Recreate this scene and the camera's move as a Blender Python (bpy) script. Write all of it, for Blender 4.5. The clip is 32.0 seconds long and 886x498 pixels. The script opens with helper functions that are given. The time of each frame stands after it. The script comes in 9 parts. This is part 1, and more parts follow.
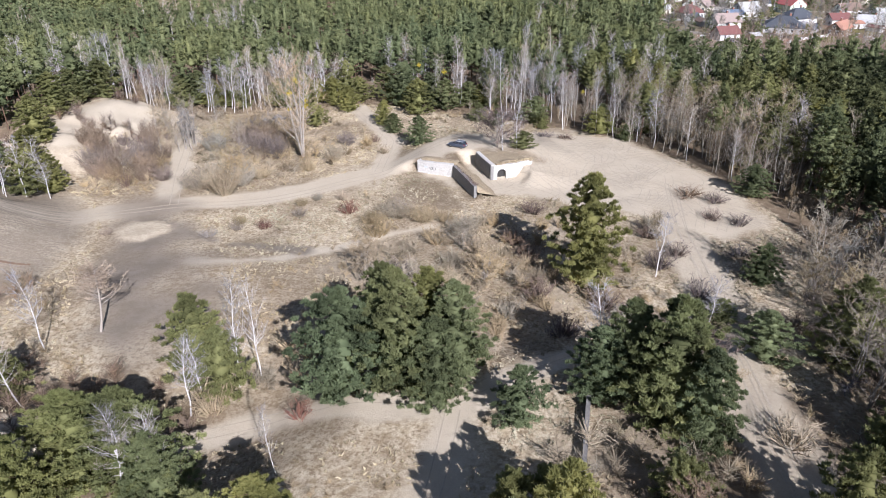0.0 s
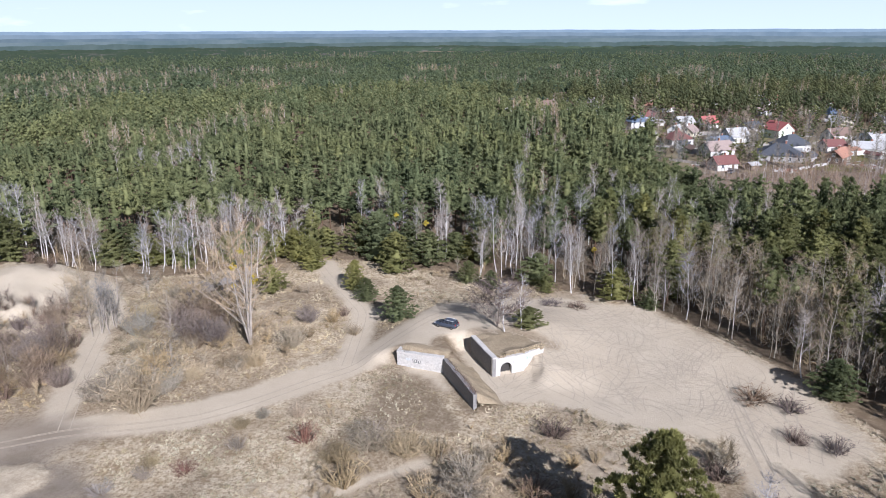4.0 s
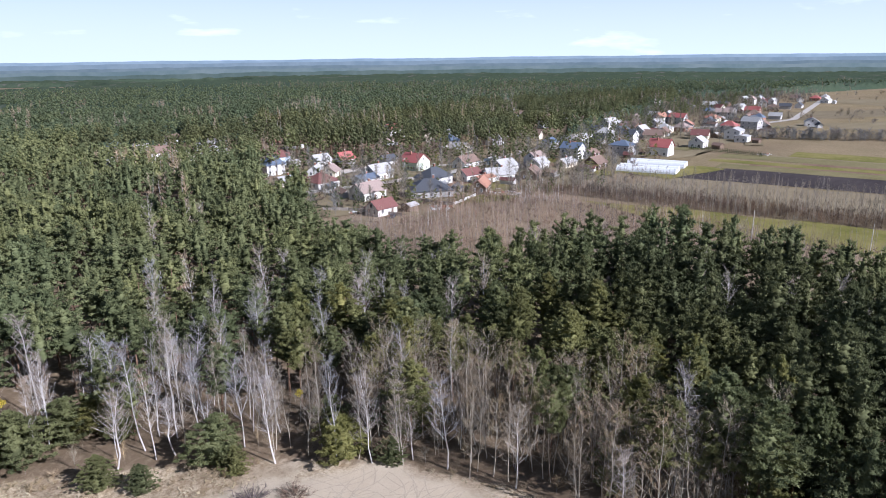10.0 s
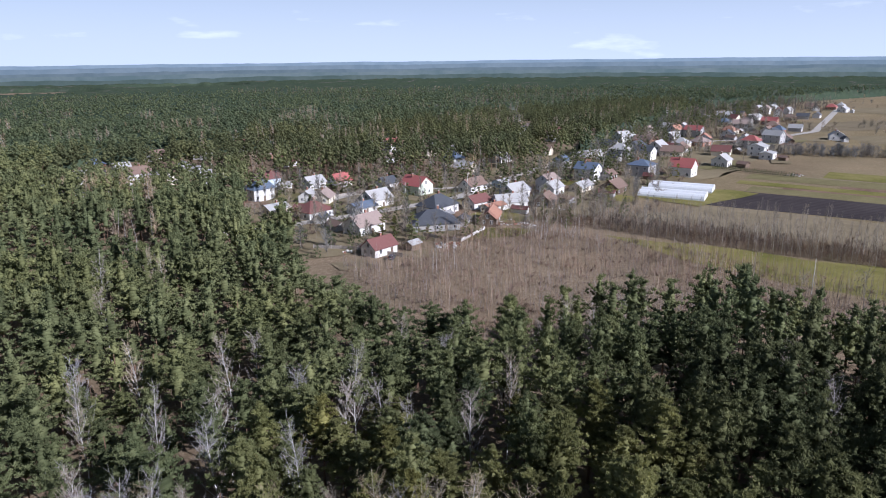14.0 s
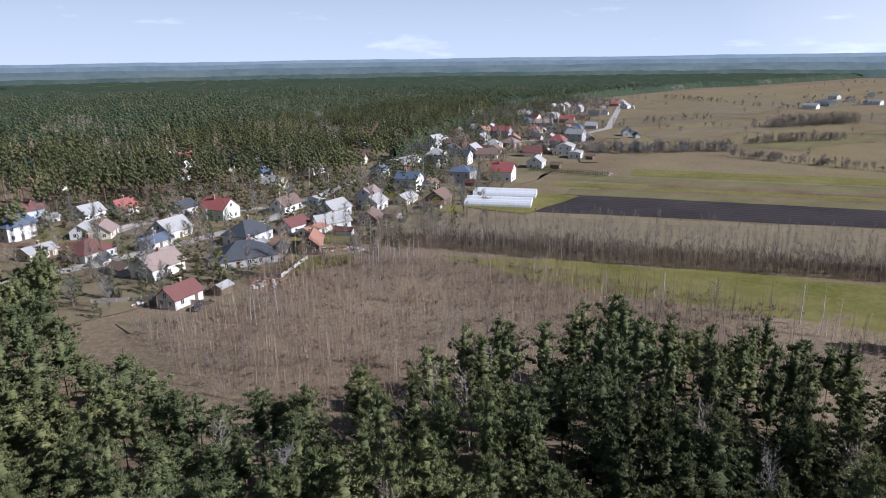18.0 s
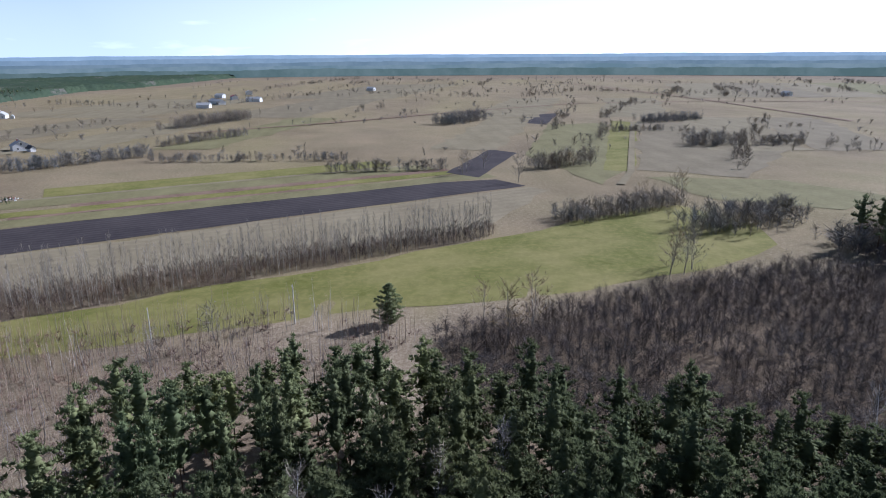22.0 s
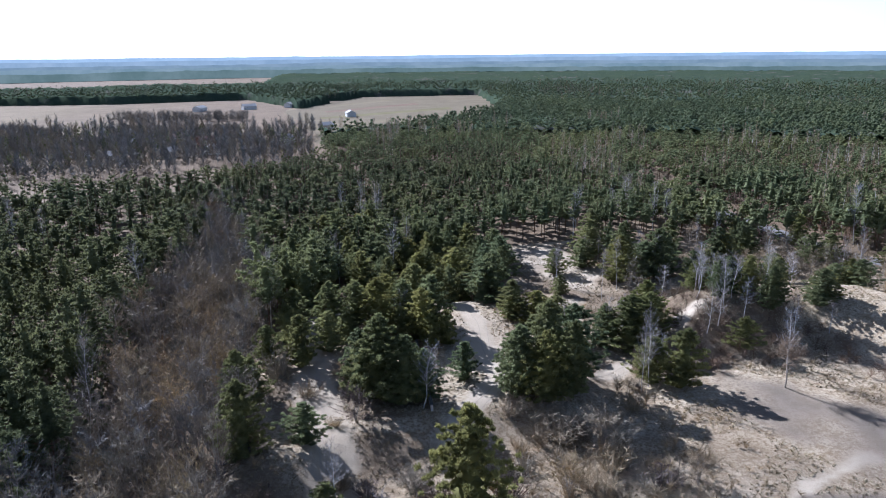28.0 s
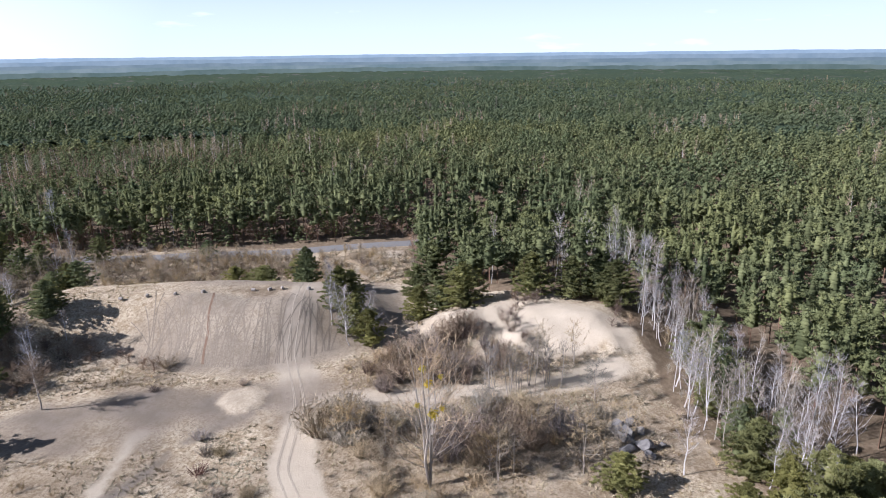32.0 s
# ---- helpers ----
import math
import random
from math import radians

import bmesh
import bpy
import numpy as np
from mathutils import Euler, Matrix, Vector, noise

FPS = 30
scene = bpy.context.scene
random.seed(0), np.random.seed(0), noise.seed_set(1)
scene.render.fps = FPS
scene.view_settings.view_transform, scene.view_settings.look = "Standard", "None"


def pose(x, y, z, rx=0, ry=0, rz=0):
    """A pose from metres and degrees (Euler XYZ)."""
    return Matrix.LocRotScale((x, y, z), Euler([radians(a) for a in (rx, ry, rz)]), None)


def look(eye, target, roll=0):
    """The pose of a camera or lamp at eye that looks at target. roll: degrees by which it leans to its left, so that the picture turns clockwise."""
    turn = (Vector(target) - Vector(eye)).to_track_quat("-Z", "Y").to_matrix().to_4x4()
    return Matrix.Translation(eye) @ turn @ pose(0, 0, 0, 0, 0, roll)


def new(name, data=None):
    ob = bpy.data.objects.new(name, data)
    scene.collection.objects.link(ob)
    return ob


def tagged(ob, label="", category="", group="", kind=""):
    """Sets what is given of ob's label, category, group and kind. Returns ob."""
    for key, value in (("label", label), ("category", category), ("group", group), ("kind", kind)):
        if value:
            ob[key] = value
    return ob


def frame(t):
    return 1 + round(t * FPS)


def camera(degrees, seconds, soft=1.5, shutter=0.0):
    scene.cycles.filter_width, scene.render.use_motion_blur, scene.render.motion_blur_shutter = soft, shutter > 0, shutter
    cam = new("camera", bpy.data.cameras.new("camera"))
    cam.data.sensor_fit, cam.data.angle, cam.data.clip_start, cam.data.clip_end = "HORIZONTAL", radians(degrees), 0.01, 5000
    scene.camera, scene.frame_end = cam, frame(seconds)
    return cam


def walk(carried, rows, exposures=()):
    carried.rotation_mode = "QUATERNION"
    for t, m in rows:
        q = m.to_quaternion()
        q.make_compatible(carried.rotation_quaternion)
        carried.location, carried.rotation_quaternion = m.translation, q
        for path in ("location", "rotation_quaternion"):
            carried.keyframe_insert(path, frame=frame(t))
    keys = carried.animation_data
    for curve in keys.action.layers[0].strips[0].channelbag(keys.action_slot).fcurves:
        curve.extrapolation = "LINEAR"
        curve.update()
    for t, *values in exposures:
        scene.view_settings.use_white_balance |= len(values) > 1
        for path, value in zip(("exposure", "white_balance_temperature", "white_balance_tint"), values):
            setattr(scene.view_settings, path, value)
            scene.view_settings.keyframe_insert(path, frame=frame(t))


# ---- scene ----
cam = camera(66.358, 32.0, soft=1.0)
PATH = [
    (0, pose(12.249, -48.803, 47.697, 63.084, 0.147, 11.788)),
    (0.5, pose(11.096, -44.621, 48.072, 63.049, 0.098, 11.709)),
    (1, pose(9.933, -40.572, 48.417, 63.033, 0.056, 11.611)),
    (1.5, pose(8.838, -36.755, 48.647, 62.984, 0.021, 11.514)),
    (2, pose(7.855, -32.953, 48.752, 62.965, 0.008, 11.459)),
    (2.5, pose(6.820, -28.933, 48.967, 64.609, 0.047, 11.394)),
    (3, pose(5.762, -25.000, 49.177, 66.974, 0.104, 11.345)),
    (3.5, pose(4.780, -20.993, 49.422, 69.867, 0.152, 11.319)),
    (5.5, pose(0.854, -4.050, 49.976, 74.139, 0.549, 0.301)),
    (6, pose(-0.000, -0.000, 50.000, 74.172, 0.621, -0.176)),
    (6.5, pose(-0.644, 4.125, 49.936, 74.244, 0.712, -2.222)),
    (7, pose(-1.143, 8.242, 49.911, 74.306, 0.808, -2.683)),
    (7.5, pose(-1.252, 12.405, 49.896, 74.275, 0.900, -5.517)),
    (8, pose(-1.502, 16.311, 49.895, 74.261, 0.945, -8.076)),
    (8.5, pose(-1.476, 20.247, 49.939, 74.199, 0.909, -12.833)),
    (9, pose(-1.625, 23.357, 50.055, 74.174, 0.751, -22.398)),
    (9.5, pose(-1.304, 26.492, 50.340, 74.204, 0.651, -22.402)),
    (10, pose(-0.632, 29.998, 50.758, 74.159, 0.662, -22.408)),
    (10.5, pose(0.247, 33.903, 51.265, 74.080, 0.750, -22.469)),
    (11, pose(1.339, 37.925, 51.847, 74.020, 0.839, -22.521)),
    (11.5, pose(2.606, 41.760, 52.492, 74.044, 0.831, -22.535)),
    (12, pose(3.893, 45.376, 53.165, 74.107, 0.769, -22.508)),
    (12.5, pose(5.132, 48.796, 53.817, 74.179, 0.718, -22.491)),
    (13, pose(6.385, 52.052, 54.397, 74.257, 0.691, -22.477)),
    (13.5, pose(7.675, 55.183, 54.896, 74.325, 0.696, -22.457)),
    (14, pose(9.021, 58.226, 55.322, 74.355, 0.649, -22.401)),
    (14.5, pose(10.364, 61.226, 55.664, 74.293, 0.573, -22.318)),
    (16.5, pose(14.964, 73.644, 56.224, 74.204, 0.659, -24.128)),
    (17, pose(15.801, 77.183, 56.363, 74.241, 0.673, -25.186)),
    (17.5, pose(16.629, 80.640, 56.481, 74.149, 0.708, -38.596)),
    (18, pose(17.943, 83.964, 56.558, 74.154, 0.763, -38.868)),
    (18.5, pose(19.572, 87.163, 56.547, 74.173, 0.815, -38.898)),
    (19, pose(21.364, 90.145, 56.438, 74.200, 0.883, -39.042)),
    (19.5, pose(23.458, 92.776, 56.213, 74.179, 0.930, -47.535)),
    (20, pose(25.927, 95.828, 55.937, 74.088, 0.898, -56.972)),
    (20.5, pose(27.994, 98.655, 55.801, 73.970, 0.834, -65.246)),
    (21, pose(29.369, 100.809, 55.727, 73.884, 0.692, -72.386)),
    (21.5, pose(30.008, 102.175, 55.689, 73.827, 0.544, -79.505)),
    (22, pose(29.865, 103.047, 55.671, 73.836, 0.347, -86.933)),
    (22.5, pose(29.420, 103.584, 55.634, 73.868, 0.195, -94.695)),
    (23, pose(29.410, 103.602, 55.565, 73.881, 0.080, -103.533)),
    (23.5, pose(29.853, 103.735, 55.417, 73.865, 0.120, -114.354)),
    (24, pose(29.535, 103.611, 55.238, 73.899, 0.218, -124.074)),
    (24.5, pose(29.145, 103.760, 55.082, 73.946, 0.346, -132.832)),
    (25, pose(28.880, 104.205, 55.031, 73.953, 0.444, -140.973)),
    (25.5, pose(28.426, 104.633, 55.126, 73.958, 0.518, -149.397)),
    (26, pose(28.040, 104.537, 55.136, 73.935, 0.567, -157.749)),
    (26.5, pose(27.909, 104.168, 55.001, 73.943, 0.617, -165.820)),
    (28.5, pose(28.171, 103.128, 54.302, 74.000, 0.563, 163.340)),
    (29, pose(27.662, 103.059, 54.286, 73.947, 0.588, 156.001)),
    (29.5, pose(27.174, 103.070, 54.263, 73.911, 0.618, 148.583)),
    (30, pose(27.259, 103.096, 54.237, 73.916, 0.614, 140.738)),
    (30.5, pose(27.321, 103.085, 54.245, 73.931, 0.580, 132.967)),
    (31, pose(27.275, 103.284, 54.297, 73.931, 0.581, 125.149)),
    (31.5, pose(27.350, 103.597, 54.449, 73.890, 0.620, 117.120)),
    (32, pose(27.715, 103.738, 54.699, 73.806, 0.651, 108.352)),
]
walk(cam, PATH, [(0, 0.86, 5580, 18), (3.5, 0.72, 5550, 18), (6, 0.64, 5500, 19), (9, 0.74, 5500, 20), (12, 0.7, 5520, 20), (14, 0.44, 5500, 20), (17, 0.32, 5560, 18), (18.2, 0.36, 5560, 18), (19.6, 0.5, 5480, 18), (22.5, 0.6, 5020, 17), (25, 0.72, 4700, 16), (26.5, 0.92, 4950, 18), (29, 1.0, 5150, 19), (30.5, 0.95, 5350, 20), (32, 0.86, 5560, 20)])
# ---------------------------------------------------------------- world, sun, exposure
def sky_world():
    w = bpy.data.worlds.new("sky")
    w.use_nodes = True
    nt = w.node_tree
    bg = nt.nodes["Background"]
    sky = nt.nodes.new("ShaderNodeTexSky")
    sky.sky_type, sky.sun_disc = "NISHITA", False
    sky.sun_elevation, sky.sun_rotation = radians(SUN_UP), radians(SUN_AZ)
    sky.air_density, sky.dust_density, sky.ozone_density, sky.altitude = 1.0, 0.5, 2.0, 100
    tc, sep = nt.nodes.new("ShaderNodeTexCoord"), nt.nodes.new("ShaderNodeSeparateXYZ")
    nt.links.new(tc.outputs["Generated"], sep.inputs[0])
    lo = nt.nodes.new("ShaderNodeValToRGB")
    for el, (p, v) in zip(lo.color_ramp.elements, ((0.0, 0.88), (0.26, 0.03))):
        el.position, el.color = p, (v, v, v, 1)
    nt.links.new(sep.outputs[2], lo.inputs[0])
    # thin haze that pales the lower sky, and a few small clouds in it
    haze = nt.nodes.new("ShaderNodeMix")
    haze.data_type = "RGBA"
    haze.inputs[7].default_value = (16.1, 18.3, 20.8, 1)
    nt.links.new(lo.outputs[0], haze.inputs[0])
    # the haze whitens towards the sun
    dot, glow, warm = nt.nodes.new("ShaderNodeVectorMath"), nt.nodes.new("ShaderNodeValToRGB"), nt.nodes.new("ShaderNodeMix")
    dot.operation = "DOT_PRODUCT"
    dot.inputs[1].default_value = (math.sin(radians(SUN_AZ)) * math.cos(radians(SUN_UP)), math.cos(radians(SUN_AZ)) * math.cos(radians(SUN_UP)), math.sin(radians(SUN_UP)))
    nt.links.new(tc.outputs["Generated"], dot.inputs[0])
    for el, (p, v) in zip(glow.color_ramp.elements, ((0.1, 0.0), (0.85, 1.0))):
        el.position, el.color = p, (v, v, v, 1)
    nt.links.new(dot.outputs["Value"], glow.inputs[0])
    warm.data_type = "RGBA"
    warm.inputs[6].default_value, warm.inputs[7].default_value = (16.1, 18.3, 20.8, 1), (34.7, 34, 33, 1)
    nt.links.new(glow.outputs[0], warm.inputs[0])
    nt.links.new(warm.outputs[2], haze.inputs[7])
    nt.links.new(sky.outputs[0], haze.inputs[6])
    mp, cl, cr = nt.nodes.new("ShaderNodeMapping"), nt.nodes.new("ShaderNodeTexNoise"), nt.nodes.new("ShaderNodeValToRGB")
    mp.inputs["Scale"].default_value = (1.0, 1.0, 5.0)
    nt.links.new(tc.outputs["Generated"], mp.inputs[0])
    nt.links.new(mp.outputs[0], cl.inputs["Vector"])
    cl.inputs["Scale"].default_value, cl.inputs["Detail"].default_value = 9.0, 6
    for el, (p, v) in zip(cr.color_ramp.elements, ((0.62, 0.0), (0.84, 0.6))):
        el.position, el.color = p, (v, v, v, 1)
    nt.links.new(cl.outputs["Fac"], cr.inputs[0])
    cloud = nt.nodes.new("ShaderNodeMix")
    cloud.data_type = "RGBA"
    cloud.inputs[7].default_value = (26.4, 27.5, 28.6, 1)
    nt.links.new(cr.outputs[0], cloud.inputs[0])
    nt.links.new(haze.outputs[2], cloud.inputs[6])
    nt.links.new(cloud.outputs[2], bg.inputs[0])
    bg.inputs[1].default_value = SKY_STRENGTH
    scene.world = w


SUN_UP, SUN_AZ, SKY_STRENGTH, SUN_STRENGTH = 32.0, 145.0, 0.036, 5.0
sky_world()
sun = new("sun", bpy.data.lights.new("sun", "SUN"))
sun.data.energy, sun.data.angle, sun.data.color = SUN_STRENGTH, radians(0.5), (1.0, 0.95, 0.88)
_a, _e = radians(SUN_AZ), radians(SUN_UP)
sun.matrix_world = look((0, 0, 0), (-math.sin(_a) * math.cos(_e), -math.cos(_a) * math.cos(_e), -math.sin(_e)))
sun.location = (60, -60, 200)


# ---------------------------------------------------------------- materials
def shader(name, rough=0.9, spec=0.2, metal=0.0):
    m = bpy.data.materials.new(name)
    m.use_nodes = True
    b = m.node_tree.nodes["Principled BSDF"]
    b.inputs["Roughness"].default_value = rough
    b.inputs["Specular IOR Level"].default_value = spec
    b.inputs["Metallic"].default_value = metal
    return m, m.node_tree, b


def ramp(nt, source, stops):
    r = nt.nodes.new("ShaderNodeValToRGB")
    while len(r.color_ramp.elements) < len(stops):
        r.color_ramp.elements.new(0.5)
    for el, (p, c) in zip(r.color_ramp.elements, stops):
        el.position, el.color = p, (*c, 1)
    nt.links.new(source, r.inputs[0])
    return r.outputs[0]


def noise_out(nt, scale, detail=4, rough=0.6, kind="Object"):
    tc = nt.nodes.new("ShaderNodeTexCoord")
    n = nt.nodes.new("ShaderNodeTexNoise")
    n.inputs["Scale"].default_value, n.inputs["Detail"].default_value, n.inputs["Roughness"].default_value = scale, detail, rough
    nt.links.new(tc.outputs[kind], n.inputs["Vector"])
    return n.outputs["Fac"]


def mix(nt, fac, a, b, blend="MIX"):
    n = nt.nodes.new("ShaderNodeMix")
    n.data_type, n.blend_type = "RGBA", blend
    for sock, v in ((n.inputs[0], fac), (n.inputs[6], a), (n.inputs[7], b)):
        if isinstance(v, bpy.types.NodeSocket):
            nt.links.new(v, sock)
        elif isinstance(v, tuple):
            sock.default_value = (*v, 1)
        else:
            sock.default_value = v
    return n.outputs[2]


def bump(nt, b, height, strength, dist):
    n = nt.nodes.new("ShaderNodeBump")
    n.inputs["Strength"].default_value, n.inputs["Distance"].default_value = strength, dist
    nt.links.new(height, n.inputs["Height"])
    nt.links.new(n.outputs[0], b.inputs["Normal"])


def surface(name, c1, c2, scale=3.0, fine=40.0, rough=0.9, spec=0.2, relief=0.3, dist=0.02, metal=0.0, vary=None):
    """A worn surface: two colours mixed by a coarse and a fine grain, with relief; vary: a colour for odd pieces."""
    m, nt, b = shader(name, rough, spec, metal)
    n1, n2 = noise_out(nt, scale), noise_out(nt, fine, 3)
    col = mix(nt, n1, c1, c2)
    col = mix(nt, 0.35, col, ramp(nt, n2, [(0.3, tuple(0.6 * v for v in c1)), (0.7, tuple(min(1, 1.25 * v) for v in c2))]))
    if vary:
        info = nt.nodes.new("ShaderNodeObjectInfo")
        f = ramp(nt, info.outputs["Random"], [(0.0, (0, 0, 0)), (1.0, (0.7, 0.7, 0.7))])
        col = mix(nt, f, col, vary)
    nt.links.new(col, b.inputs["Base Color"])
    if relief:
        bump(nt, b, n2, relief, dist)
    return m


def foliage(name, c1, c2, c3, per_object=True, translucent=0.25, rough=0.8, spec=0.15, needles=0.0):
    """Needles or leaves, varied piece by piece and tree by tree."""
    m, nt, b = shader(name, rough, spec)
    geo, info = nt.nodes.new("ShaderNodeNewGeometry"), nt.nodes.new("ShaderNodeObjectInfo")
    col = ramp(nt, geo.outputs["Random Per Island"], [(0.0, c1), (0.5, c2), (1.0, c3)])
    tc = nt.nodes.new("ShaderNodeTexCoord")
    n = nt.nodes.new("ShaderNodeTexNoise")
    n.inputs["Scale"].default_value, n.inputs["Detail"].default_value = 0.21, 3
    geo_pos = geo.outputs["Position"]
    nt.links.new(geo_pos, n.inputs["Vector"])
    tint = ramp(nt, n.outputs["Fac"], [(0.34, tuple(0.7 * v for v in c1)), (0.5, c2), (0.66, tuple(1.15 * v for v in c3))])
    col = mix(nt, 0.72, col, tint)
    odd = (1.0, 1.0, 1.0) if not per_object else ramp(nt, info.outputs["Random"], [(0.0, (0.8, 0.9, 1.05)), (0.5, (1.0, 1.0, 1.0)), (1.0, (1.12, 1.06, 0.86))])
    col = mix(nt, 1.0, col, odd, "MULTIPLY")
    age = nt.nodes.new("ShaderNodeTexNoise")
    age.inputs["Scale"].default_value, age.inputs["Detail"].default_value = 0.03, 3
    nt.links.new(geo_pos, age.inputs["Vector"])
    col = mix(nt, 1.0, col, ramp(nt, age.outputs["Fac"], [(0.36, (0.84, 0.9, 0.93)), (0.5, (1.0, 1.0, 1.0)), (0.64, (1.14, 1.1, 1.0))]), "MULTIPLY")
    nt.links.new(col, b.inputs["Base Color"])
    if translucent:
        tr = nt.nodes.new("ShaderNodeBsdfTranslucent")
        ms = nt.nodes.new("ShaderNodeMixShader")
        ms.inputs[0].default_value = translucent
        nt.links.new(col, tr.inputs[0])
        nt.links.new(b.outputs[0], ms.inputs[1])
        nt.links.new(tr.outputs[0], ms.inputs[2])
        nt.links.new(ms.outputs[0], nt.nodes["Material Output"].inputs[0])
    if needles:
        # gaps between the needles of a tuft
        gap, cut, tp, ms2 = nt.nodes.new("ShaderNodeTexNoise"), nt.nodes.new("ShaderNodeMath"), nt.nodes.new("ShaderNodeBsdfTransparent"), nt.nodes.new("ShaderNodeMixShader")
        gap.inputs["Scale"].default_value, gap.inputs["Detail"].default_value = needles, 2
        cut.operation, cut.inputs[1].default_value = "GREATER_THAN", 0.53
        nt.links.new(geo_pos, gap.inputs["Vector"])
        nt.links.new(gap.outputs["Fac"], cut.inputs[0])
        nt.links.new(cut.outputs[0], ms2.inputs[0])
        nt.links.new(ms.outputs[0] if translucent else b.outputs[0], ms2.inputs[1])
        nt.links.new(tp.outputs[0], ms2.inputs[2])
        nt.links.new(ms2.outputs[0], nt.nodes["Material Output"].inputs[0])
    return m


def ground_material():
    m, nt, b = shader("ground", 0.95, 0.1)
    at = nt.nodes.new("ShaderNodeAttribute")
    at.attribute_name = "cover"
    sep = nt.nodes.new("ShaderNodeSeparateColor")
    nt.links.new(at.outputs["Color"], sep.inputs[0])
    big, mid, fine, grit = noise_out(nt, 0.035), noise_out(nt, 0.33, 5), noise_out(nt, 2.2, 5, 0.7), noise_out(nt, 9.0, 4, 0.7)
    clump = noise_out(nt, 0.75, 7, 0.78)
    dry = mix(nt, ramp(nt, mid, [(0.35, (0, 0, 0)), (0.62, (1, 1, 1))]), (0.30, 0.225, 0.13), (0.47, 0.385, 0.255))
    dry = mix(nt, ramp(nt, clump, [(0.42, (0, 0, 0)), (0.55, (1, 1, 1))]), dry, (0.62, 0.53, 0.38))
    dry = mix(nt, ramp(nt, fine, [(0.47, (0, 0, 0)), (0.62, (0.9, 0.9, 0.9))]), dry, (0.18, 0.13, 0.075))
    dry = mix(nt, ramp(nt, grit, [(0.5, (0, 0, 0)), (0.64, (0.75, 0.75, 0.75))]), dry, (0.26, 0.195, 0.12))
    sand = mix(nt, mid, (0.46, 0.388, 0.285), (0.58, 0.505, 0.385))
    sand = mix(nt, ramp(nt, fine, [(0.5, (0, 0, 0)), (0.8, (0.5, 0.5, 0.5))]), sand, (0.43, 0.36, 0.27))
    sand = mix(nt, ramp(nt, grit, [(0.52, (0, 0, 0)), (0.7, (0.65, 0.65, 0.65))]), sand, (0.36, 0.30, 0.225))
    ash = mix(nt, fine, (0.15, 0.13, 0.108), (0.245, 0.213, 0.178))
    ash = mix(nt, ramp(nt, clump, [(0.5, (0, 0, 0)), (0.66, (0.8, 0.8, 0.8))]), ash, (0.095, 0.082, 0.066))
    ash = mix(nt, ramp(nt, mid, [(0.42, (0.75, 0.75, 0.75)), (0.58, (0, 0, 0))]), ash, (0.15, 0.128, 0.102))
    green = mix(nt, mid, (0.23, 0.225, 0.06), (0.36, 0.31, 0.11))
    litter = mix(nt, fine, (0.07, 0.05, 0.032), (0.16, 0.115, 0.073))
    litter = mix(nt, ramp(nt, clump, [(0.5, (0, 0, 0)), (0.64, (0.8, 0.8, 0.8))]), litter, (0.24, 0.18, 0.118))
    col = mix(nt, sep.outputs[2], dry, green)
    col = mix(nt, at.outputs["Alpha"], col, litter)
    col = mix(nt, sep.outputs[0], col, sand)
    col = mix(nt, sep.outputs[1], col, ash)
    col = mix(nt, ramp(nt, big, [(0.3, (0, 0, 0)), (0.7, (0.25, 0.25, 0.25))]), col, (0.4, 0.3, 0.19))
    nt.links.new(col, b.inputs["Base Color"])
    bump(nt, b, mix(nt, 0.5, grit, clump), 0.9, 0.25)
    return m


# emissive woods; the distance haze is put into the two colours
def hazy_backdrop(name, c1, c2):
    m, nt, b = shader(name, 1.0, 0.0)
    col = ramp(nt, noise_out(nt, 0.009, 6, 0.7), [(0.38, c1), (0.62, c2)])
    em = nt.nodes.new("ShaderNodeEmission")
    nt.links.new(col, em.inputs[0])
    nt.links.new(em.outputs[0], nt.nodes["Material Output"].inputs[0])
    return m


def canopy_material():
    """Stands of pine of several ages, with greyish leafless stands between."""
    m, nt, b = shader("pine_canopy", 1.0, 0.0)
    col = ramp(nt, noise_out(nt, 0.22, 4, 0.75), [(0.3, (0.034, 0.049, 0.03)), (0.5, (0.054, 0.073, 0.044)), (0.72, (0.08, 0.1, 0.06))])
    col = mix(nt, ramp(nt, noise_out(nt, 0.012, 3), [(0.4, (0, 0, 0)), (0.65, (0.6, 0.6, 0.6))]), col, (0.045, 0.066, 0.048))
    bare = ramp(nt, noise_out(nt, 0.02, 6, 0.72), [(0.57, (0, 0, 0)), (0.67, (0.7, 0.7, 0.7))])
    col = mix(nt, bare, col, ramp(nt, noise_out(nt, 0.3, 3), [(0.3, (0.1, 0.088, 0.08)), (0.7, (0.22, 0.19, 0.17))]))
    nt.links.new(col, b.inputs["Base Color"])
    return m


M_GROUND = ground_material()
M_PINE = foliage("pine_needles", (0.132, 0.138, 0.06), (0.216, 0.224, 0.096), (0.31, 0.312, 0.14), translucent=0.5)
M_FOREST = foliage("forest_needles", (0.108, 0.126, 0.058), (0.178, 0.199, 0.091), (0.258, 0.274, 0.128), per_object=False, translucent=0.45)
# darker conifer green; in the backlit wood it has the pines' shade painted in
M_FOREST_DARK = foliage("dark_shaded_needles", (0.086, 0.096, 0.045), (0.139, 0.151, 0.07), (0.19, 0.2, 0.095), per_object=False, translucent=0.45)
M_CANOPY = canopy_material()
M_PTRUNK = surface("pine_bark", (0.12, 0.078, 0.054), (0.21, 0.13, 0.082), 2, 14, relief=0.6)
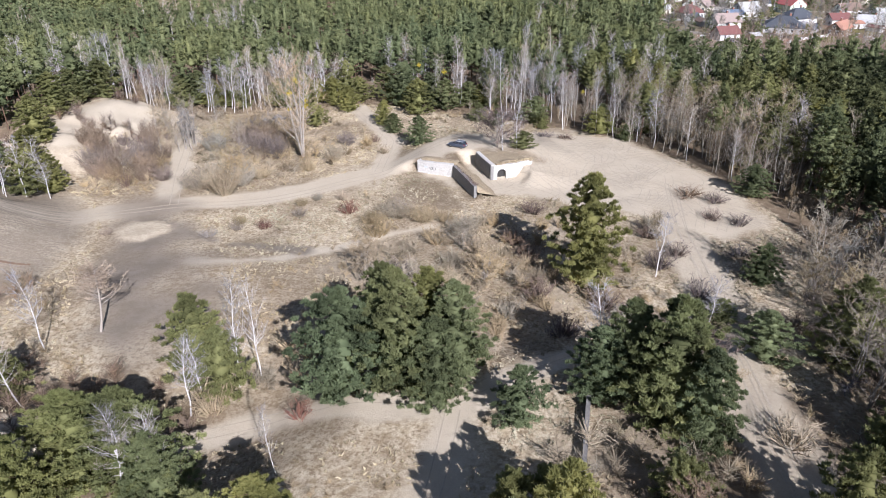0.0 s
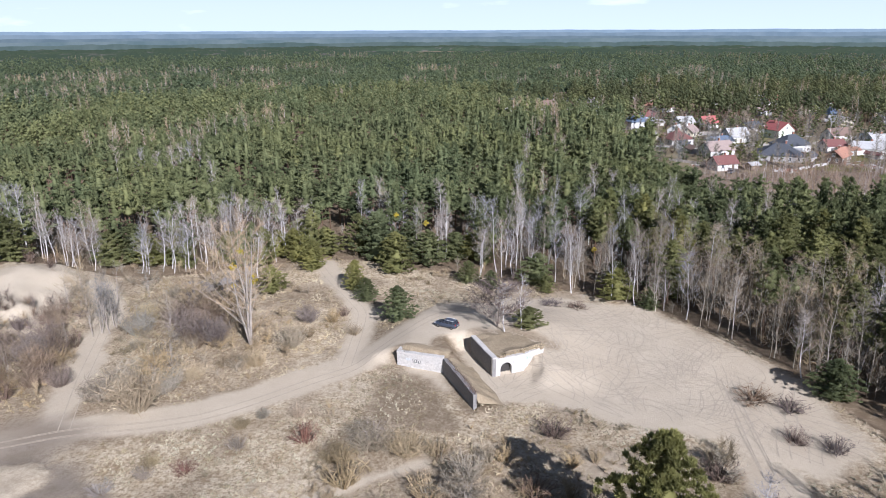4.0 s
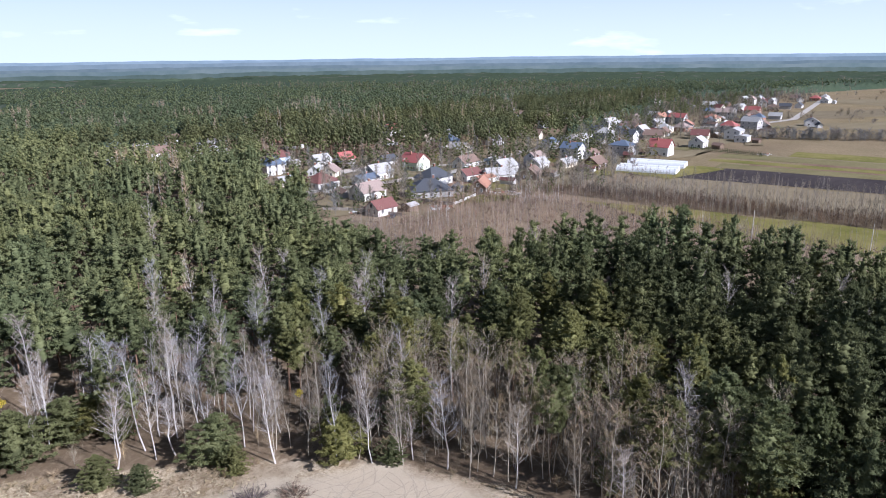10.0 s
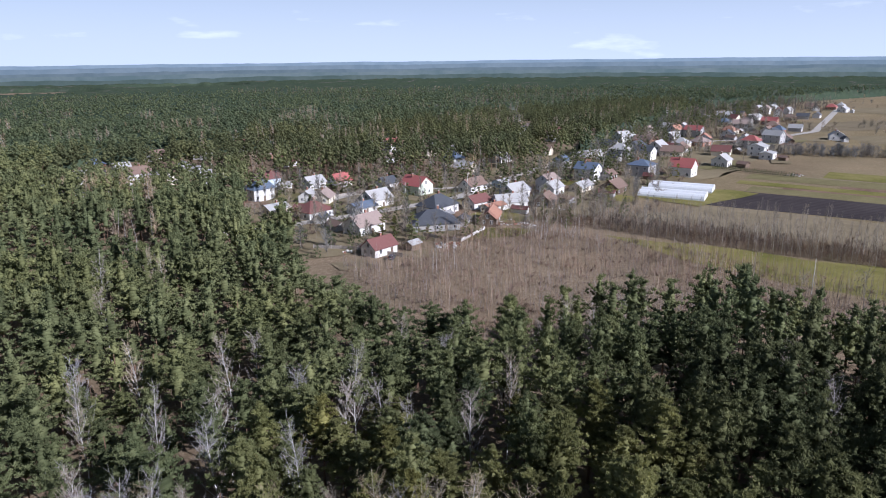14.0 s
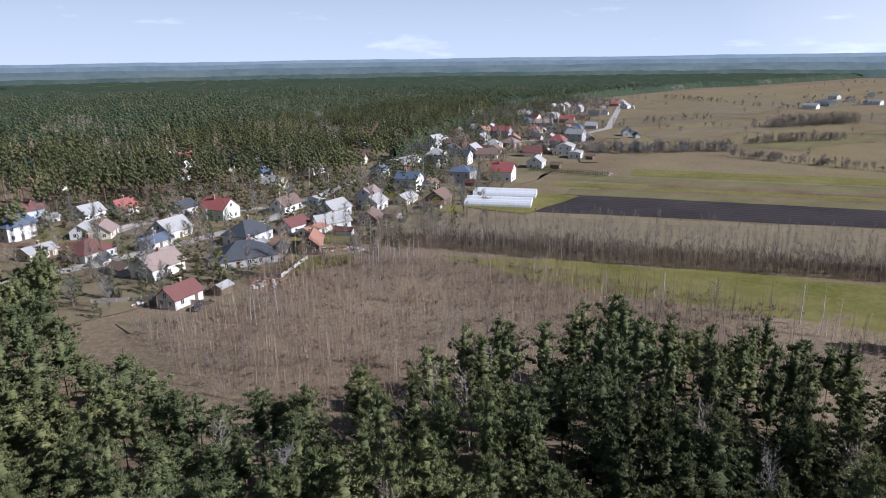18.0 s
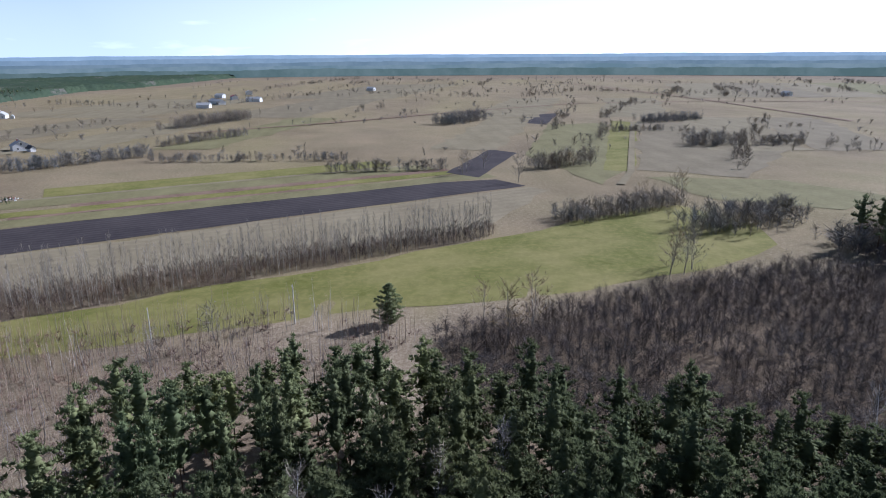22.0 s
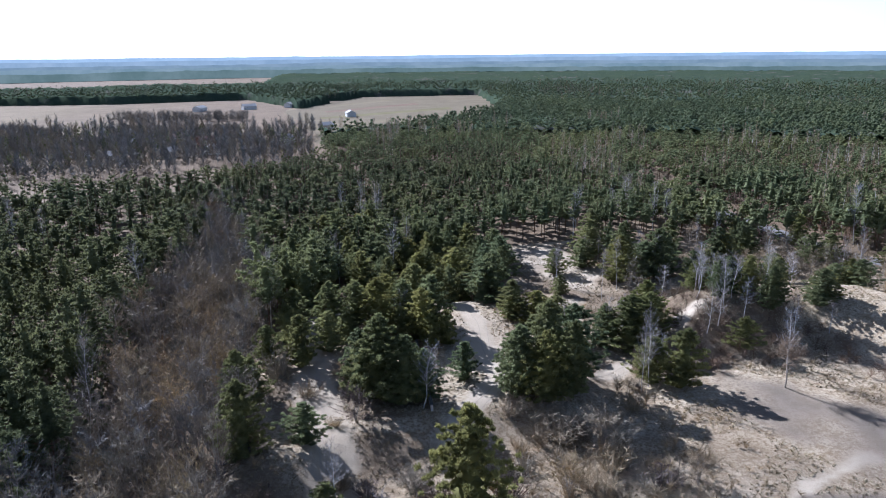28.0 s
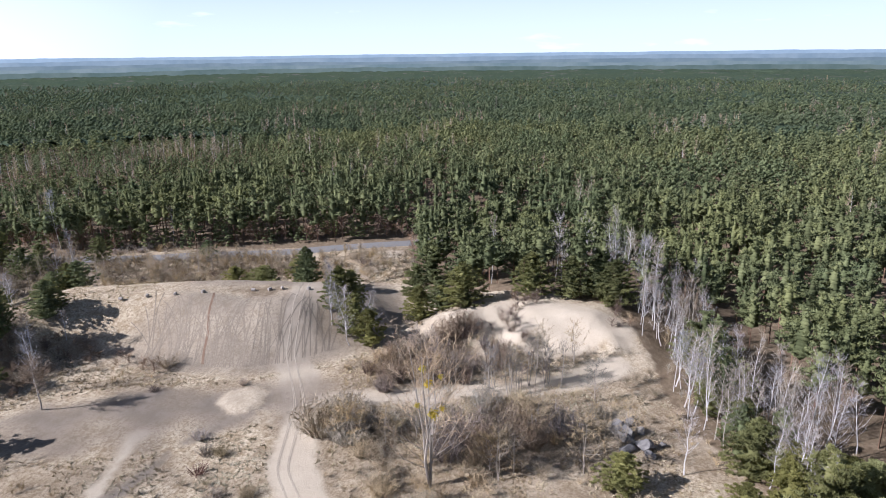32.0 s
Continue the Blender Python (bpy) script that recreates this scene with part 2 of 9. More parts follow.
M_BIRCH = surface("birch_bark", (0.45, 0.42, 0.39), (0.66, 0.63, 0.6), 1.5, 8, relief=0.3)
M_POPLAR = surface("poplar_bark", (0.31, 0.275, 0.22), (0.48, 0.43, 0.35), 1.5, 8, relief=0.3)
M_GREYBARK = surface("grey_bark", (0.25, 0.215, 0.18), (0.38, 0.335, 0.28), 1.5, 10, relief=0.5)
M_TWIG_PALE = foliage("pale_twigs", (0.24, 0.188, 0.145), (0.32, 0.255, 0.2), (0.41, 0.335, 0.27), translucent=0)
M_TWIG_TAN = foliage("tan_twigs", (0.22, 0.17, 0.11), (0.31, 0.245, 0.162), (0.4, 0.325, 0.225), translucent=0)
M_TWIG_POPLAR = foliage("poplar_twigs", (0.168, 0.132, 0.092), (0.23, 0.184, 0.132), (0.3, 0.245, 0.182), translucent=0)
M_TWIG_DARK = foliage("dark_brush_twigs", (0.13, 0.1, 0.08), (0.19, 0.148, 0.12), (0.26, 0.206, 0.168), translucent=0)
M_TWIG_STRAW = foliage("straw_twigs", (0.235, 0.188, 0.13), (0.315, 0.257, 0.182), (0.4, 0.333, 0.24), translucent=0)
M_TWIG_BROWN = foliage("brown_twigs", (0.11, 0.078, 0.062), (0.16, 0.115, 0.09), (0.22, 0.165, 0.13), translucent=0)
M_RUST = foliage("rusty_oak_leaves", (0.2, 0.1, 0.045), (0.28, 0.15, 0.07), (0.36, 0.21, 0.1), translucent=0.3)
M_TWIG_REDDISH = foliage("reddish_brown_twigs", (0.17, 0.105, 0.075), (0.235, 0.155, 0.115), (0.31, 0.215, 0.165), translucent=0)
M_TWIG_RED = foliage("reddish_twigs", (0.15, 0.07, 0.05), (0.20, 0.10, 0.07), (0.26, 0.13, 0.09), translucent=0)
M_TWIG_GREY = foliage("grey_brown_twigs", (0.16, 0.138, 0.11), (0.225, 0.195, 0.158), (0.3, 0.262, 0.215), translucent=0)
M_TWIG_PURPLE = foliage("purple_twigs", (0.068, 0.056, 0.053), (0.1, 0.084, 0.08), (0.14, 0.12, 0.114), translucent=0)
M_MISTLE = foliage("mistletoe", (0.3, 0.25, 0.03), (0.4, 0.33, 0.05), (0.5, 0.4, 0.06))
M_CONCRETE = surface("old_concrete", (0.42, 0.39, 0.35), (0.58, 0.55, 0.5), 0.6, 6, relief=0.5, dist=0.04)
# ridge by ridge more haze is painted into the glowing colour
M_DISTANCE = [hazy_backdrop("wooded_rise", (0.068, 0.097, 0.084), (0.105, 0.135, 0.119)), hazy_backdrop("distant_woods", (0.105, 0.146, 0.146), (0.155, 0.192, 0.189)), hazy_backdrop("far_woods", (0.11, 0.147, 0.16), (0.147, 0.185, 0.194)), hazy_backdrop("farther_woods", (0.15, 0.199, 0.228), (0.192, 0.24, 0.264)), hazy_backdrop("farthest_woods", (0.201, 0.265, 0.31), (0.236, 0.301, 0.345))]


# ---------------------------------------------------------------- mesh helpers
def np_mesh(name, V, F, mat, smooth=False):
    """A mesh from arrays of corners and of triangles (or quads)."""
    V, F = np.asarray(V, np.float32), np.asarray(F, np.int32)
    k = F.shape[1]
    me = bpy.data.meshes.new(name)
    me.vertices.add(len(V))
    me.vertices.foreach_set("co", V.ravel())
    me.loops.add(F.size)
    me.loops.foreach_set("vertex_index", F.ravel())
    me.polygons.add(len(F))
    me.polygons.foreach_set("loop_start", np.arange(len(F), dtype=np.int32) * k)
    me.polygons.foreach_set("use_smooth", np.full(len(F), smooth))
    me.update(calc_edges=True)
    me.validate()
    for m in (mat if isinstance(mat, (list, tuple)) else [mat]):
        me.materials.append(m)
    return me


def tile(V, F, places, turns, scales, tall=None):
    """One template laid out many times: arrays of places (n x 3), turns about z, scales and heights."""
    n, tall = len(places), scales if tall is None else tall
    c, s = np.cos(turns)[:, None], np.sin(turns)[:, None]
    X = (V[None, :, 0] * c - V[None, :, 1] * s) * scales[:, None] + places[:, :1]
    Y = (V[None, :, 0] * s + V[None, :, 1] * c) * scales[:, None] + places[:, 1:2]
    Z = V[None, :, 2] * tall[:, None] + places[:, 2:]
    return np.stack([X, Y, Z], -1).reshape(-1, 3), (F[None] + (np.arange(n) * len(V))[:, None, None]).reshape(-1, F.shape[1])


def heap(*pairs):
    """Several (V, F) in one."""
    Vs, Fs, n = [], [], 0
    for V, F in pairs:
        Vs.append(V), Fs.append(F + n)
        n += len(V)
    return np.concatenate(Vs), np.concatenate(Fs)


def unit(a):
    return a / np.maximum(np.linalg.norm(a, axis=-1, keepdims=True), 1e-9)


def flakes(rng, centres, normals, size, aspect=1.0):
    """Triangles at the centres that face along the normals."""
    n = len(centres)
    u = unit(np.cross(normals, rng.normal(size=(n, 3))))
    v = np.cross(normals, u)
    s = (size if np.ndim(size) else np.full(n, size))[:, None]
    a = rng.uniform(0, 2 * np.pi, (n, 1))
    P = []
    for k in range(3):
        t = a + k * 2.094 + rng.normal(0, 0.25, (n, 1))
        P.append(centres + s * (np.cos(t) * u + aspect * np.sin(t) * v))
    return np.stack(P, 1).reshape(-1, 3), np.arange(3 * n).reshape(-1, 3)


def slivers(A, B, width, rng):
    """Thin three-cornered twigs from A to B."""
    n = len(A)
    side = unit(np.cross(B - A, rng.normal(size=(n, 3)))) * (np.asarray(width).reshape(-1, 1) / 2)
    return np.stack([A - side, A + side, B], 1).reshape(-1, 3), np.arange(3 * n).reshape(-1, 3)


def limb(points, radii, sides=5):
    """A tapered limb through points, as triangles."""
    P = np.asarray(points, float)
    d = unit(np.gradient(P, axis=0))
    ref = np.array([1.0, 0.13, 0.07])
    u = unit(np.cross(d, ref))
    v = np.cross(d, u)
    a = np.arange(sides) * 2 * np.pi / sides
    V = (P[:, None] + np.asarray(radii)[:, None, None] * (np.cos(a)[None, :, None] * u[:, None] + np.sin(a)[None, :, None] * v[:, None])).reshape(-1, 3)
    F = []
    for i in range(len(P) - 1):
        for k in range(sides):
            p, q, r, s = i * sides + k, i * sides + (k + 1) % sides, (i + 1) * sides + (k + 1) % sides, (i + 1) * sides + k
            F += [(p, q, r), (p, r, s)]
    return V, np.array(F)


def inside(px, py, poly):
    out = np.zeros(np.shape(px), bool)
    for (x0, y0), (x1, y1) in zip(poly, poly[1:] + poly[:1]):
        cond = (y0 > py) != (y1 > py)
        out ^= cond & (px < (x1 - x0) * (py - y0) / (y1 - y0 + 1e-12) + x0)
    return out


def to_line(px, py, line, closed=False):
    best = np.full(np.shape(px), 1e9)
    pts = line + line[:1] if closed else line
    for (x0, y0), (x1, y1) in zip(pts, pts[1:]):
        dx, dy = x1 - x0, y1 - y0
        t = np.clip(((px - x0) * dx + (py - y0) * dy) / (dx * dx + dy * dy), 0, 1)
        best = np.minimum(best, np.hypot(px - x0 - t * dx, py - y0 - t * dy))
    return best


def depth_in(px, py, poly):
    """Metres inside the outline (negative outside)."""
    d = to_line(px, py, poly, True)
    return np.where(inside(px, py, poly), d, -d)


def vnoise(x, y, size, seed=0):
    """Smooth value noise, 0 to 1."""
    x, y = np.asarray(x, float) / size, np.asarray(y, float) / size
    xi, yi = np.floor(x), np.floor(y)
    fx, fy = x - xi, y - yi
    fx, fy = fx * fx * (3 - 2 * fx), fy * fy * (3 - 2 * fy)

    def h(i, j):
        v = np.sin(i * 127.1 + j * 311.7 + seed * 74.7) * 43758.5453
        return v - np.floor(v)
    return (h(xi, yi) * (1 - fx) + h(xi + 1, yi) * fx) * (1 - fy) + (h(xi, yi + 1) * (1 - fx) + h(xi + 1, yi + 1) * fx) * fy


def step(v, a, b):
    t = np.clip((v - a) / (b - a), 0, 1)
    return t * t * (3 - 2 * t)


# ---------------------------------------------------------------- the plan
HUB = (15.0, 60.0)
CLEARING = [(-105, 84), (-101, 97), (-90, 104), (-80, 106), (-70, 110), (-60, 117), (-45, 124.5), (-19.9, 119.2), (8.1, 110.7), (24, 101.9), (34, 93.1), (40.9, 81.2), (46.9, 66.4), (50.1, 48.3), (45.7, 22.6), (42.2, -7.2), (38.4, -34.2),
            (19.8, -54.2), (-5.6, -81.4), (-46.9, -85.3), (-82, -72.1), (-107.4, -65.9), (-127.6, -31.3), (-140.5, 2.7), (-151.7, 32.5), (-118, 50), (-106, 62)]
EAST = [(112, 73), (126, 114), (126.2, 141.2), (96.9, 157), (79.1, 162.4), (61.3, 161.7), (49.4, 168.9), (41.7, 196.9), (33.8, 221.8), (39.9, 246.4), (30, 281.1), (36.1, 325.6), (60.4, 368.9), (93.3, 369.3), (135.1, 362.5), (159.9, 354.1), (189.9, 364.5), (225.8, 383.6), (281.9, 438.1), (348, 484.5), (550.3, 629.7),
        (759.7, 678.8), (1097.9, 730.5), (1639.7, 556.7), (1587.4, 158), (1600, -200), (1480, -560), (1150, -760), (800, -800), (634.5, -805.4), (284.1, -773.8), (130.5, -805.8), (63.1, -642.4), (36, -421), (34, -254), (59, -214), (92, -190), (120, -178), (190, -196), (212, -205), (192, -184), (158, -138), (125, -98), (120, -68), (116, -25), (111, 30)]
NW_HAMLET = [(-39.6, 429.4), (-9.6, 423.1), (34.3, 404.8), (40.3, 382.9), (10.3, 383.3), (-35.7, 401.6)]
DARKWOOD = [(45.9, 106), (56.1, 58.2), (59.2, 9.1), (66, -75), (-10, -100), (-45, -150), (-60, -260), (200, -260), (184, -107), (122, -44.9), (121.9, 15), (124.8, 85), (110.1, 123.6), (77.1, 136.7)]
STAND = [(215.1, -1.7), (228.9, -6.1), (253.2, -48.9), (280.7, -114.9), (248.1, -179.4), (208.7, -230.3), (181.6, -182.3), (184.9, -107.2), (194.2, -52.3)]
THICKET = [(157.2, 112.2), (191.2, 53.1), (207.7, 14.6), (197.2, -52.4), (180.9, -107), (165.9, -155), (150, -125), (125, -98), (120, -68), (116, -25), (111, 30), (114, 74), (130, 106)]
PLANTATION = [(49.8, 236.2), (69.7, 235.9), (99.7, 259.1), (121.5, 250.7), (149, 212.4), (169.7, 144), (157.3, 114.2), (137.7, 124.8), (129.1, 135.1), (108.7, 155.7), (83.2, 168.2), (61.4, 168.7), (51.6, 196.6)]
MEADOW = [(137.3, 234.5), (158.9, 210.2), (189.9, 164.5), (234.1, 98.2), (257.2, 71.5), (283.8, 28.6), (255.4, 11.3), (229.6, 14), (202.8, 44.8), (186, 77.4), (173.3, 123.9), (156.3, 164.4), (140.9, 200.7)]
BELT = [(123.6, 262.6), (139.3, 244.4), (158.9, 210.2), (189.9, 164.5), (236.1, 98.2), (250, 99.8), (209.7, 165), (176.8, 219.8), (149.3, 256.1)]
SOUTH_FIELD = [(38, -335), (-14, -352), (-92, -430), (-136, -540), (-171, -819), (-9.8, -821), (75, -603), (43, -421)]
DECIDUOUS = [(45, 42), (58, 46), (66, 36), (66, 0), (67, -40), (66, -88), (71, -132), (67, -138), (57, -102.7), (49.4, -69.4), (44, -22), (42.5, 0)]
HILL = [(-20, -14), (-17, 14), (-6, 22), (10, 22), (22, 26), (38, 33), (50, 30), (50, -34), (30, -42), (-10, -40)]
TRACK_EAST = [(29.5, 78.3), (30, 56), (31.5, 42), (31, 32), (30.5, 22), (31.8, 12.5), (33.4, 1), (34, -13), (31, -26), (26, -38)]
ROAD_MAIN = [(-141.5, 31.6), (-100.6, 30.2), (-73.2, 40.3), (-59.2, 50.4), (-42.4, 57.8), (-25.8, 73.7), (-18.8, 85.6), (-13.9, 95.6), (2.1, 101.7)]
ROAD_WEST = [(-59.2, 50.4), (-66, 64), (-71.5, 77), (-78, 90), (-86, 98)]
ROAD_NORTH = [(-25.8, 73.7), (-27.8, 85.5), (-29.8, 95.4), (-39.9, 109.6), (-46, 119.5)]
PATH_MID = [(-43.1, 31.6), (-30.5, 35.7), (-19.7, 44.9), (-10.7, 51.9)]
ROAD_FORK = [(-42, -13.7), (-15.5, 1.5), (-6.5, 2.5), (2.4, 3.6), (8.3, 10.6), (14.3, 18.5)]
ROAD_FORK2 = [(2.4, 3.6), (3.2, -8), (2, -18), (3, -28), (6, -45)]
ROAD_ASPHALT = [(-106.8, -177.3), (-104.3, -125.9), (-108.1, -61.7), (-119.4, -32), (-131.9, -5.2), (-141, 11), (-153.7, 32.7), (-185.1, 66.3)]
ASH = [(-34, -0.5), (-38.7, 3.8), (-47.6, 10), (-53.2, 18), (-57.2, 24.8), (-60, 33), (-62.5, 36.5), (-67, 43.2), (-72, 48.5), (-66, 54), (-53.4, 53.2), (-52, 47.1), (-49.1, 44.4), (-44.3, 38.3), (-40, 35.3), (-33.5, 26.3), (-31, 16.6), (-31.5, 8.1)]
ISLAND = [(-54.7, 36.6), (-58.8, 35.6), (-61.6, 38.6), (-60.8, 42.6), (-56.7, 44.6), (-53.3, 43.2), (-52.8, 40.2)]
GRASS_SPOT = [(-41.5, 38.8), (-47.4, 42.6), (-49.2, 47.3), (-45.2, 52.2), (-39.1, 56), (-35.6, 54.6), (-29.5, 43), (-36.5, 41.5)]
TRACK_DIAGONAL = [(-52.5, 43.1), (-47.2, 40.4), (-38.4, 39), (-28.7, 38.7)]
BANK = [(-23.5, 1.5), (-36.9, 1.3), (-49.3, 0.3), (-59, 0.5), (-63.5, 9), (-63.3, 24.6), (-64.8, 35), (-69, 41.5), (-76, 47.5), (-84, 52), (-98.7, 56.8), (-116.2, 41.8), (-111.7, 18.8), (-103.1, -4.6), (-92.4, -28.1), (-76.6, -37.6), (-53.8, -35.3), (-34.8, -28.6)]
YARD = [(-20.7, 57.9), (-20.8, 75.3), (-18.9, 75.2), (-11.7, 73.9), (-6, 64.6), (-4.8, 58.1)]
TRENCH = [(-10.1, 81.6), (-8.6, 82.2), (-8.1, 81), (-4, 73.9), (0.4, 76.5), (1.4, 75.5), (0.8, 70.9), (2.2, 58.1), (-1.8, 58.1), (-3.4, 65), (-7.3, 73.8)]
N_EDGE = [(-101, 98), (-90, 105), (-80, 107), (-70, 111), (-60, 118), (-45, 126), (-19.9, 120.2), (8, 111.7), (24, 102.9), (34, 94.1), (41.9, 80.2), (48.1, 64.2), (52.1, 43.4)]
DENSE = [(48, -40), (42, -76), (25, -96), (-2.6, -95.5), (-16, -72), (-12, -40), (-8, -28), (8, -27), (11, -10), (17, -10), (20, -25), (28, -30), (40, -31)]
SCRUB = [(-30, -14), (-34, -30), (-60, -41), (-78, -43), (-94, -30), (-108, -22), (-106, -58), (-75, -72), (-42, -82), (-14, -72), (-13, -38)]
SAND_SPOTS = [[(-19.9, -77.7), (-33, -77.6), (-38, -51.5), (-29, -41), (-22, -59)], [(-17, -38), (-28, -37), (-21, -28), (-14, -33)], [(6.9, -22), (-3.2, -22), (-1.3, -8), (3, 1.5), (7.2, 0.9), (9.1, -7)]]
BRUSH = [(-21.6, 40), (-9.7, 54.9), (8.2, 59.1), (16.2, 50.1), (12.3, 28.4), (6.3, 19.4), (-3.7, 24.4), (-13.7, 34.1)]
BANK_WOOD = [(-36, -3), (-47, -2), (-58, -3), (-68, -16), (-66, -28), (-52, -30), (-38, -20)]
THICK_WEST = [(-82.1, 58), (-86, 66), (-85, 78), (-81, 86), (-75, 79.5), (-68, 66), (-72, 53.4)]
THICK_MID = [(-57, 57.5), (-64, 70), (-70, 84), (-76, 100), (-66, 104), (-56, 98), (-47.8, 87.8), (-40, 76.2), (-44, 63.7)]
WHITE_SAND = [(-81, 74), (-84, 85), (-88, 94), (-92, 101), (-98, 99), (-102, 90), (-100, 76), (-94, 62), (-90, 62), (-86, 69)]
DUNE = [(-85, 54), (-79, 66), (-76, 80), (-80, 94), (-86, 106), (-100, 116), (-130, 110), (-135, 80), (-118, 58), (-98, 50)]
PARKING = [(-23.8, 81.6), (-15.8, 93.6), (-3.9, 103.6), (8.1, 107.7), (22, 103.9), (34, 90.1), (41.9, 76.3), (46.1, 62.2), (36.1, 54.2), (28.1, 60.2), (16.1, 64.1), (4.2, 68), (-5.8, 66), (-13.8, 69.8)]


def terrain(x, y):
    """The height of the ground: a sandy bank in the west, the earth over the bunkers, gentle heaps and hollows."""
    x, y = np.asarray(x, float), np.asarray(y, float)
    near = np.exp(-((x + 20) ** 2 + (y - 40) ** 2) / 150.0 ** 2)
    z = near * (1.1 * (vnoise(x, y, 23, 3) - 0.5) + 0.35 * (vnoise(x, y, 6, 4) - 0.5))
    z = z + 6.5 * step(depth_in(x, y, BANK) + 1.4 * (vnoise(x, y, 7, 9) - 0.5), 0, 13 + 6 * step(-x, 56, 64))
    z = z + 3.0 * step(depth_in(x, y, HILL), 0, 12)
    z = z + 6.2 * step(depth_in(x, y, DUNE) + 9 * (vnoise(x, y, 11, 10) - 0.5) + 3 * (vnoise(x, y, 4, 11) - 0.5), 0, 20)
    z = z + 0.35 * step(depth_in(x, y, ISLAND), 0, 1.2)
    b = 2.3 * step(y, 71, 77) * (1 - step(y, 88, 108)) * step(x, -27, -17) * (1 - step(x, -3, 16))
    b = np.maximum(b, 2.3 * (1 - step(to_line(x, y, [(-11.65, 78), (-5.25, 65.2)]), 1.2, 4.2)))
    cut = np.maximum(depth_in(x, y, YARD), depth_in(x, y, TRENCH))
    flat = step(-to_line(x, y, YARD + TRENCH), -14, -3)
    b = b * step(-cut, 0.4, 2.6)
    return z * (1 - 0.8 * flat) + b


# houses scattered in the pines north of the village
WOODED = [(-50, 385), (60, 372), (135, 366), (160, 358), (190, 368), (226, 387), (282, 442), (348, 488), (550, 633), (480, 690), (330, 640), (150, 540), (-40, 480)]


def wood_houses():
    rng, out = random.Random(31), []
    while len(out) < 34:
        x, y = rng.uniform(-50, 520), rng.uniform(365, 680)
        if inside(np.array([x]), np.array([y]), WOODED)[0] and all(math.hypot(x - a, y - b) > 26 for a, b in out):
            out.append((x, y))
    return out


WOOD_HOUSES = wood_houses()


def is_forest(x, y):
    x, y = np.asarray(x, float), np.asarray(y, float)
    f = ~inside(x, y, CLEARING) & ~inside(x, y, EAST) & ~inside(x, y, SOUTH_FIELD) & ~inside(x, y, DECIDUOUS) & ~inside(x, y, NW_HAMLET)
    f |= inside(x, y, STAND)
    return f & (to_line(x, y, ROAD_ASPHALT) > 7)


def spread(rng, box, gap, keep):
    """Jittered places with a gap between them, where keep(x, y) is true."""
    x0, y0, x1, y1 = box
    gx, gy = np.meshgrid(np.arange(x0, x1, gap), np.arange(y0, y1, gap))
    gx = gx + rng.uniform(-0.42, 0.42, gx.shape) * gap
    gy = gy + rng.uniform(-0.42, 0.42, gy.shape) * gap
    gx, gy = gx.ravel(), gy.ravel()
    k = keep(gx, gy)
    return gx[k], gy[k]


# ---------------------------------------------------------------- ground
def axis(lo, hi, fine, end):
    mid = list(np.arange(lo, hi + 1e-6, fine))
    out, s, v = [], fine, hi
    while v < end:
        s = min(s * 1.13, 260)
        v += s
        out.append(v)
    low, s, v = [], fine, lo
    while v > -end:
        s = min(s * 1.13, 260)
        v -= s
        low.append(v)
    return np.array(low[::-1] + mid + out)


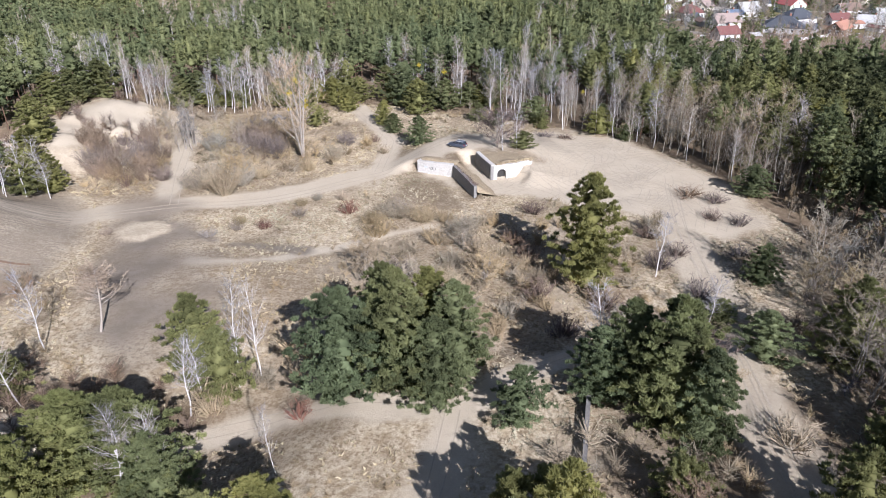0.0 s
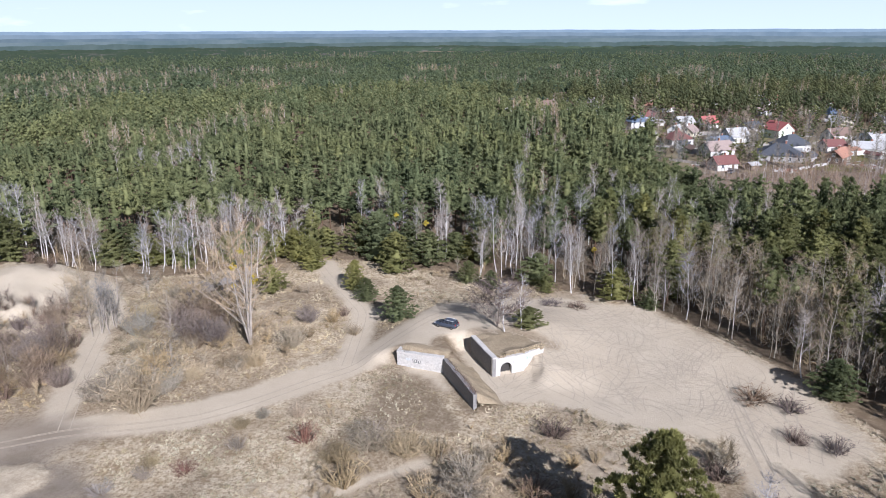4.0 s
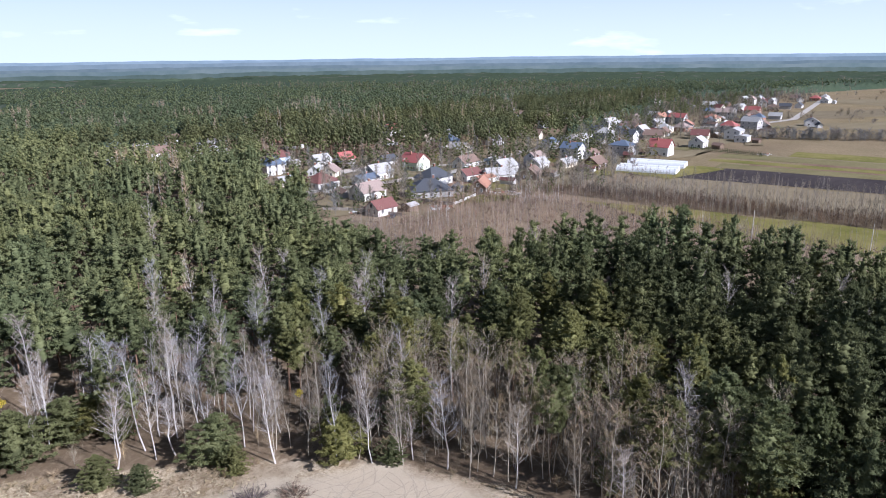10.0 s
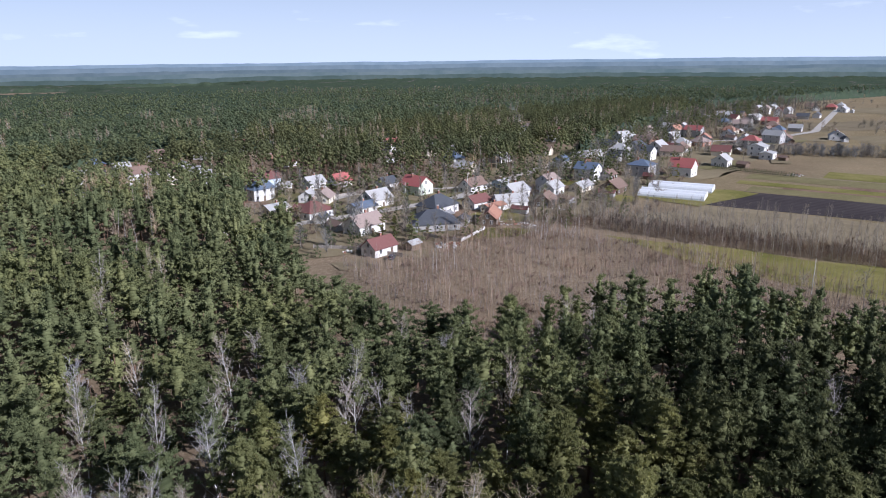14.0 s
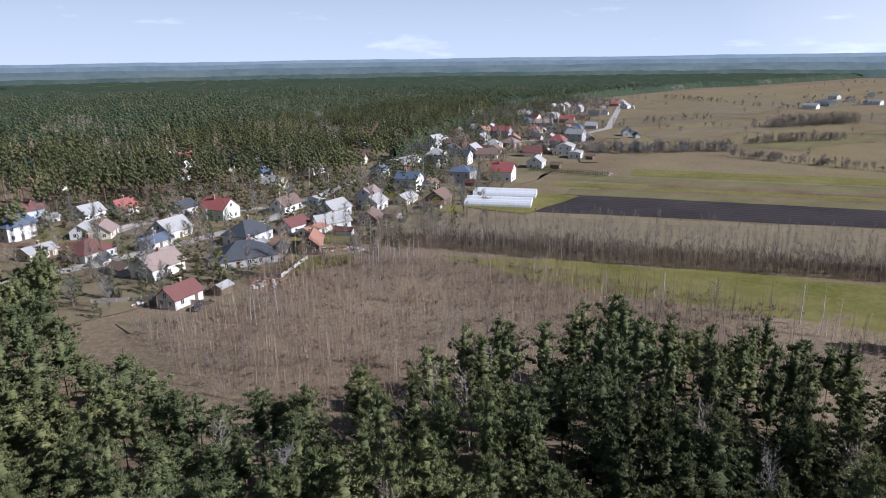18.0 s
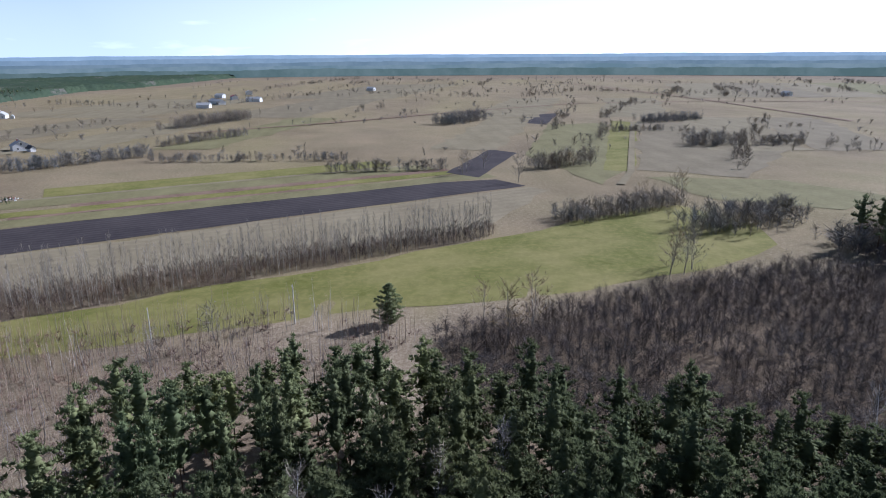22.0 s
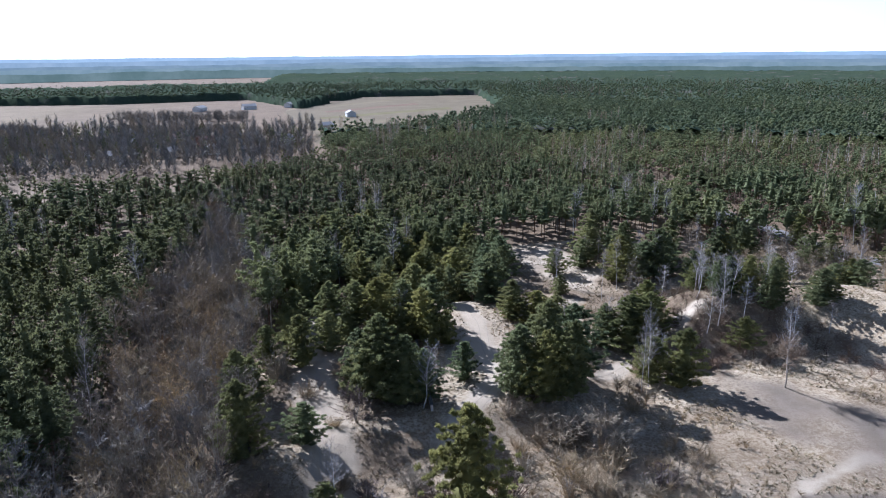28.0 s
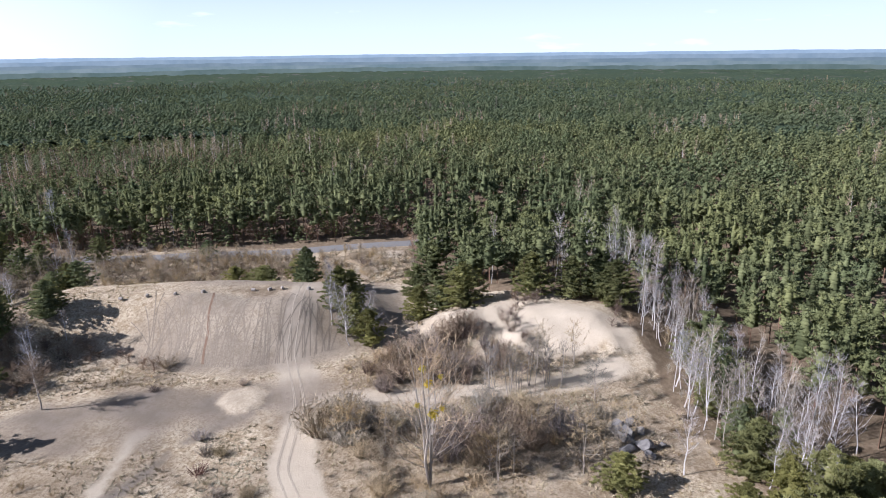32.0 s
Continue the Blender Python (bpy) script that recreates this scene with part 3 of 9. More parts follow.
def make_ground():
    ax, ay = axis(-150, 60, 0.85, 4700), axis(-84, 140, 0.85, 4700)
    X, Y = np.meshgrid(ax, ay)
    nx, ny = len(ax), len(ay)
    V = np.stack([X, Y, terrain(X, Y)], -1).reshape(-1, 3)
    i = np.arange(nx * ny).reshape(ny, nx)
    F = np.stack([i[:-1, :-1], i[:-1, 1:], i[1:, 1:], i[1:, :-1]], -1).reshape(-1, 4)
    me = np_mesh("ground", V, F, M_GROUND, True)
    x, y = V[:, 0], V[:, 1]
    wob = 3.0 * (vnoise(x, y, 5, 1) - 0.5) + 1.6 * (vnoise(x, y, 1.7, 2) - 0.5)
    sand = np.zeros(len(x))

    def road(line, wide, amount=1.0, soft=1.0):
        return amount * (1 - step(to_line(x, y, line) + 0.5 * wob, wide / 2 - soft / 2, wide / 2 + soft))
    for line, wide in ((ROAD_MAIN, 6), (ROAD_WEST, 4.5), (ROAD_NORTH, 4.5), (TRACK_EAST, 6.5), (ROAD_FORK, 3.4), (ROAD_FORK2, 3.6), (PATH_MID, 1.6)):
        sand = np.maximum(sand, road(line, wide, 0.8 if line is TRACK_EAST else 1.0))
    sand = np.maximum(sand, step(depth_in(x, y, PARKING) + wob, -1.5, 2.0))
    sand = np.maximum(sand, step(depth_in(x, y, WHITE_SAND) + wob, -1, 2))
    bd = depth_in(x, y, BANK)
    face = step(bd, -3, 2) * (1 - step(bd, 19, 23)) * step(-(x + 56), 0, 8) * step(y, 2, 12)
    sand = np.maximum(sand, 0.22 * face)
    sand = np.maximum(sand, 0.6 * step(depth_in(x, y, DUNE), 0, 4) * inside(x, y, CLEARING) * step(vnoise(x, y, 6, 24), 0.3, 0.6))
    patch = step(vnoise(x, y, 11, 21) + 0.5 * vnoise(x, y, 4, 22), 0.95, 1.25) * inside(x, y, CLEARING)
    sand = np.maximum(sand, 0.4 * patch)
    for spot in SAND_SPOTS:
        sand = np.maximum(sand, step(depth_in(x, y, spot) + wob, -2, 2) * (0.45 + 0.5 * step(vnoise(x, y, 6, 57), 0.35, 0.65)))
    ash = step(depth_in(x, y, ASH) + wob, -1, 4) * (0.66 + 0.6 * (vnoise(x, y, 6, 31) - 0.5))
    ash = np.maximum(ash, 0.85 * road(TRACK_DIAGONAL, 2.6))
    meadow = step(depth_in(x, y, GRASS_SPOT) + 0.5 * wob, -0.5, 0.8)
    ash, sand = ash * (1 - meadow), sand * (1 - 0.8 * meadow)
    ash = np.maximum(ash, 0.5 * face)
    isl = step(depth_in(x, y, ISLAND) + 0.3 * wob, -0.3, 0.6)
    ash, sand = ash * (1 - isl), np.maximum(sand, 0.6 * isl)
    green = step(depth_in(x, y, MEADOW) + 2 * wob, -3, 4)
    green = np.maximum(green, inside(x, y, EAST) * step(x, 160, 220) * (0.5 + 0.35 * step(vnoise(x, y, 90, 41), 0.3, 0.75)))
    litter = np.where(inside(x, y, CLEARING), 0.5 * step(vnoise(x, y, 9, 51) + 0.5 * vnoise(x, y, 3, 52), 0.62, 0.98), np.where(inside(x, y, EAST), 0.6 + 0.3 * vnoise(x, y, 35, 54), 0.9))
    litter = np.maximum(litter, 0.62 * step(depth_in(x, y, PLANTATION), -4, 4))
    litter = np.maximum(litter, 0.8 * step(depth_in(x, y, HILL) + wob, -2, 4) * step(x, 10, 22) * step(vnoise(x, y, 5, 58), 0.15, 0.5))
    sand = sand * np.where((x > 14) & (x < 27) & (y < 30) & (y > -45), 0.6, 1.0)
    litter = np.maximum(litter, 0.9 * step(-y, 190, 215) * (x < 300) * (x > 20))
    litter = np.where(inside(x, y, SOUTH_FIELD), 0.55, litter)
    green = np.where(inside(x, y, SOUTH_FIELD), 0.35, green)
    litter = np.maximum(litter, 1.0 * step(depth_in(x, y, THICKET), -14, 4))
    litter = np.maximum(litter, 0.9 * step(depth_in(x, y, BELT), -2, 2))
    litter = np.maximum(litter, 1.0 * step(depth_in(x, y, STAND), -12, 2))
    litter = np.maximum(litter, 0.6 * step(depth_in(x, y, DECIDUOUS), -2, 2))
    for poly in (THICK_WEST, THICK_MID, BRUSH, SCRUB, DENSE):
        litter = np.maximum(litter, (0.75 if poly in (SCRUB, DENSE) else 0.45) * step(depth_in(x, y, poly) + wob, -3, 2) * step(vnoise(x, y, 4, 53), 0.1, 0.5))
    litter = np.maximum(litter, 0.45 * face * step(vnoise(x, y, 5, 55), 0.2, 0.6))
    litter = np.maximum(litter, 0.9 * step(bd, -3, 0) * (1 - step(bd, 12, 16)) * step(x, -62, -54) * (x < -20))
    litter = np.maximum(litter, 0.8 * step(bd + wob, 19, 24))
    sand = sand * (1 - 0.8 * step(bd + wob, 20, 24))
    earth = 1 - step(to_line(x, y, [(-12.35, 80), (-10.85, 77), (-5.35, 66)]) + 0.4 * wob, 1.5, 3.2)
    earth = np.maximum(earth, 0.9 * (1 - step(to_line(x, y, [(-18.85, 77.3), (-11.85, 76.2)]) + 0.5 * wob, 0.8, 2.4)))
    earth = np.maximum(earth, 0.8 * (1 - step(to_line(x, y, [(-5.85, 84), (-0.85, 86), (4.15, 82)]) + wob, 1.0, 3.0)))
    earth = np.maximum(earth, 0.9 * step(depth_in(x, y, [(-20.35, 58), (-20.35, 73), (-12.35, 72.5), (-6.85, 64), (-5.85, 58)]) + wob, 0, 2))
    sand, litter = sand * (1 - earth), np.maximum(litter, 0.75 * earth)
    col = np.stack([sand, ash, green, litter], -1).astype(np.float32)
    at = me.attributes.new("cover", "FLOAT_COLOR", "POINT")
    at.data.foreach_set("color", col.ravel())
    return tagged(new("ground", me), "pale sandy ground with dry grass and tracks", "ground", kind="structure")


make_ground()


def make_backdrop():
    """Self-lit wooded ridges behind one another, painted paler and bluer outward as haze; the nearest leaves the open
    plain free.
    """
    n = 900
    a = np.linspace(0, 2 * np.pi, n, endpoint=False)
    for r, mat, base, label in ((1790, M_DISTANCE[0], 15, "wooded ridge far away"), (2080, M_DISTANCE[1], 19, "wooded ridge far away, painted grey-green with haze"), (2420, M_DISTANCE[2], 23, "wooded ridge farther away, painted bluish with haze"), (3250, M_DISTANCE[3], 31, "wooded ridge near the horizon, painted bluish with haze"), (4450, M_DISTANCE[4], 42, "hazy blue wooded horizon")):
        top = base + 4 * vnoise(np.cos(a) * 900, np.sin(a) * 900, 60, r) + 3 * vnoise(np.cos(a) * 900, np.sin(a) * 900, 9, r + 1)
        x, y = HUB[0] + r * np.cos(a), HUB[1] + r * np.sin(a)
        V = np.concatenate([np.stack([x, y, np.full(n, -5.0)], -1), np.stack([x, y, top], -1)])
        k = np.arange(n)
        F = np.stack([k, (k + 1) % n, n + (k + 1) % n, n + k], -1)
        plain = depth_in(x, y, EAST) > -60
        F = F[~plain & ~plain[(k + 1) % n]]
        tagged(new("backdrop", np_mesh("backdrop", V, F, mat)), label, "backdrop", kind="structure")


make_backdrop()


# ---------------------------------------------------------------- trees: templates
def pine_crown(rng, h, r, clumps, per, size, low=0.28, point=1.3, share=6):
    """Tufts of needle sprays along whorled branches: clumps of them, per sprays in each, share clumps a branch; point: how rounded the top is."""
    tiers = 9
    n = max(14, clumps // share)
    t = rng.integers(0, tiers, n)
    u = np.clip((t + 0.5 + rng.normal(0, 0.14, n)) / tiers, 0, 1)
    reach = r * (1 - u ** point) ** 0.85 * (0.62 + 0.38 * np.minimum(1, u / 0.2)) * rng.uniform(0.5, 1.15, n) + 0.06 * r
    a = rng.uniform(0, 2 * np.pi, n)
    reach = reach * (1 + 0.3 * np.sin(2 * a + rng.uniform(0, 6)) * np.cos(7 * u + rng.uniform(0, 6)) + 0.25 * np.sin(3 * a + 5 * u + rng.uniform(0, 6)))
    out = np.stack([np.cos(a), np.sin(a)], -1)
    rise = 0.1 + 0.5 * u
    k = np.arange(clumps) % n
    f = np.sqrt(rng.uniform(0.1, 1.05, clumps))
    c = np.concatenate([out[k] * (reach[k] * f)[:, None], (h * (low + (1 - low) * u[k]) + reach[k] * f * rise[k] - 0.1 * reach[k])[:, None]], 1)
    c = np.repeat(c, per, 0)
    wide = (0.07 + 0.13 * (1 - np.repeat(f, per)))[:, None] * r
    c = c + rng.normal(size=c.shape) * np.array([1.0, 1.0, 0.5]) * wide
    kk = np.repeat(k, per)
    d = unit(np.stack([out[kk, 0], out[kk, 1], np.full(len(c), 0.55)], -1) + 0.8 * rng.normal(size=c.shape))
    ln = size * rng.uniform(0.8, 1.7, (len(c), 1))
    return slivers(c - 0.25 * d * ln, c + d * ln, size * rng.uniform(0.45, 0.75, len(c)), rng)


OCT = (np.array([(1, 0, 0), (0, 1, 0), (-1, 0, 0), (0, -1, 0), (0, 0, 1), (0, 0, -1)], float), np.array([(0, 1, 4), (1, 2, 4), (2, 3, 4), (3, 0, 4), (1, 0, 5), (2, 1, 5), (3, 2, 5), (0, 3, 5)]))


def lumps(rng, centres, radii, flat, solid):
    """Uneven rounded lumps at the centres."""
    V, F = solid
    n = len(centres)
    P = V[None] * rng.uniform(0.72, 1.25, (n, len(V), 1)) * np.asarray(radii)[:, None, None] * [1.0, 1.0, flat] + centres[:, None]
    return P.reshape(-1, 3), (F[None] + (np.arange(n) * len(V))[:, None, None]).reshape(-1, 3)


def tuft_crown(rng, h, r, clumps, per, size, low=0.4, point=1.5, fine=False):
    """A pine crown of rounded boughs, each a lump of foliage with per sprays of needles standing out of it."""
    u = (np.arange(clumps) + rng.uniform(0, 1, clumps)) / clumps
    a = np.arange(clumps) * 2.4 + rng.normal(0, 0.35, clumps)
    lobe = 1 + 0.25 * np.sin(2 * a + rng.uniform(0, 6)) + 0.2 * np.sin(3 * a + rng.uniform(0, 6))
    reach = r * (1 - u ** point) ** 0.8 * (0.6 + 0.4 * np.minimum(1, u / 0.2)) * lobe * np.sqrt(rng.uniform(0.35, 0.9, clumps))
    c = np.stack([reach * np.cos(a), reach * np.sin(a), h * (low + (0.95 - low) * u) + 0.15 * reach], -1)
    rc = r * rng.uniform(0.85, 1.2, clumps) * (1.0 - 0.4 * u) * (1.9 / math.sqrt(clumps) if clumps > 5 else 0.6)
    core = lumps(rng, c, (0.62 if fine else 0.66) * rc, 0.8, OCT)
    if not per:
        return core
    d = unit(rng.normal(size=(clumps * per, 3)) + [0, 0, 0.5])
    P = np.repeat(c, per, 0) + d * (np.repeat(rc, per) * rng.uniform(0.35, 1.0, len(d)))[:, None] * [0.9, 0.9, 0.7]
    w = unit(d + [0, 0, 0.45] + 0.4 * rng.normal(size=d.shape))
    ln = size * rng.uniform(0.7, 1.4, (len(P), 1))
    return heap(core, slivers(P - 0.3 * w * ln, P + 0.7 * w * ln, size * rng.uniform(0.4, 0.7, len(P)), rng))


def branch_crown(rng, h, r, boughs, per, size, low, point):
    """A pine crown of rising boughs, each a row of tufts with sprays of needles, round a close inner crown."""
    u = (np.arange(boughs) + rng.uniform(0, 1, boughs)) / boughs
    a = np.arange(boughs) * 2.4 + rng.normal(0, 0.3, boughs)
    lobe = 1 + 0.16 * np.sin(2 * a + rng.uniform(0, 6)) + 0.12 * np.sin(3 * a + rng.uniform(0, 6))
    reach = r * (1 - u ** point) ** 0.75 * (0.75 + 0.25 * np.minimum(1, u / 0.15)) * lobe * rng.uniform(0.72, 1.08, boughs) + 0.04 * r
    foot = h * (low + (0.94 - low) * u)
    c, rc = [], []
    for f in (0.45, 0.68, 0.86, 1.0):
        bend = a + rng.normal(0, 0.22, boughs) * f
        c.append(np.stack([f * reach * np.cos(bend), f * reach * np.sin(bend), foot + (0.3 * f * f - 0.06) * reach + rng.normal(0, 0.012, boughs) * h], -1))
        rc.append(r * (1.5 - 0.5 * f) * rng.uniform(0.8, 1.2, boughs) * (1 - 0.45 * u) * 0.95 / math.sqrt(boughs))
    c, rc = np.concatenate(c), np.concatenate(rc)
    core = lumps(rng, c, 0.62 * rc, 0.62, OCT)
    uz = np.linspace(0.03, 0.97, 14)
    rz = r * (1 - uz ** point) ** 0.75 * 0.36 + 0.03 * r
    inner = lumps(rng, np.stack([0 * uz, 0 * uz, h * (low + (0.94 - low) * uz)], -1), rz, 0.9, OCT)
    n = len(c)
    d = unit(rng.normal(size=(n * per, 3)) * [1, 1, 0.8] + [0, 0, 0.45])
    P = np.repeat(c, per, 0) + d * (np.repeat(rc, per) * rng.uniform(0.3, 1.05, len(d)))[:, None] * [1, 1, 0.6]
    w = unit(0.7 * d + [0, 0, 0.55] + 0.3 * rng.normal(size=d.shape))
    ln = size * rng.uniform(0.7, 1.4, (len(P), 1))
    return heap(core, inner, slivers(P - 0.3 * w * ln, P + 0.7 * w * ln, size * rng.uniform(0.3, 0.55, len(P)), rng))


def pine_trunk(rng, h, r, sides=5):
    p = np.array([[0, 0, -0.3], [0.05, 0.02, 0.3 * h], [0.1 * rng.normal(), 0.1 * rng.normal(), 0.65 * h], [0, 0, 0.97 * h]])
    pieces = [limb(p, [r, 0.8 * r, 0.5 * r, 0.05 * r], sides)]
    for k in range(9):
        z = h * rng.uniform(0.25, 0.8)
        a = rng.uniform(0, 6.28)
        ln = h * rng.uniform(0.06, 0.13)
        pieces.append(limb([[0, 0, z], [ln * math.cos(a), ln * math.sin(a), z + 0.25 * ln]], [0.22 * r, 0.05 * r], 3))
    return heap(*pieces)


def bare_tree(rng, h, spread_r, limbs, twigs, twig_w=0.035, low=0.25, lean=0.0, up=1.0, stems=1, trunk_r=None):
    """A leafless tree: trunk and limbs, and its twigs apart."""
    trunk_r = trunk_r or h * 0.0062 + 0.02
    wood, A, B = [], [], []
    for s in range(stems):
        la, lm = rng.uniform(0, 6.28), lean * rng.uniform(0.6, 1.4)
        hs = h * (1 if s == 0 else rng.uniform(0.75, 1.0))
        zz = np.linspace(-0.2, hs, 6)
        t = np.clip(zz / hs, 0, 1)
        P = np.stack([lm * hs * t * math.cos(la) + 0.012 * hs * np.cumsum(rng.normal(size=6)), lm * hs * t * math.sin(la) + 0.012 * hs * np.cumsum(rng.normal(size=6)), zz], -1)
        P[0, :2] = P[1, :2] * 0
        wood.append(limb(P, trunk_r * (1 - 0.93 * t) + 0.006, 5))
        for k in range(limbs // stems):
            u = low + (0.97 - low) * rng.uniform() ** 0.85
            base = np.array([np.interp(u * hs, zz, P[:, i]) for i in range(3)])
            a = rng.uniform(0, 6.28)
            ln = spread_r * (1.15 - 0.8 * u) * rng.uniform(0.65, 1.2)
            rise = up * ln * rng.uniform(0.6, 1.5)
            mid = base + [0.55 * ln * math.cos(a), 0.55 * ln * math.sin(a), 0.42 * rise]
            tip = base + [ln * math.cos(a + 0.2), ln * math.sin(a + 0.2), rise]
            r0 = trunk_r * (1 - 0.9 * u) * 0.3 + 0.008
            wood.append(limb([base, mid, tip], [r0, 0.5 * r0, 0.006], 3))
            m = max(1, twigs // limbs)
            f = rng.uniform(0.25, 1.0, (m, 1))
            q = np.where(f < 0.55, base + (mid - base) * f / 0.55, mid + (tip - mid) * (f - 0.55) / 0.45)
            d = unit(unit(tip - base) * 0.7 + rng.normal(size=(m, 3)) * 0.75 + [0, 0, 0.35 * up])
            A.append(q), B.append(q + d * (0.26 * h ** 0.5 * rng.uniform(0.5, 1.3, (m, 1))))
    A, B = np.concatenate(A), np.concatenate(B)
    return heap(*wood), slivers(A, B, twig_w * rng.uniform(0.6, 1.3, len(A)), rng)


def shrub(rng, h, r, stems, twigs, w=0.03):
    n = stems
    a, m = rng.uniform(0, 6.28, n), np.sqrt(rng.uniform(0, 1, n)) * r
    foot = np.stack([0.3 * m * np.cos(a), 0.3 * m * np.sin(a), np.full(n, -0.1)], -1)
    tip = np.stack([m * np.cos(a), m * np.sin(a), h * rng.uniform(0.6, 1.05, n) * (1 - 0.35 * (m / r) ** 2)], -1)
    S = slivers(foot, tip, np.full(n, 1.6 * w), rng)
    k = rng.integers(0, n, twigs)
    f = rng.uniform(0.3, 1.0, (twigs, 1))
    A = foot[k] + (tip[k] - foot[k]) * f
    B = A + unit(rng.normal(size=(twigs, 3)) + [0, 0, 0.7]) * (0.28 * h * rng.uniform(0.4, 1.2, (twigs, 1)))
    return heap(S, slivers(A, B, w * rng.uniform(0.6, 1.2, twigs), rng))


RNG = np.random.default_rng(7)
M_TWIG_BIRCH = foliage("birch_twigs", (0.224, 0.188, 0.164), (0.296, 0.256, 0.228), (0.384, 0.34, 0.308), translucent=0)
M_DRY = foliage("dry_grass", (0.22, 0.16, 0.085), (0.36, 0.285, 0.165), (0.5, 0.42, 0.28), translucent=0)


def part(name, data, mat, parent, label=""):
    """Links a bmesh, a mesh, or arrays (V, F) as one mesh under a thing or a part."""
    if isinstance(data, tuple):
        data = np_mesh(name, *data, mat)
    elif isinstance(data, bmesh.types.BMesh):
        me = bpy.data.meshes.new(name)
        data.to_mesh(me)
        data.free()
        me.materials.append(mat)
        data = me
    ob = new(name, data)
    ob.parent = parent
    if label:
        ob["label"] = label
    return ob


def pine_variants(n, h, r, clumps, per, size, low, point):
    return [(np_mesh("pine_trunk", *pine_trunk(RNG, h, 0.13 * h / 12), M_PTRUNK), np_mesh("pine_crown", *branch_crown(RNG, h, r, clumps, per, size, low, point), M_PINE, True)) for _ in range(n)]


def put_tree(kind, variants, x, y, scale, tall, turn, label, category, group):
    trunk, crown = variants[int(RNG.integers(len(variants)))]
    e = tagged(new(kind), label, category, group)
    part("trunk", trunk, None, e)
    part("crown", crown, None, e)
    e.matrix_basis = Matrix.LocRotScale((x, y, float(terrain(x, y)) - 0.05), Euler((RNG.normal(0, 0.025), RNG.normal(0, 0.025), turn)), (scale * RNG.uniform(0.85, 1.15), scale * RNG.uniform(0.85, 1.15), tall))
    return e


# full pines with a crown to the ground, tall forest pines with a high crown
PINE_FULL = pine_variants(5, 12.0, 4.0, 95, 64, 0.3, 0.03, 1.8)
PINE_MID = pine_variants(6, 9.0, 3.3, 60, 46, 0.3, 0.05, 1.9)
PINE_TALL = pine_variants(6, 15.0, 3.0, 48, 44, 0.3, 0.42, 2.2)


def bare_variants(n, wood_mat, twig_mat, *args, **kw):
    out = []
    for _ in range(n):
        w, t = bare_tree(RNG, *args, **kw)
        out.append((np_mesh("bare_trunk", *w, wood_mat), np_mesh("bare_crown", *t, twig_mat)))
    return out


BIRCH = bare_variants(5, M_BIRCH, M_TWIG_BIRCH, 14.0, 2.2, 40, 480, 0.042, 0.3, 0.04, 1.5, trunk_r=0.09)
POPLAR = bare_variants(6, M_POPLAR, M_TWIG_POPLAR, 14.0, 2.7, 40, 420, 0.042, 0.16, 0.05, 1.3, trunk_r=0.075)
BIGTREE = bare_variants(2, M_GREYBARK, M_TWIG_PALE, 20.0, 7.4, 70, 2600, 0.06, 0.12, 0.12, 1.15, stems=4, trunk_r=0.2)
BRUSHTREE = bare_variants(2, M_GREYBARK, M_TWIG_TAN, 6.5, 4.4, 66, 3600, 0.05, 0.06, 0.16, 0.65, stems=6) + bare_variants(1, M_GREYBARK, M_TWIG_BROWN, 6.5, 4.4, 66, 3600, 0.05, 0.06, 0.2, 0.6, stems=6)
GREYTREE = bare_variants(4, M_GREYBARK, M_TWIG_GREY, 11.0, 4.2, 44, 1300, 0.075, 0.15, 0.08, 0.9, stems=3) + bare_variants(2, M_GREYBARK, M_TWIG_TAN, 10.0, 4.0, 44, 1300, 0.075, 0.1, 0.08, 0.9, stems=4)
ROWTREE = bare_variants(3, M_GREYBARK, M_TWIG_GREY, 8.5, 1.8, 24, 260, 0.05, 0.25, 0.05, 1.3, stems=2)
OPENTREE = bare_variants(3, M_GREYBARK, M_TWIG_TAN, 9.0, 3.6, 36, 560, 0.065, 0.15, 0.05, 0.8, stems=2)
SHRUBS = {k: [np_mesh("shrub", *shrub(RNG, 2.6, 1.9, 55, 300, 0.07), m) for _ in range(2)] for k, m in (("tan", M_TWIG_TAN), ("brown", M_TWIG_BROWN), ("red", M_TWIG_RED), ("grey", M_TWIG_PALE))}

BUSHES = {k: [np_mesh("bush", *shrub(RNG, 5.0, 3.2, 110, 1000, 0.075), m) for _ in range(2)] for k, m in (("straw", M_TWIG_STRAW), ("dark", M_TWIG_DARK), ("tan", M_TWIG_TAN))}

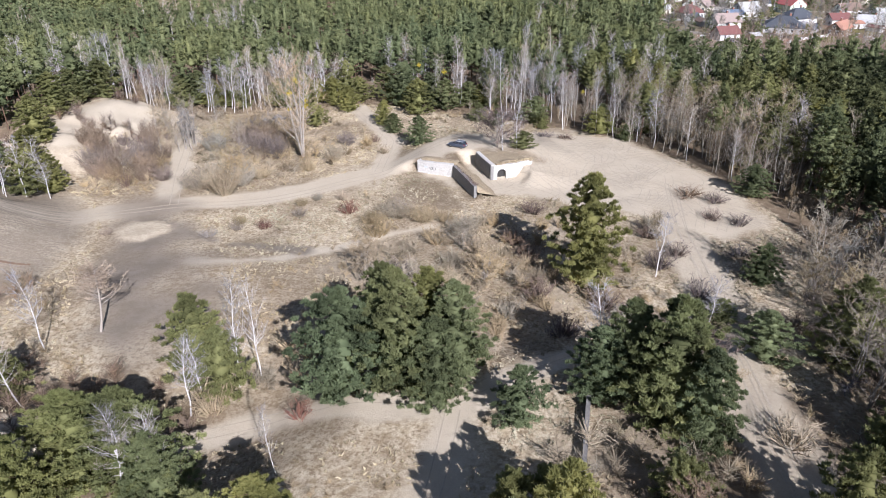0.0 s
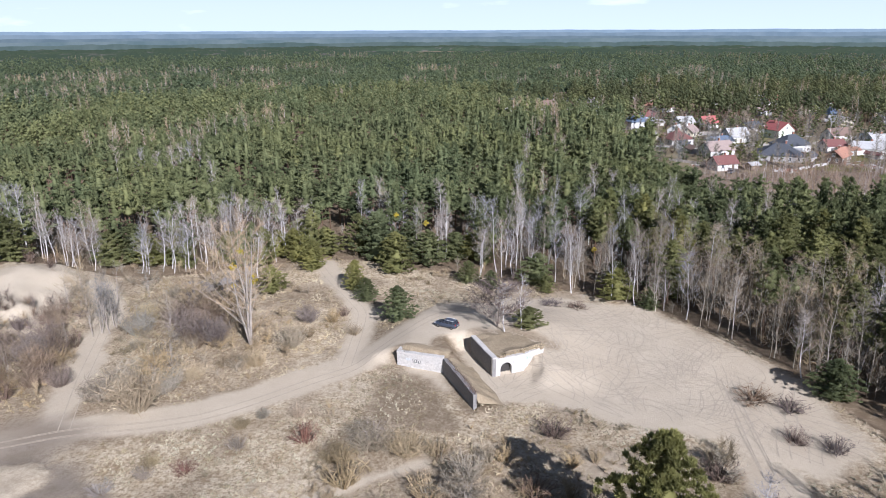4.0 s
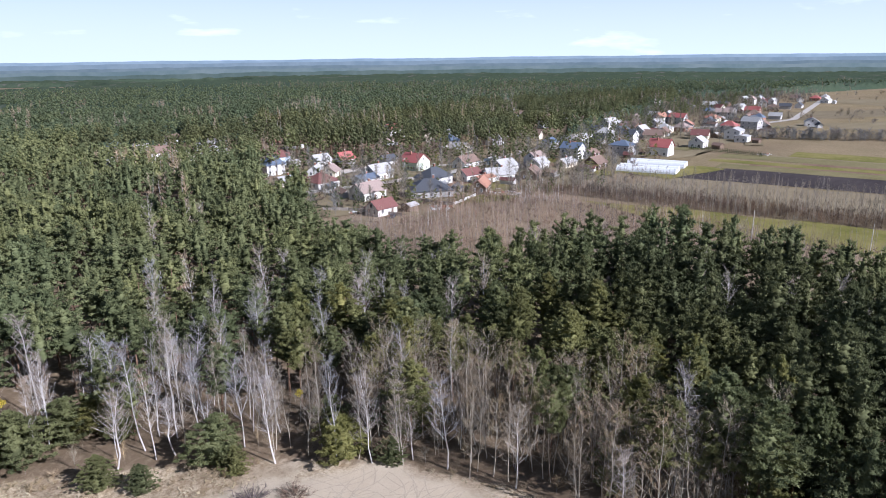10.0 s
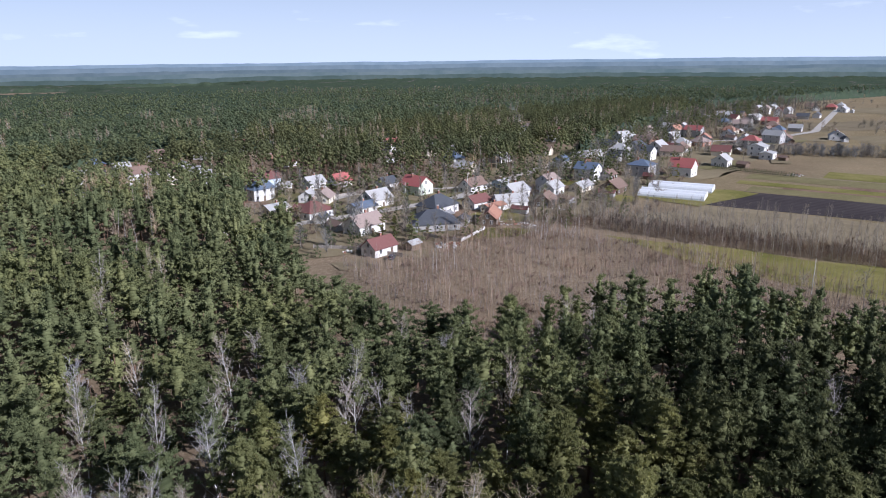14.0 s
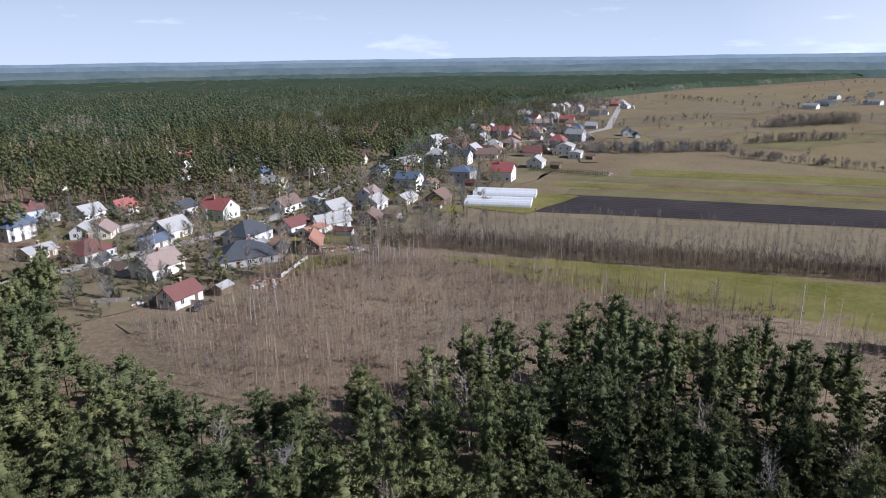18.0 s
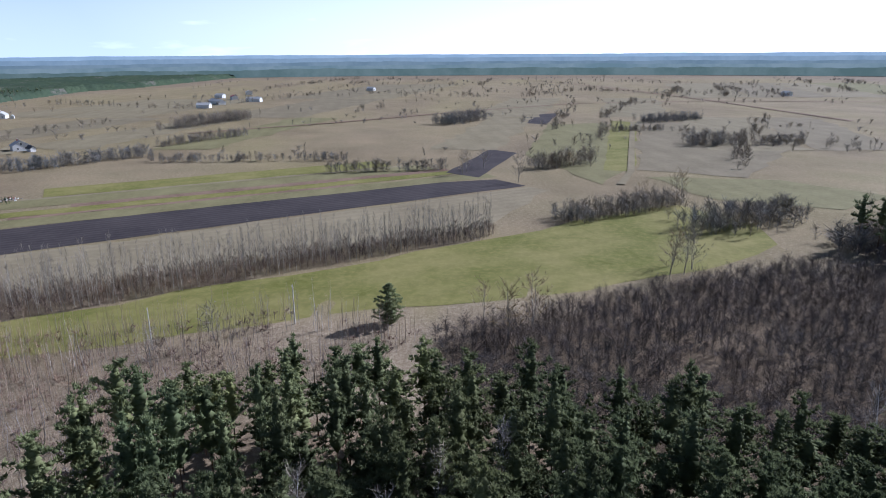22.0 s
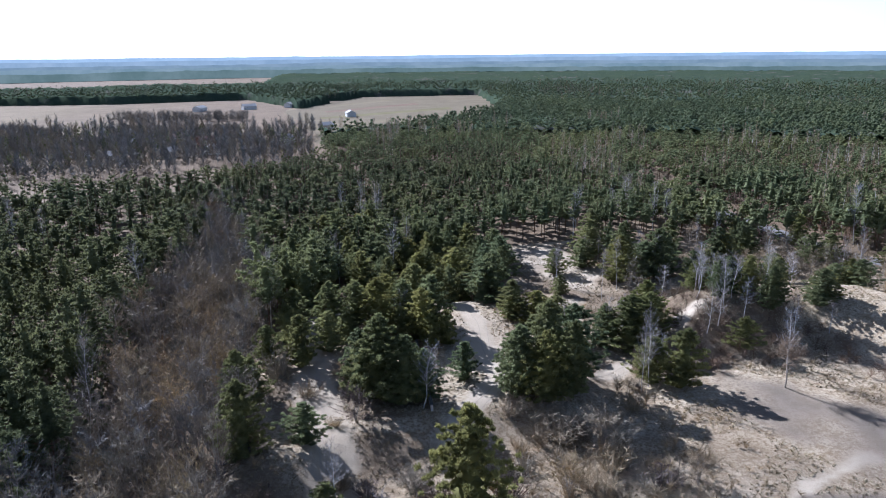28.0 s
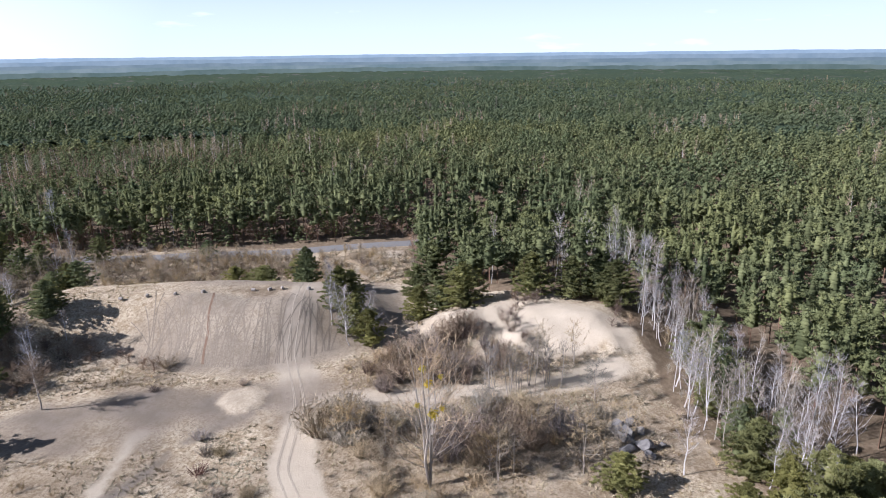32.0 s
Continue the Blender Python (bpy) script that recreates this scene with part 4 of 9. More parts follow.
# ---------------------------------------------------------------- single trees of the clearing
# kind, x, y, height, spread
for kind, x, y, h, s in (
        ("full", 14.7, 36.8, 17.5, 1.5), ("full", -10.1, 4.5, 13.8, 1.2), ("full", -4.6, 6, 14.6, 1.25), ("full", 1.4, 9.5, 12, 1.15), ("full", -7.1, 10.4, 12.9, 1.1), ("full", -0.1, 4.6, 10.3, 1.0), ("full", -2.6, 12.4, 12, 1.1),
        ("full", 23.5, 6.5, 14.5, 1.3), ("full", 19.5, 9.5, 12, 1.0), ("full", 16.4, 8.5, 9, 0.9), ("full", 26, 3.5, 11, 0.95),
        ("full", -25.2, -9.2, 11.5, 1.3), ("full", -29.8, -10.2, 11, 1.3), ("full", -31.9, -16.4, 11, 1.1), ("full", -21.2, -11.1, 9, 0.9), ("full", -9.2, -16.1, 8, 0.95), ("full", -13.4, -16.8, 8, 0.9), ("full", -5.3, -19.5, 8.5, 0.9),
        ("full", 38.9, 42, 6.5, 0.7), ("full", 42.7, 19.6, 12, 0.95), ("full", 44.2, 6.7, 11, 1.0), ("full", 21.2, -17.1, 12, 1.1), ("full", 25.7, -19.4, 11, 1.0), ("full", 30.4, -19.7, 11, 1.0),
        ("full", -22.3, 91, 6.8, 0.72), ("full", -30.9, 100.8, 5, 0.62), ("full", -34.9, 105.7, 6.5, 0.7), ("full", -29.2, 117.5, 9.5, 1.1), ("full", -12.9, 113.4, 5.0, 0.6), ("full", -7.9, 110.5, 4, 0.5), ("full", -47, 115.5, 7, 0.8),
        ("full", -52.9, 121.1, 8, 0.8), ("full", 43.9, 75.3, 6.5, 0.8), ("full", 3.1, 109.6, 4, 0.55), ("full", 22, 103.9, 4, 0.55)):
    put_tree("pine_tree", PINE_FULL, x, y, s, h / 12, RNG.uniform(0, 6.28), "bushy green pine with branches to the sandy ground", "pine tree", "pines of the clearing")
for x, y, h, s in ((-22.5, 5.9, 14, 1.0), (-20.5, 7.4, 13, .9), (-21.8, -11.1, 10, 0.8), (-47.9, 6.7, 11.5, 1.1), (24.7, 40.8, 9.5, 1.0), (30.2, 28.5, 8, 0.9), (-44.8, -9.3, 10, 1.0), (-39.4, -5.6, 9, 1.0), (-11.7, -7.7, 8, 0.5)):
    put_tree("birch_tree", BIRCH, x, y, s, h / 14, RNG.uniform(0, 6.28), "bare pale birch on dry grass", "birch tree", "bare birches")
for x, y in ((-44, 77.5),):
    put_tree("poplar_tree", BIGTREE, x, y, 1.0, 1.03, 0.6, "large bare tree with several stems and mistletoe", "tree", "")

# ---------------------------------------------------------------- forest
def bare_template(h, r, twigs, w, sides=3, low=0.2):
    """A leafless tree of few pieces, for stands of many: stem and twigs."""
    top = 0.8 * h if low < 0.1 else h
    stem = limb([[0, 0, -0.2], [0.03 * h * RNG.normal(), 0.03 * h * RNG.normal(), 0.55 * h], [0.04 * h * RNG.normal(), 0.04 * h * RNG.normal(), top]], [0.004 * h + 0.012, 0.0028 * h + 0.008, 0.005], sides)
    u = low + (1 - low) * RNG.uniform(0, 1, twigs) ** 0.8
    a = RNG.uniform(0, 6.28, twigs)
    A = np.stack([0 * u, 0 * u, u * h], -1)
    ln = r * (1.2 - 0.85 * u) * RNG.uniform(0.5, 1.2, twigs)
    if low < 0.1:
        A[:, 2] *= 0.6
        ln = r * np.sqrt(np.clip(1 - (A[:, 2] / h - 0.35) ** 2 / 0.5, 0.1, 1)) * RNG.uniform(0.5, 1.15, twigs)
    B = A + np.stack([ln * np.cos(a), ln * np.sin(a), (0.8 if low < 0.1 else 1.1) * ln * RNG.uniform(0.3, 1.4, twigs)], -1)
    C = A + (B - A) * RNG.uniform(0.3, 0.8, (twigs, 1))
    D = C + unit(RNG.normal(size=(twigs, 3)) + [0, 0, 0.8]) * (0.45 * ln[:, None])
    return stem, heap(slivers(A, B, np.full(twigs, w), RNG), slivers(C, D, np.full(twigs, 0.7 * w), RNG))


def bare_stand(name, label, xs, ys, h, r, twigs, w, bark, twig, lo=0.7, hi=1.2, category="bare trees", low=0.2):
    """Many leafless trees, as one stand of stems and one of twigs."""
    n = len(xs)
    for v in range(3):
        m = np.arange(n) % 3 == v
        if not m.any():
            continue
        st, tw = bare_template(h, r, twigs, w, 3, low)
        P = np.stack([xs[m], ys[m], terrain(xs[m], ys[m])], -1)
        k = (P, RNG.uniform(0, 6.28, m.sum()), RNG.uniform(lo, hi, m.sum()), RNG.uniform(lo, hi, m.sum()))
        tagged(new(name, np_mesh(name, *tile(*st, *k), bark)), label, category, kind="stuff")
        tagged(new(name, np_mesh(name, *tile(*tw, *k), twig)), label, category, kind="stuff")


def forest():
    def keep(x, y):
        e = np.where(y > 74, to_line(x, y, N_EDGE), np.where(to_line(x, y, N_EDGE) < 11, 0.0, 20.0))
        gap = inside(x, y, WOODED) & (RNG.uniform(0, 1, x.shape) < 0.2)
        for hx, hy in WOOD_HOUSES:
            gap |= (np.hypot(x - hx, y - hy) < 8) | (to_line(x, y, [(hx, hy), (hx - 0.05 * hx, hy - 22)]) < 7)
        return is_forest(x, y) & ~gap & ~((e < 4) | ((e < 17) & (RNG.uniform(0, 1, x.shape) < 0.55))) & ~((vnoise(x, y, 30, 71) > 0.72) & (RNG.uniform(0, 1, x.shape) < 0.5))
    x, y = spread(RNG, (-480, -430, 700, 720), 5.2, keep)
    d = to_line(x, y, [(0, 30), (6, 52), (28, 103)])
    k = (d < 400) | ((depth_in(x, y, EAST) > -22) & (y > 0) & (d < 700)) | inside(x, y, WOODED)
    x, y = x[k], y[k]
    d = np.minimum(d[k], 399)
    order = np.argsort(d)
    x, y, d = x[order], y[order], d[order]
    near = 60
    for k in range(near):
        s = RNG.uniform(0.8, 1.25)
        put_tree("pine_tree", PINE_TALL, x[k], y[k], s, RNG.uniform(0.75, 1.18), RNG.uniform(0, 6.28), "tall slender pine in a dense stand", "pine tree", "forest pines")
    x, y, d = x[near:], y[near:], d[near:]
    for lo, hi, clumps, per, size in ((0, 70, 26, 24, 0.36), (70, 130, 15, 11, 0.46), (130, 230, 9, 7, 0.62), (230, 330, 14, 6, 0.85), (330, 400, 11, 5, 1.0)):
        k = (d >= lo) & (d < hi)
        xs, ys = x[k], y[k]
        vs = [branch_crown(RNG, 15.0, 3.0, clumps, per, size, 0.46, 2.2) if lo < 230 else tuft_crown(RNG, 15.0, 2.85, clumps, per, size, 0.44, 1.6) for _ in range(6)]
        pick = RNG.integers(0, 6, len(xs))
        wob = np.where(ys < -80, 11.0, 0.0)
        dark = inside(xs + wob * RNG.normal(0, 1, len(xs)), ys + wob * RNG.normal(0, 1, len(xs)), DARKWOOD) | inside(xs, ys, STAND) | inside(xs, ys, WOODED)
        out, deep = [], []
        for v in range(12):
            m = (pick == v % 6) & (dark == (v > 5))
            n = m.sum()
            if not n:
                continue
            P = np.stack([xs[m], ys[m], terrain(xs[m], ys[m])], -1)
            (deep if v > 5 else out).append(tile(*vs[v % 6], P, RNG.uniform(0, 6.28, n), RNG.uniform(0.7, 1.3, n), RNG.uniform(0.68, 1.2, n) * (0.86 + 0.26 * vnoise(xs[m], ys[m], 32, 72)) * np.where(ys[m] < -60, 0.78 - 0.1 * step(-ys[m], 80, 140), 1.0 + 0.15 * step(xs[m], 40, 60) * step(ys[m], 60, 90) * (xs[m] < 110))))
        tagged(new("forest", np_mesh("forest", *heap(*out), M_FOREST, True)), "dense green pine forest", "forest", kind="stuff")
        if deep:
            tagged(new("spruce_wood", np_mesh("spruce_wood", *heap(*deep), M_FOREST_DARK, True)), "dense conifer wood, its darker green partly painted shade", "forest", kind="stuff")
        if lo < 300:
            n = len(xs)
            T = limb([[0, 0, -0.2], [0, 0, 12.0]], [0.15, 0.06], 3)
            tagged(new("forest_trunks", np_mesh("forest_trunks", *tile(*T, np.stack([xs, ys, terrain(xs, ys)], -1), RNG.uniform(0, 6, n), RNG.uniform(0.8, 1.2, n), np.ones(n) * 0.9), M_PTRUNK)), "slender reddish pine trunks", "tree trunks", kind="stuff")

    # lower pines along the forest road
    x, y = spread(RNG, (-330, -160, 20, 330), 5.2, lambda x, y: is_forest(x, y) & (to_line(x, y, ROAD_ASPHALT) > 8.5) & (to_line(x, y, ROAD_ASPHALT) < 21) & (RNG.uniform(0, 1, x.shape) < 0.8))
    n = len(x)
    tagged(new("forest", np_mesh("forest", *tile(*tuft_crown(RNG, 8.5, 2.6, 24, 8, 0.45, 0.06, 1.7), np.stack([x, y, terrain(x, y)], -1), RNG.uniform(0, 6.28, n), RNG.uniform(0.7, 1.2, n), RNG.uniform(0.5, 1.25, n)), M_FOREST)), "younger pines along the forest road", "forest", kind="stuff")
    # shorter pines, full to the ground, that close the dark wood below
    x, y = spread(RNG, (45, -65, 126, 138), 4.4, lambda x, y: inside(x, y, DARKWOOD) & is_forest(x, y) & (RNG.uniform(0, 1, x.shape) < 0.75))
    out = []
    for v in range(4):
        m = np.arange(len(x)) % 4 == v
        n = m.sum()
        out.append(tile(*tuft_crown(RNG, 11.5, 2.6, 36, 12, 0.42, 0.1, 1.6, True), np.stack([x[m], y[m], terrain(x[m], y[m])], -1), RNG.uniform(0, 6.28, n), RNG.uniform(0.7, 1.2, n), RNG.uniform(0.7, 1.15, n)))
    tagged(new("spruce_wood", np_mesh("spruce_wood", *heap(*out), M_FOREST_DARK, True)), "younger conifers that fill the wood, darkened with painted shade", "forest", kind="stuff")


forest()


def far_forest():
    """The closed canopy far off, crown by crown in relief."""
    na = 1100
    r = [392.0]
    while r[-1] < 1785:
        r.append(r[-1] * 1.009 + 1.5)
    r = np.array(r)
    a = np.linspace(0, 2 * np.pi, na, endpoint=False)
    R, A = np.meshgrid(r, a, indexing="ij")
    jit = RNG.uniform(-0.5, 0.5, R.shape)
    X, Y = HUB[0] + (R + 2 * jit) * np.cos(A), HUB[1] + (R + 2 * jit) * np.sin(A)
    Z = 6.5 + 3.5 * RNG.uniform(0, 1, R.shape) + 3 * (vnoise(X, Y, 60, 8) - 0.5)
    f = is_forest(X, Y) & ((vnoise(X, Y, 260, 61) + 0.4 * vnoise(X, Y, 90, 62) > 0.22) | (R < 700))
    f &= ~inside(X, Y, WOODED) & ~((R > 1250) & (Y < 700) & (X > 150))
    for vx, vy, vr in OPENINGS:
        f &= np.hypot(X - vx, Y - vy) > vr
    Z = np.where(f, Z, -3.0)
    i = np.arange(R.size).reshape(R.shape)
    j = np.roll(i, -1, 1)
    F = np.stack([i[:-1], i[1:], j[1:], j[:-1]], -1).reshape(-1, 4)
    F = F[f.ravel()[F].any(1)]
    tagged(new("far_forest", np_mesh("far_forest", np.stack([X, Y, Z], -1).reshape(-1, 3), F, M_CANOPY, True)), "closed dark green pine canopy reaching the horizon", "forest", kind="stuff")
    # leafless stands within the distant pines
    def bare_keep(x, y):
        d = np.hypot(x - HUB[0], y - HUB[1])
        return (d > 400) & (d < 1150) & is_forest(x, y) & ~inside(x, y, WOODED) & (vnoise(x, y, 70, 75) + 0.5 * vnoise(x, y, 22, 76) > 1.0)
    x, y = spread(RNG, (-1100, -1000, 1100, 1200), 13.0, bare_keep)
    bare_stand("distant_birches", "grey leafless trees within the distant pine forest", x, y, 16.0, 3.4, 30, 0.26, M_GREYBARK, M_TWIG_POPLAR, 0.75, 1.1)
    # crowns that rise from the canopy, each a few leafy domes
    for lo, hi, gap, wide, tall, clumps, per, size in ((392, 640, 5.6, 2.9, 14.5, 6, 4, 1.2), (640, 1200, 8.2, 4.2, 15.0, 3, 0, 1.0)):
        def keep(x, y):
            d = np.hypot(x - HUB[0], y - HUB[1])
            ok = (d > lo) & (d < hi) & is_forest(x, y) & ~inside(x, y, WOODED) & (vnoise(x, y, 34, 74) > 0.12)
            for vx, vy, vr in OPENINGS:
                ok &= np.hypot(x - vx, y - vy) > vr
            return ok & ((d < 900) | (RNG.uniform(880, 1200, d.shape) > d))
        x, y = spread(RNG, (HUB[0] - hi, HUB[1] - hi, HUB[0] + hi, HUB[1] + hi), gap, keep)
        out = []
        for v in range(6):
            m = np.arange(len(x)) % 6 == v
            n = m.sum()
            P = np.stack([x[m], y[m], np.zeros(n)], -1)
            out.append(tile(*tuft_crown(RNG, tall, wide, clumps, per, size, 0.55, 1.6), P, RNG.uniform(0, 6.28, n), RNG.uniform(0.7, 1.25, n), RNG.uniform(0.72, 1.1, n) * (0.86 + 0.28 * vnoise(x[m], y[m], 40, 73))))
        tagged(new("far_forest", np_mesh("far_forest", *heap(*out), M_CROWNS, True)), "distant pine crowns of the closed forest", "forest", kind="stuff")


M_CROWNS = foliage("distant_needles", (0.086, 0.11, 0.059), (0.134, 0.164, 0.086), (0.193, 0.22, 0.117), per_object=False, translucent=0.5)
OPENINGS = [(-250, 1500, 160), (60, 1700, 140), (-330, 1100, 60)]
far_forest()

# bare trees among the pines and along the edges
def edge_trees():
    x, y = spread(RNG, (-125, 30, 75, 165), 3.2, lambda x, y: (to_line(x, y, N_EDGE) < 17) & ~inside(x, y, CLEARING) & (x < 66) & (y > np.where(x > 40, 77, 75)) & ((vnoise(x, y, 8, 101) > 0.5) | ((x > 22) & (vnoise(x, y, 6, 102) > 0.22))))
    for k in range(len(x)):
        pale = RNG.uniform() < (0.22 if x[k] > 20 else 0.8)
        h = RNG.uniform(10, 16) * (0.7 if RNG.uniform() < 0.25 else 1)
        s = RNG.uniform(0.7, 1.2)
        if pale:
            put_tree("birch_tree", BIRCH, x[k], y[k], s, h / 14, RNG.uniform(0, 6.28), "slender bare birch with white bark at the forest edge", "birch tree", "birches of the forest edge")
        else:
            put_tree("poplar_tree", POPLAR, x[k], y[k], s, h / 14, RNG.uniform(0, 6.28), "slender leafless poplar beside the sand", "poplar tree", "poplars of the forest edge")
    x, y = spread(RNG, (8, 77, 66, 124), 3.7, lambda x, y: (to_line(x, y, N_EDGE) < 13) & ~inside(x, y, CLEARING) & (vnoise(x, y, 6, 104) > 0.2))
    for k in range(len(x)):
        put_tree("poplar_tree", POPLAR, x[k], y[k], RNG.uniform(0.6, 0.95), RNG.uniform(0.5, 0.95), RNG.uniform(0, 6.28), "slender leafless poplar beside the sand", "poplar tree", "poplars of the forest edge")
    x, y = spread(RNG, (-125, 80, 44, 165), 7.0, lambda x, y: (to_line(x, y, N_EDGE) < 11) & ~inside(x, y, CLEARING) & (vnoise(x, y, 8, 101) < 0.62))
    for k in range(len(x)):
        put_tree("pine_tree", PINE_MID, x[k], y[k], RNG.uniform(0.9, 1.4), RNG.uniform(0.5, 1.35), RNG.uniform(0, 6.28), "bushy pine at the forest edge between birches", "pine tree", "pines of the forest edge")


edge_trees()
for px_, py_, h, s in ((57, 77, 14, 0.9), (62, 82, 16, 1.0), (63, 76, 15, 1.0), (66, 84, 16, 1.0)):
    put_tree("pine_tree", PINE_FULL, px_, py_, s, h / 12, RNG.uniform(0, 6.28), "tall dark pine at the shaded end of the sand", "pine tree", "pines of the forest edge")
for bx, by, h in ((47, 150, 13), (52, 156, 12), (66, 152, 12), (71, 155, 14), (76, 151, 13), (86, 156, 12), (92, 158, 13), (58, 146, 11), (100, 153, 12), (43, 160, 13), (63, 158, 12), (81, 160, 11)):
    put_tree("birch_tree", BIRCH, bx, by, 1.2, h / 14, RNG.uniform(0, 6.28), "bare white birch between pines at the plantation's edge", "birch tree", "birches of the forest edge")
x, y = spread(RNG, (-84, 96, -40, 128), 5.5, lambda x, y: (to_line(x, y, N_EDGE) < 9) & ~inside(x, y, CLEARING) & (vnoise(x, y, 9, 103) > 0.35))
for k in range(len(x)):
    put_tree("pine_tree", PINE_MID, x[k], y[k], RNG.uniform(0.8, 1.3), RNG.uniform(0.6, 1.3), RNG.uniform(0, 6.28), "bushy pine at the forest edge beside the dune", "pine tree", "pines of the forest edge")
x, y = spread(RNG, (-130, -120, 190, 260), 9.5, lambda x, y: is_forest(x, y) & (np.hypot(x - 15, y - 60) > 62) & (np.hypot(x - 15, y - 60) < 190) & (vnoise(x, y, 22, 81) > 0.72) & ~inside(x, y, STAND))
for k in RNG.permutation(len(x))[:70]:
    put_tree("birch_tree", BIRCH, x[k], y[k], RNG.uniform(0.9, 1.3), RNG.uniform(1.0, 1.25), RNG.uniform(0, 6.28), "tall bare birch between forest pines", "birch tree", "birches in the forest")
x, y = spread(RNG, (-420, -380, 520, 700), 8.0, lambda x, y: is_forest(x, y) & (np.hypot(x - 15, y - 60) > 190) & (vnoise(x, y, 26, 81) > np.where(x < -90, 0.73, 0.79)))
bare_stand("forest_birches", "pale leafless birches between the pines", x, y, 17.0, 2.8, 70, 0.13, M_BIRCH, M_TWIG_PALE, 0.85, 1.12)
x, y = spread(RNG, (-330, -160, 0, 330), 4.2, lambda x, y: is_forest(x, y) & (to_line(x, y, ROAD_ASPHALT) > 7) & (to_line(x, y, ROAD_ASPHALT) < 26) & (vnoise(x, y, 14, 86) > 0.45))
bare_stand("roadside_wood", "reddish-brown leafless undergrowth under the roadside pines", x, y, 8.5, 2.4, 60, 0.09, M_GREYBARK, M_TWIG_REDDISH, 0.45, 1.2, low=0.06)
x, y = RNG.uniform(50, 175, 9500), RNG.uniform(106, 266, 9500)
k = inside(x, y, PLANTATION) & (vnoise(x, y, 14, 82) + 0.4 * vnoise(x, y, 5, 84) > 0.36)
bare_stand("young_birches", "thin leafless saplings on brown ground", x[k], y[k], 6.5, 0.8, 20, 0.03, M_TWIG_PALE, M_TWIG_REDDISH, 0.35, 1.3)
bare_stand("dead_stalks", "low reddish-brown scrub between the saplings", x[k][::3] + 1.1, y[k][::3] - 0.7, 0.8, 1.2, 22, 0.06, M_TWIG_REDDISH, M_TWIG_REDDISH, 0.5, 1.3, "scrub", 0.02)
k = inside(x, y, PLANTATION) & (vnoise(x, y, 20, 85) > 0.72)
bare_stand("young_birches", "slender young birches with white stems", x[k][::5], y[k][::5], 9.0, 1.2, 40, 0.035, M_BIRCH, M_TWIG_PALE, 0.6, 1.2)
x, y = spread(RNG, (108, -160, 212, 116), 1.9, lambda x, y: inside(x, y, THICKET) & (vnoise(x, y, 16, 83) > 0.1) & (np.hypot(x - 156, y + 36) > 12) & (np.hypot(x - 156, y + 66) > 6))
bare_stand("alder_thicket", "dense purplish thicket of leafless alders", x, y, 6.0, 2.2, 60, 0.05, M_TWIG_PURPLE, M_TWIG_PURPLE, 0.5, 1.2, low=0.05)
x, y = spread(RNG, (180, -232, 284, 0), 3.0, lambda x, y: inside(x, y, STAND))
bare_stand("stand_scrub", "dark leafless undergrowth under the far pines", x, y, 5.0, 2.0, 40, 0.08, M_TWIG_PURPLE, M_TWIG_PURPLE, 0.5, 1.2, "scrub", 0.03)
x, y = spread(RNG, (120, 95, 260, 268), 1.6, lambda x, y: inside(x, y, BELT))
bare_stand("tree_belt", "dense belt of leafless young trees beside the field", x[::2], y[::2], 10.5, 1.8, 50, 0.06, M_POPLAR, M_TWIG_GREY, 0.5, 1.2)
bare_stand("tree_belt", "dark undergrowth of the leafless belt", x[1::2], y[1::2], 5.0, 1.8, 44, 0.08, M_TWIG_BROWN, M_TWIG_BROWN, 0.5, 1.2, low=0.04)
x, y = spread(RNG, (250, 20, 292, 78), 1.9, lambda x, y: to_line(x, y, [(259.2, 71.5), (283.9, 32.6)]) < 7)
bare_stand("tree_belt", "dense belt of leafless young trees beside the meadow", x, y, 8.5, 2.2, 50, 0.1, M_TWIG_BROWN, M_TWIG_GREY, 0.4, 1.2, low=0.04)
x, y = spread(RNG, (34, -174, 84, -40), 2.9, lambda x, y: (depth_in(x, y, DECIDUOUS) > -3))
bare_stand("grey_wood", "grey-brown leafless wood on the slope", x, y, 9.5, 3.2, 90, 0.1, M_GREYBARK, M_TWIG_GREY, 0.7, 1.2)
x, y = spread(RNG, (42, -42, 72, 44), 4.6, lambda x, y: (depth_in(x, y, DECIDUOUS) > -2.5) & (to_line(x, y, TRACK_EAST) > 11))
for k in range(len(x)):
    s = RNG.uniform(0.75, 1.15)
    put_tree("grey_tree", GREYTREE, x[k], y[k], s, s * RNG.uniform(0.8, 1.15), RNG.uniform(0, 6.28), "grey leafless tree on a slope with brown leaf litter", "tree", "leafless trees on the slope")
x, y = spread(RNG, (34, -120, 84, 40), 3.4, lambda x, y: (depth_in(x, y, DECIDUOUS) > -3) & (to_line(x, y, TRACK_EAST) > 9))
bare_stand("slope_scrub", "brown leafless undergrowth on the slope", x, y, 4.0, 2.2, 60, 0.06, M_GREYBARK, M_TWIG_PURPLE, 0.5, 1.3, low=0.03)
for ox, oy, s in ((60.8, -18, 1.0), (69.7, -126, 1.5), (66, -132, 1.3), (61, -92, 1.2)):
    e = tagged(new("oak_tree"), "young oak with withered rust-brown leaves", "oak tree", "rusty oaks")
    part("trunk", limb([[0, 0, -0.2], [0.1, 0, 2.0], [0, 0.1, 4.0]], [0.12, 0.08, 0.02]), M_GREYBARK, e)
    part("crown", pine_crown(RNG, 5.2, 2.6, 70, 9, 0.3, 0.2), M_RUST, e)
    e.matrix_basis = Matrix.LocRotScale((ox, oy, 0), None, (s, s, s))
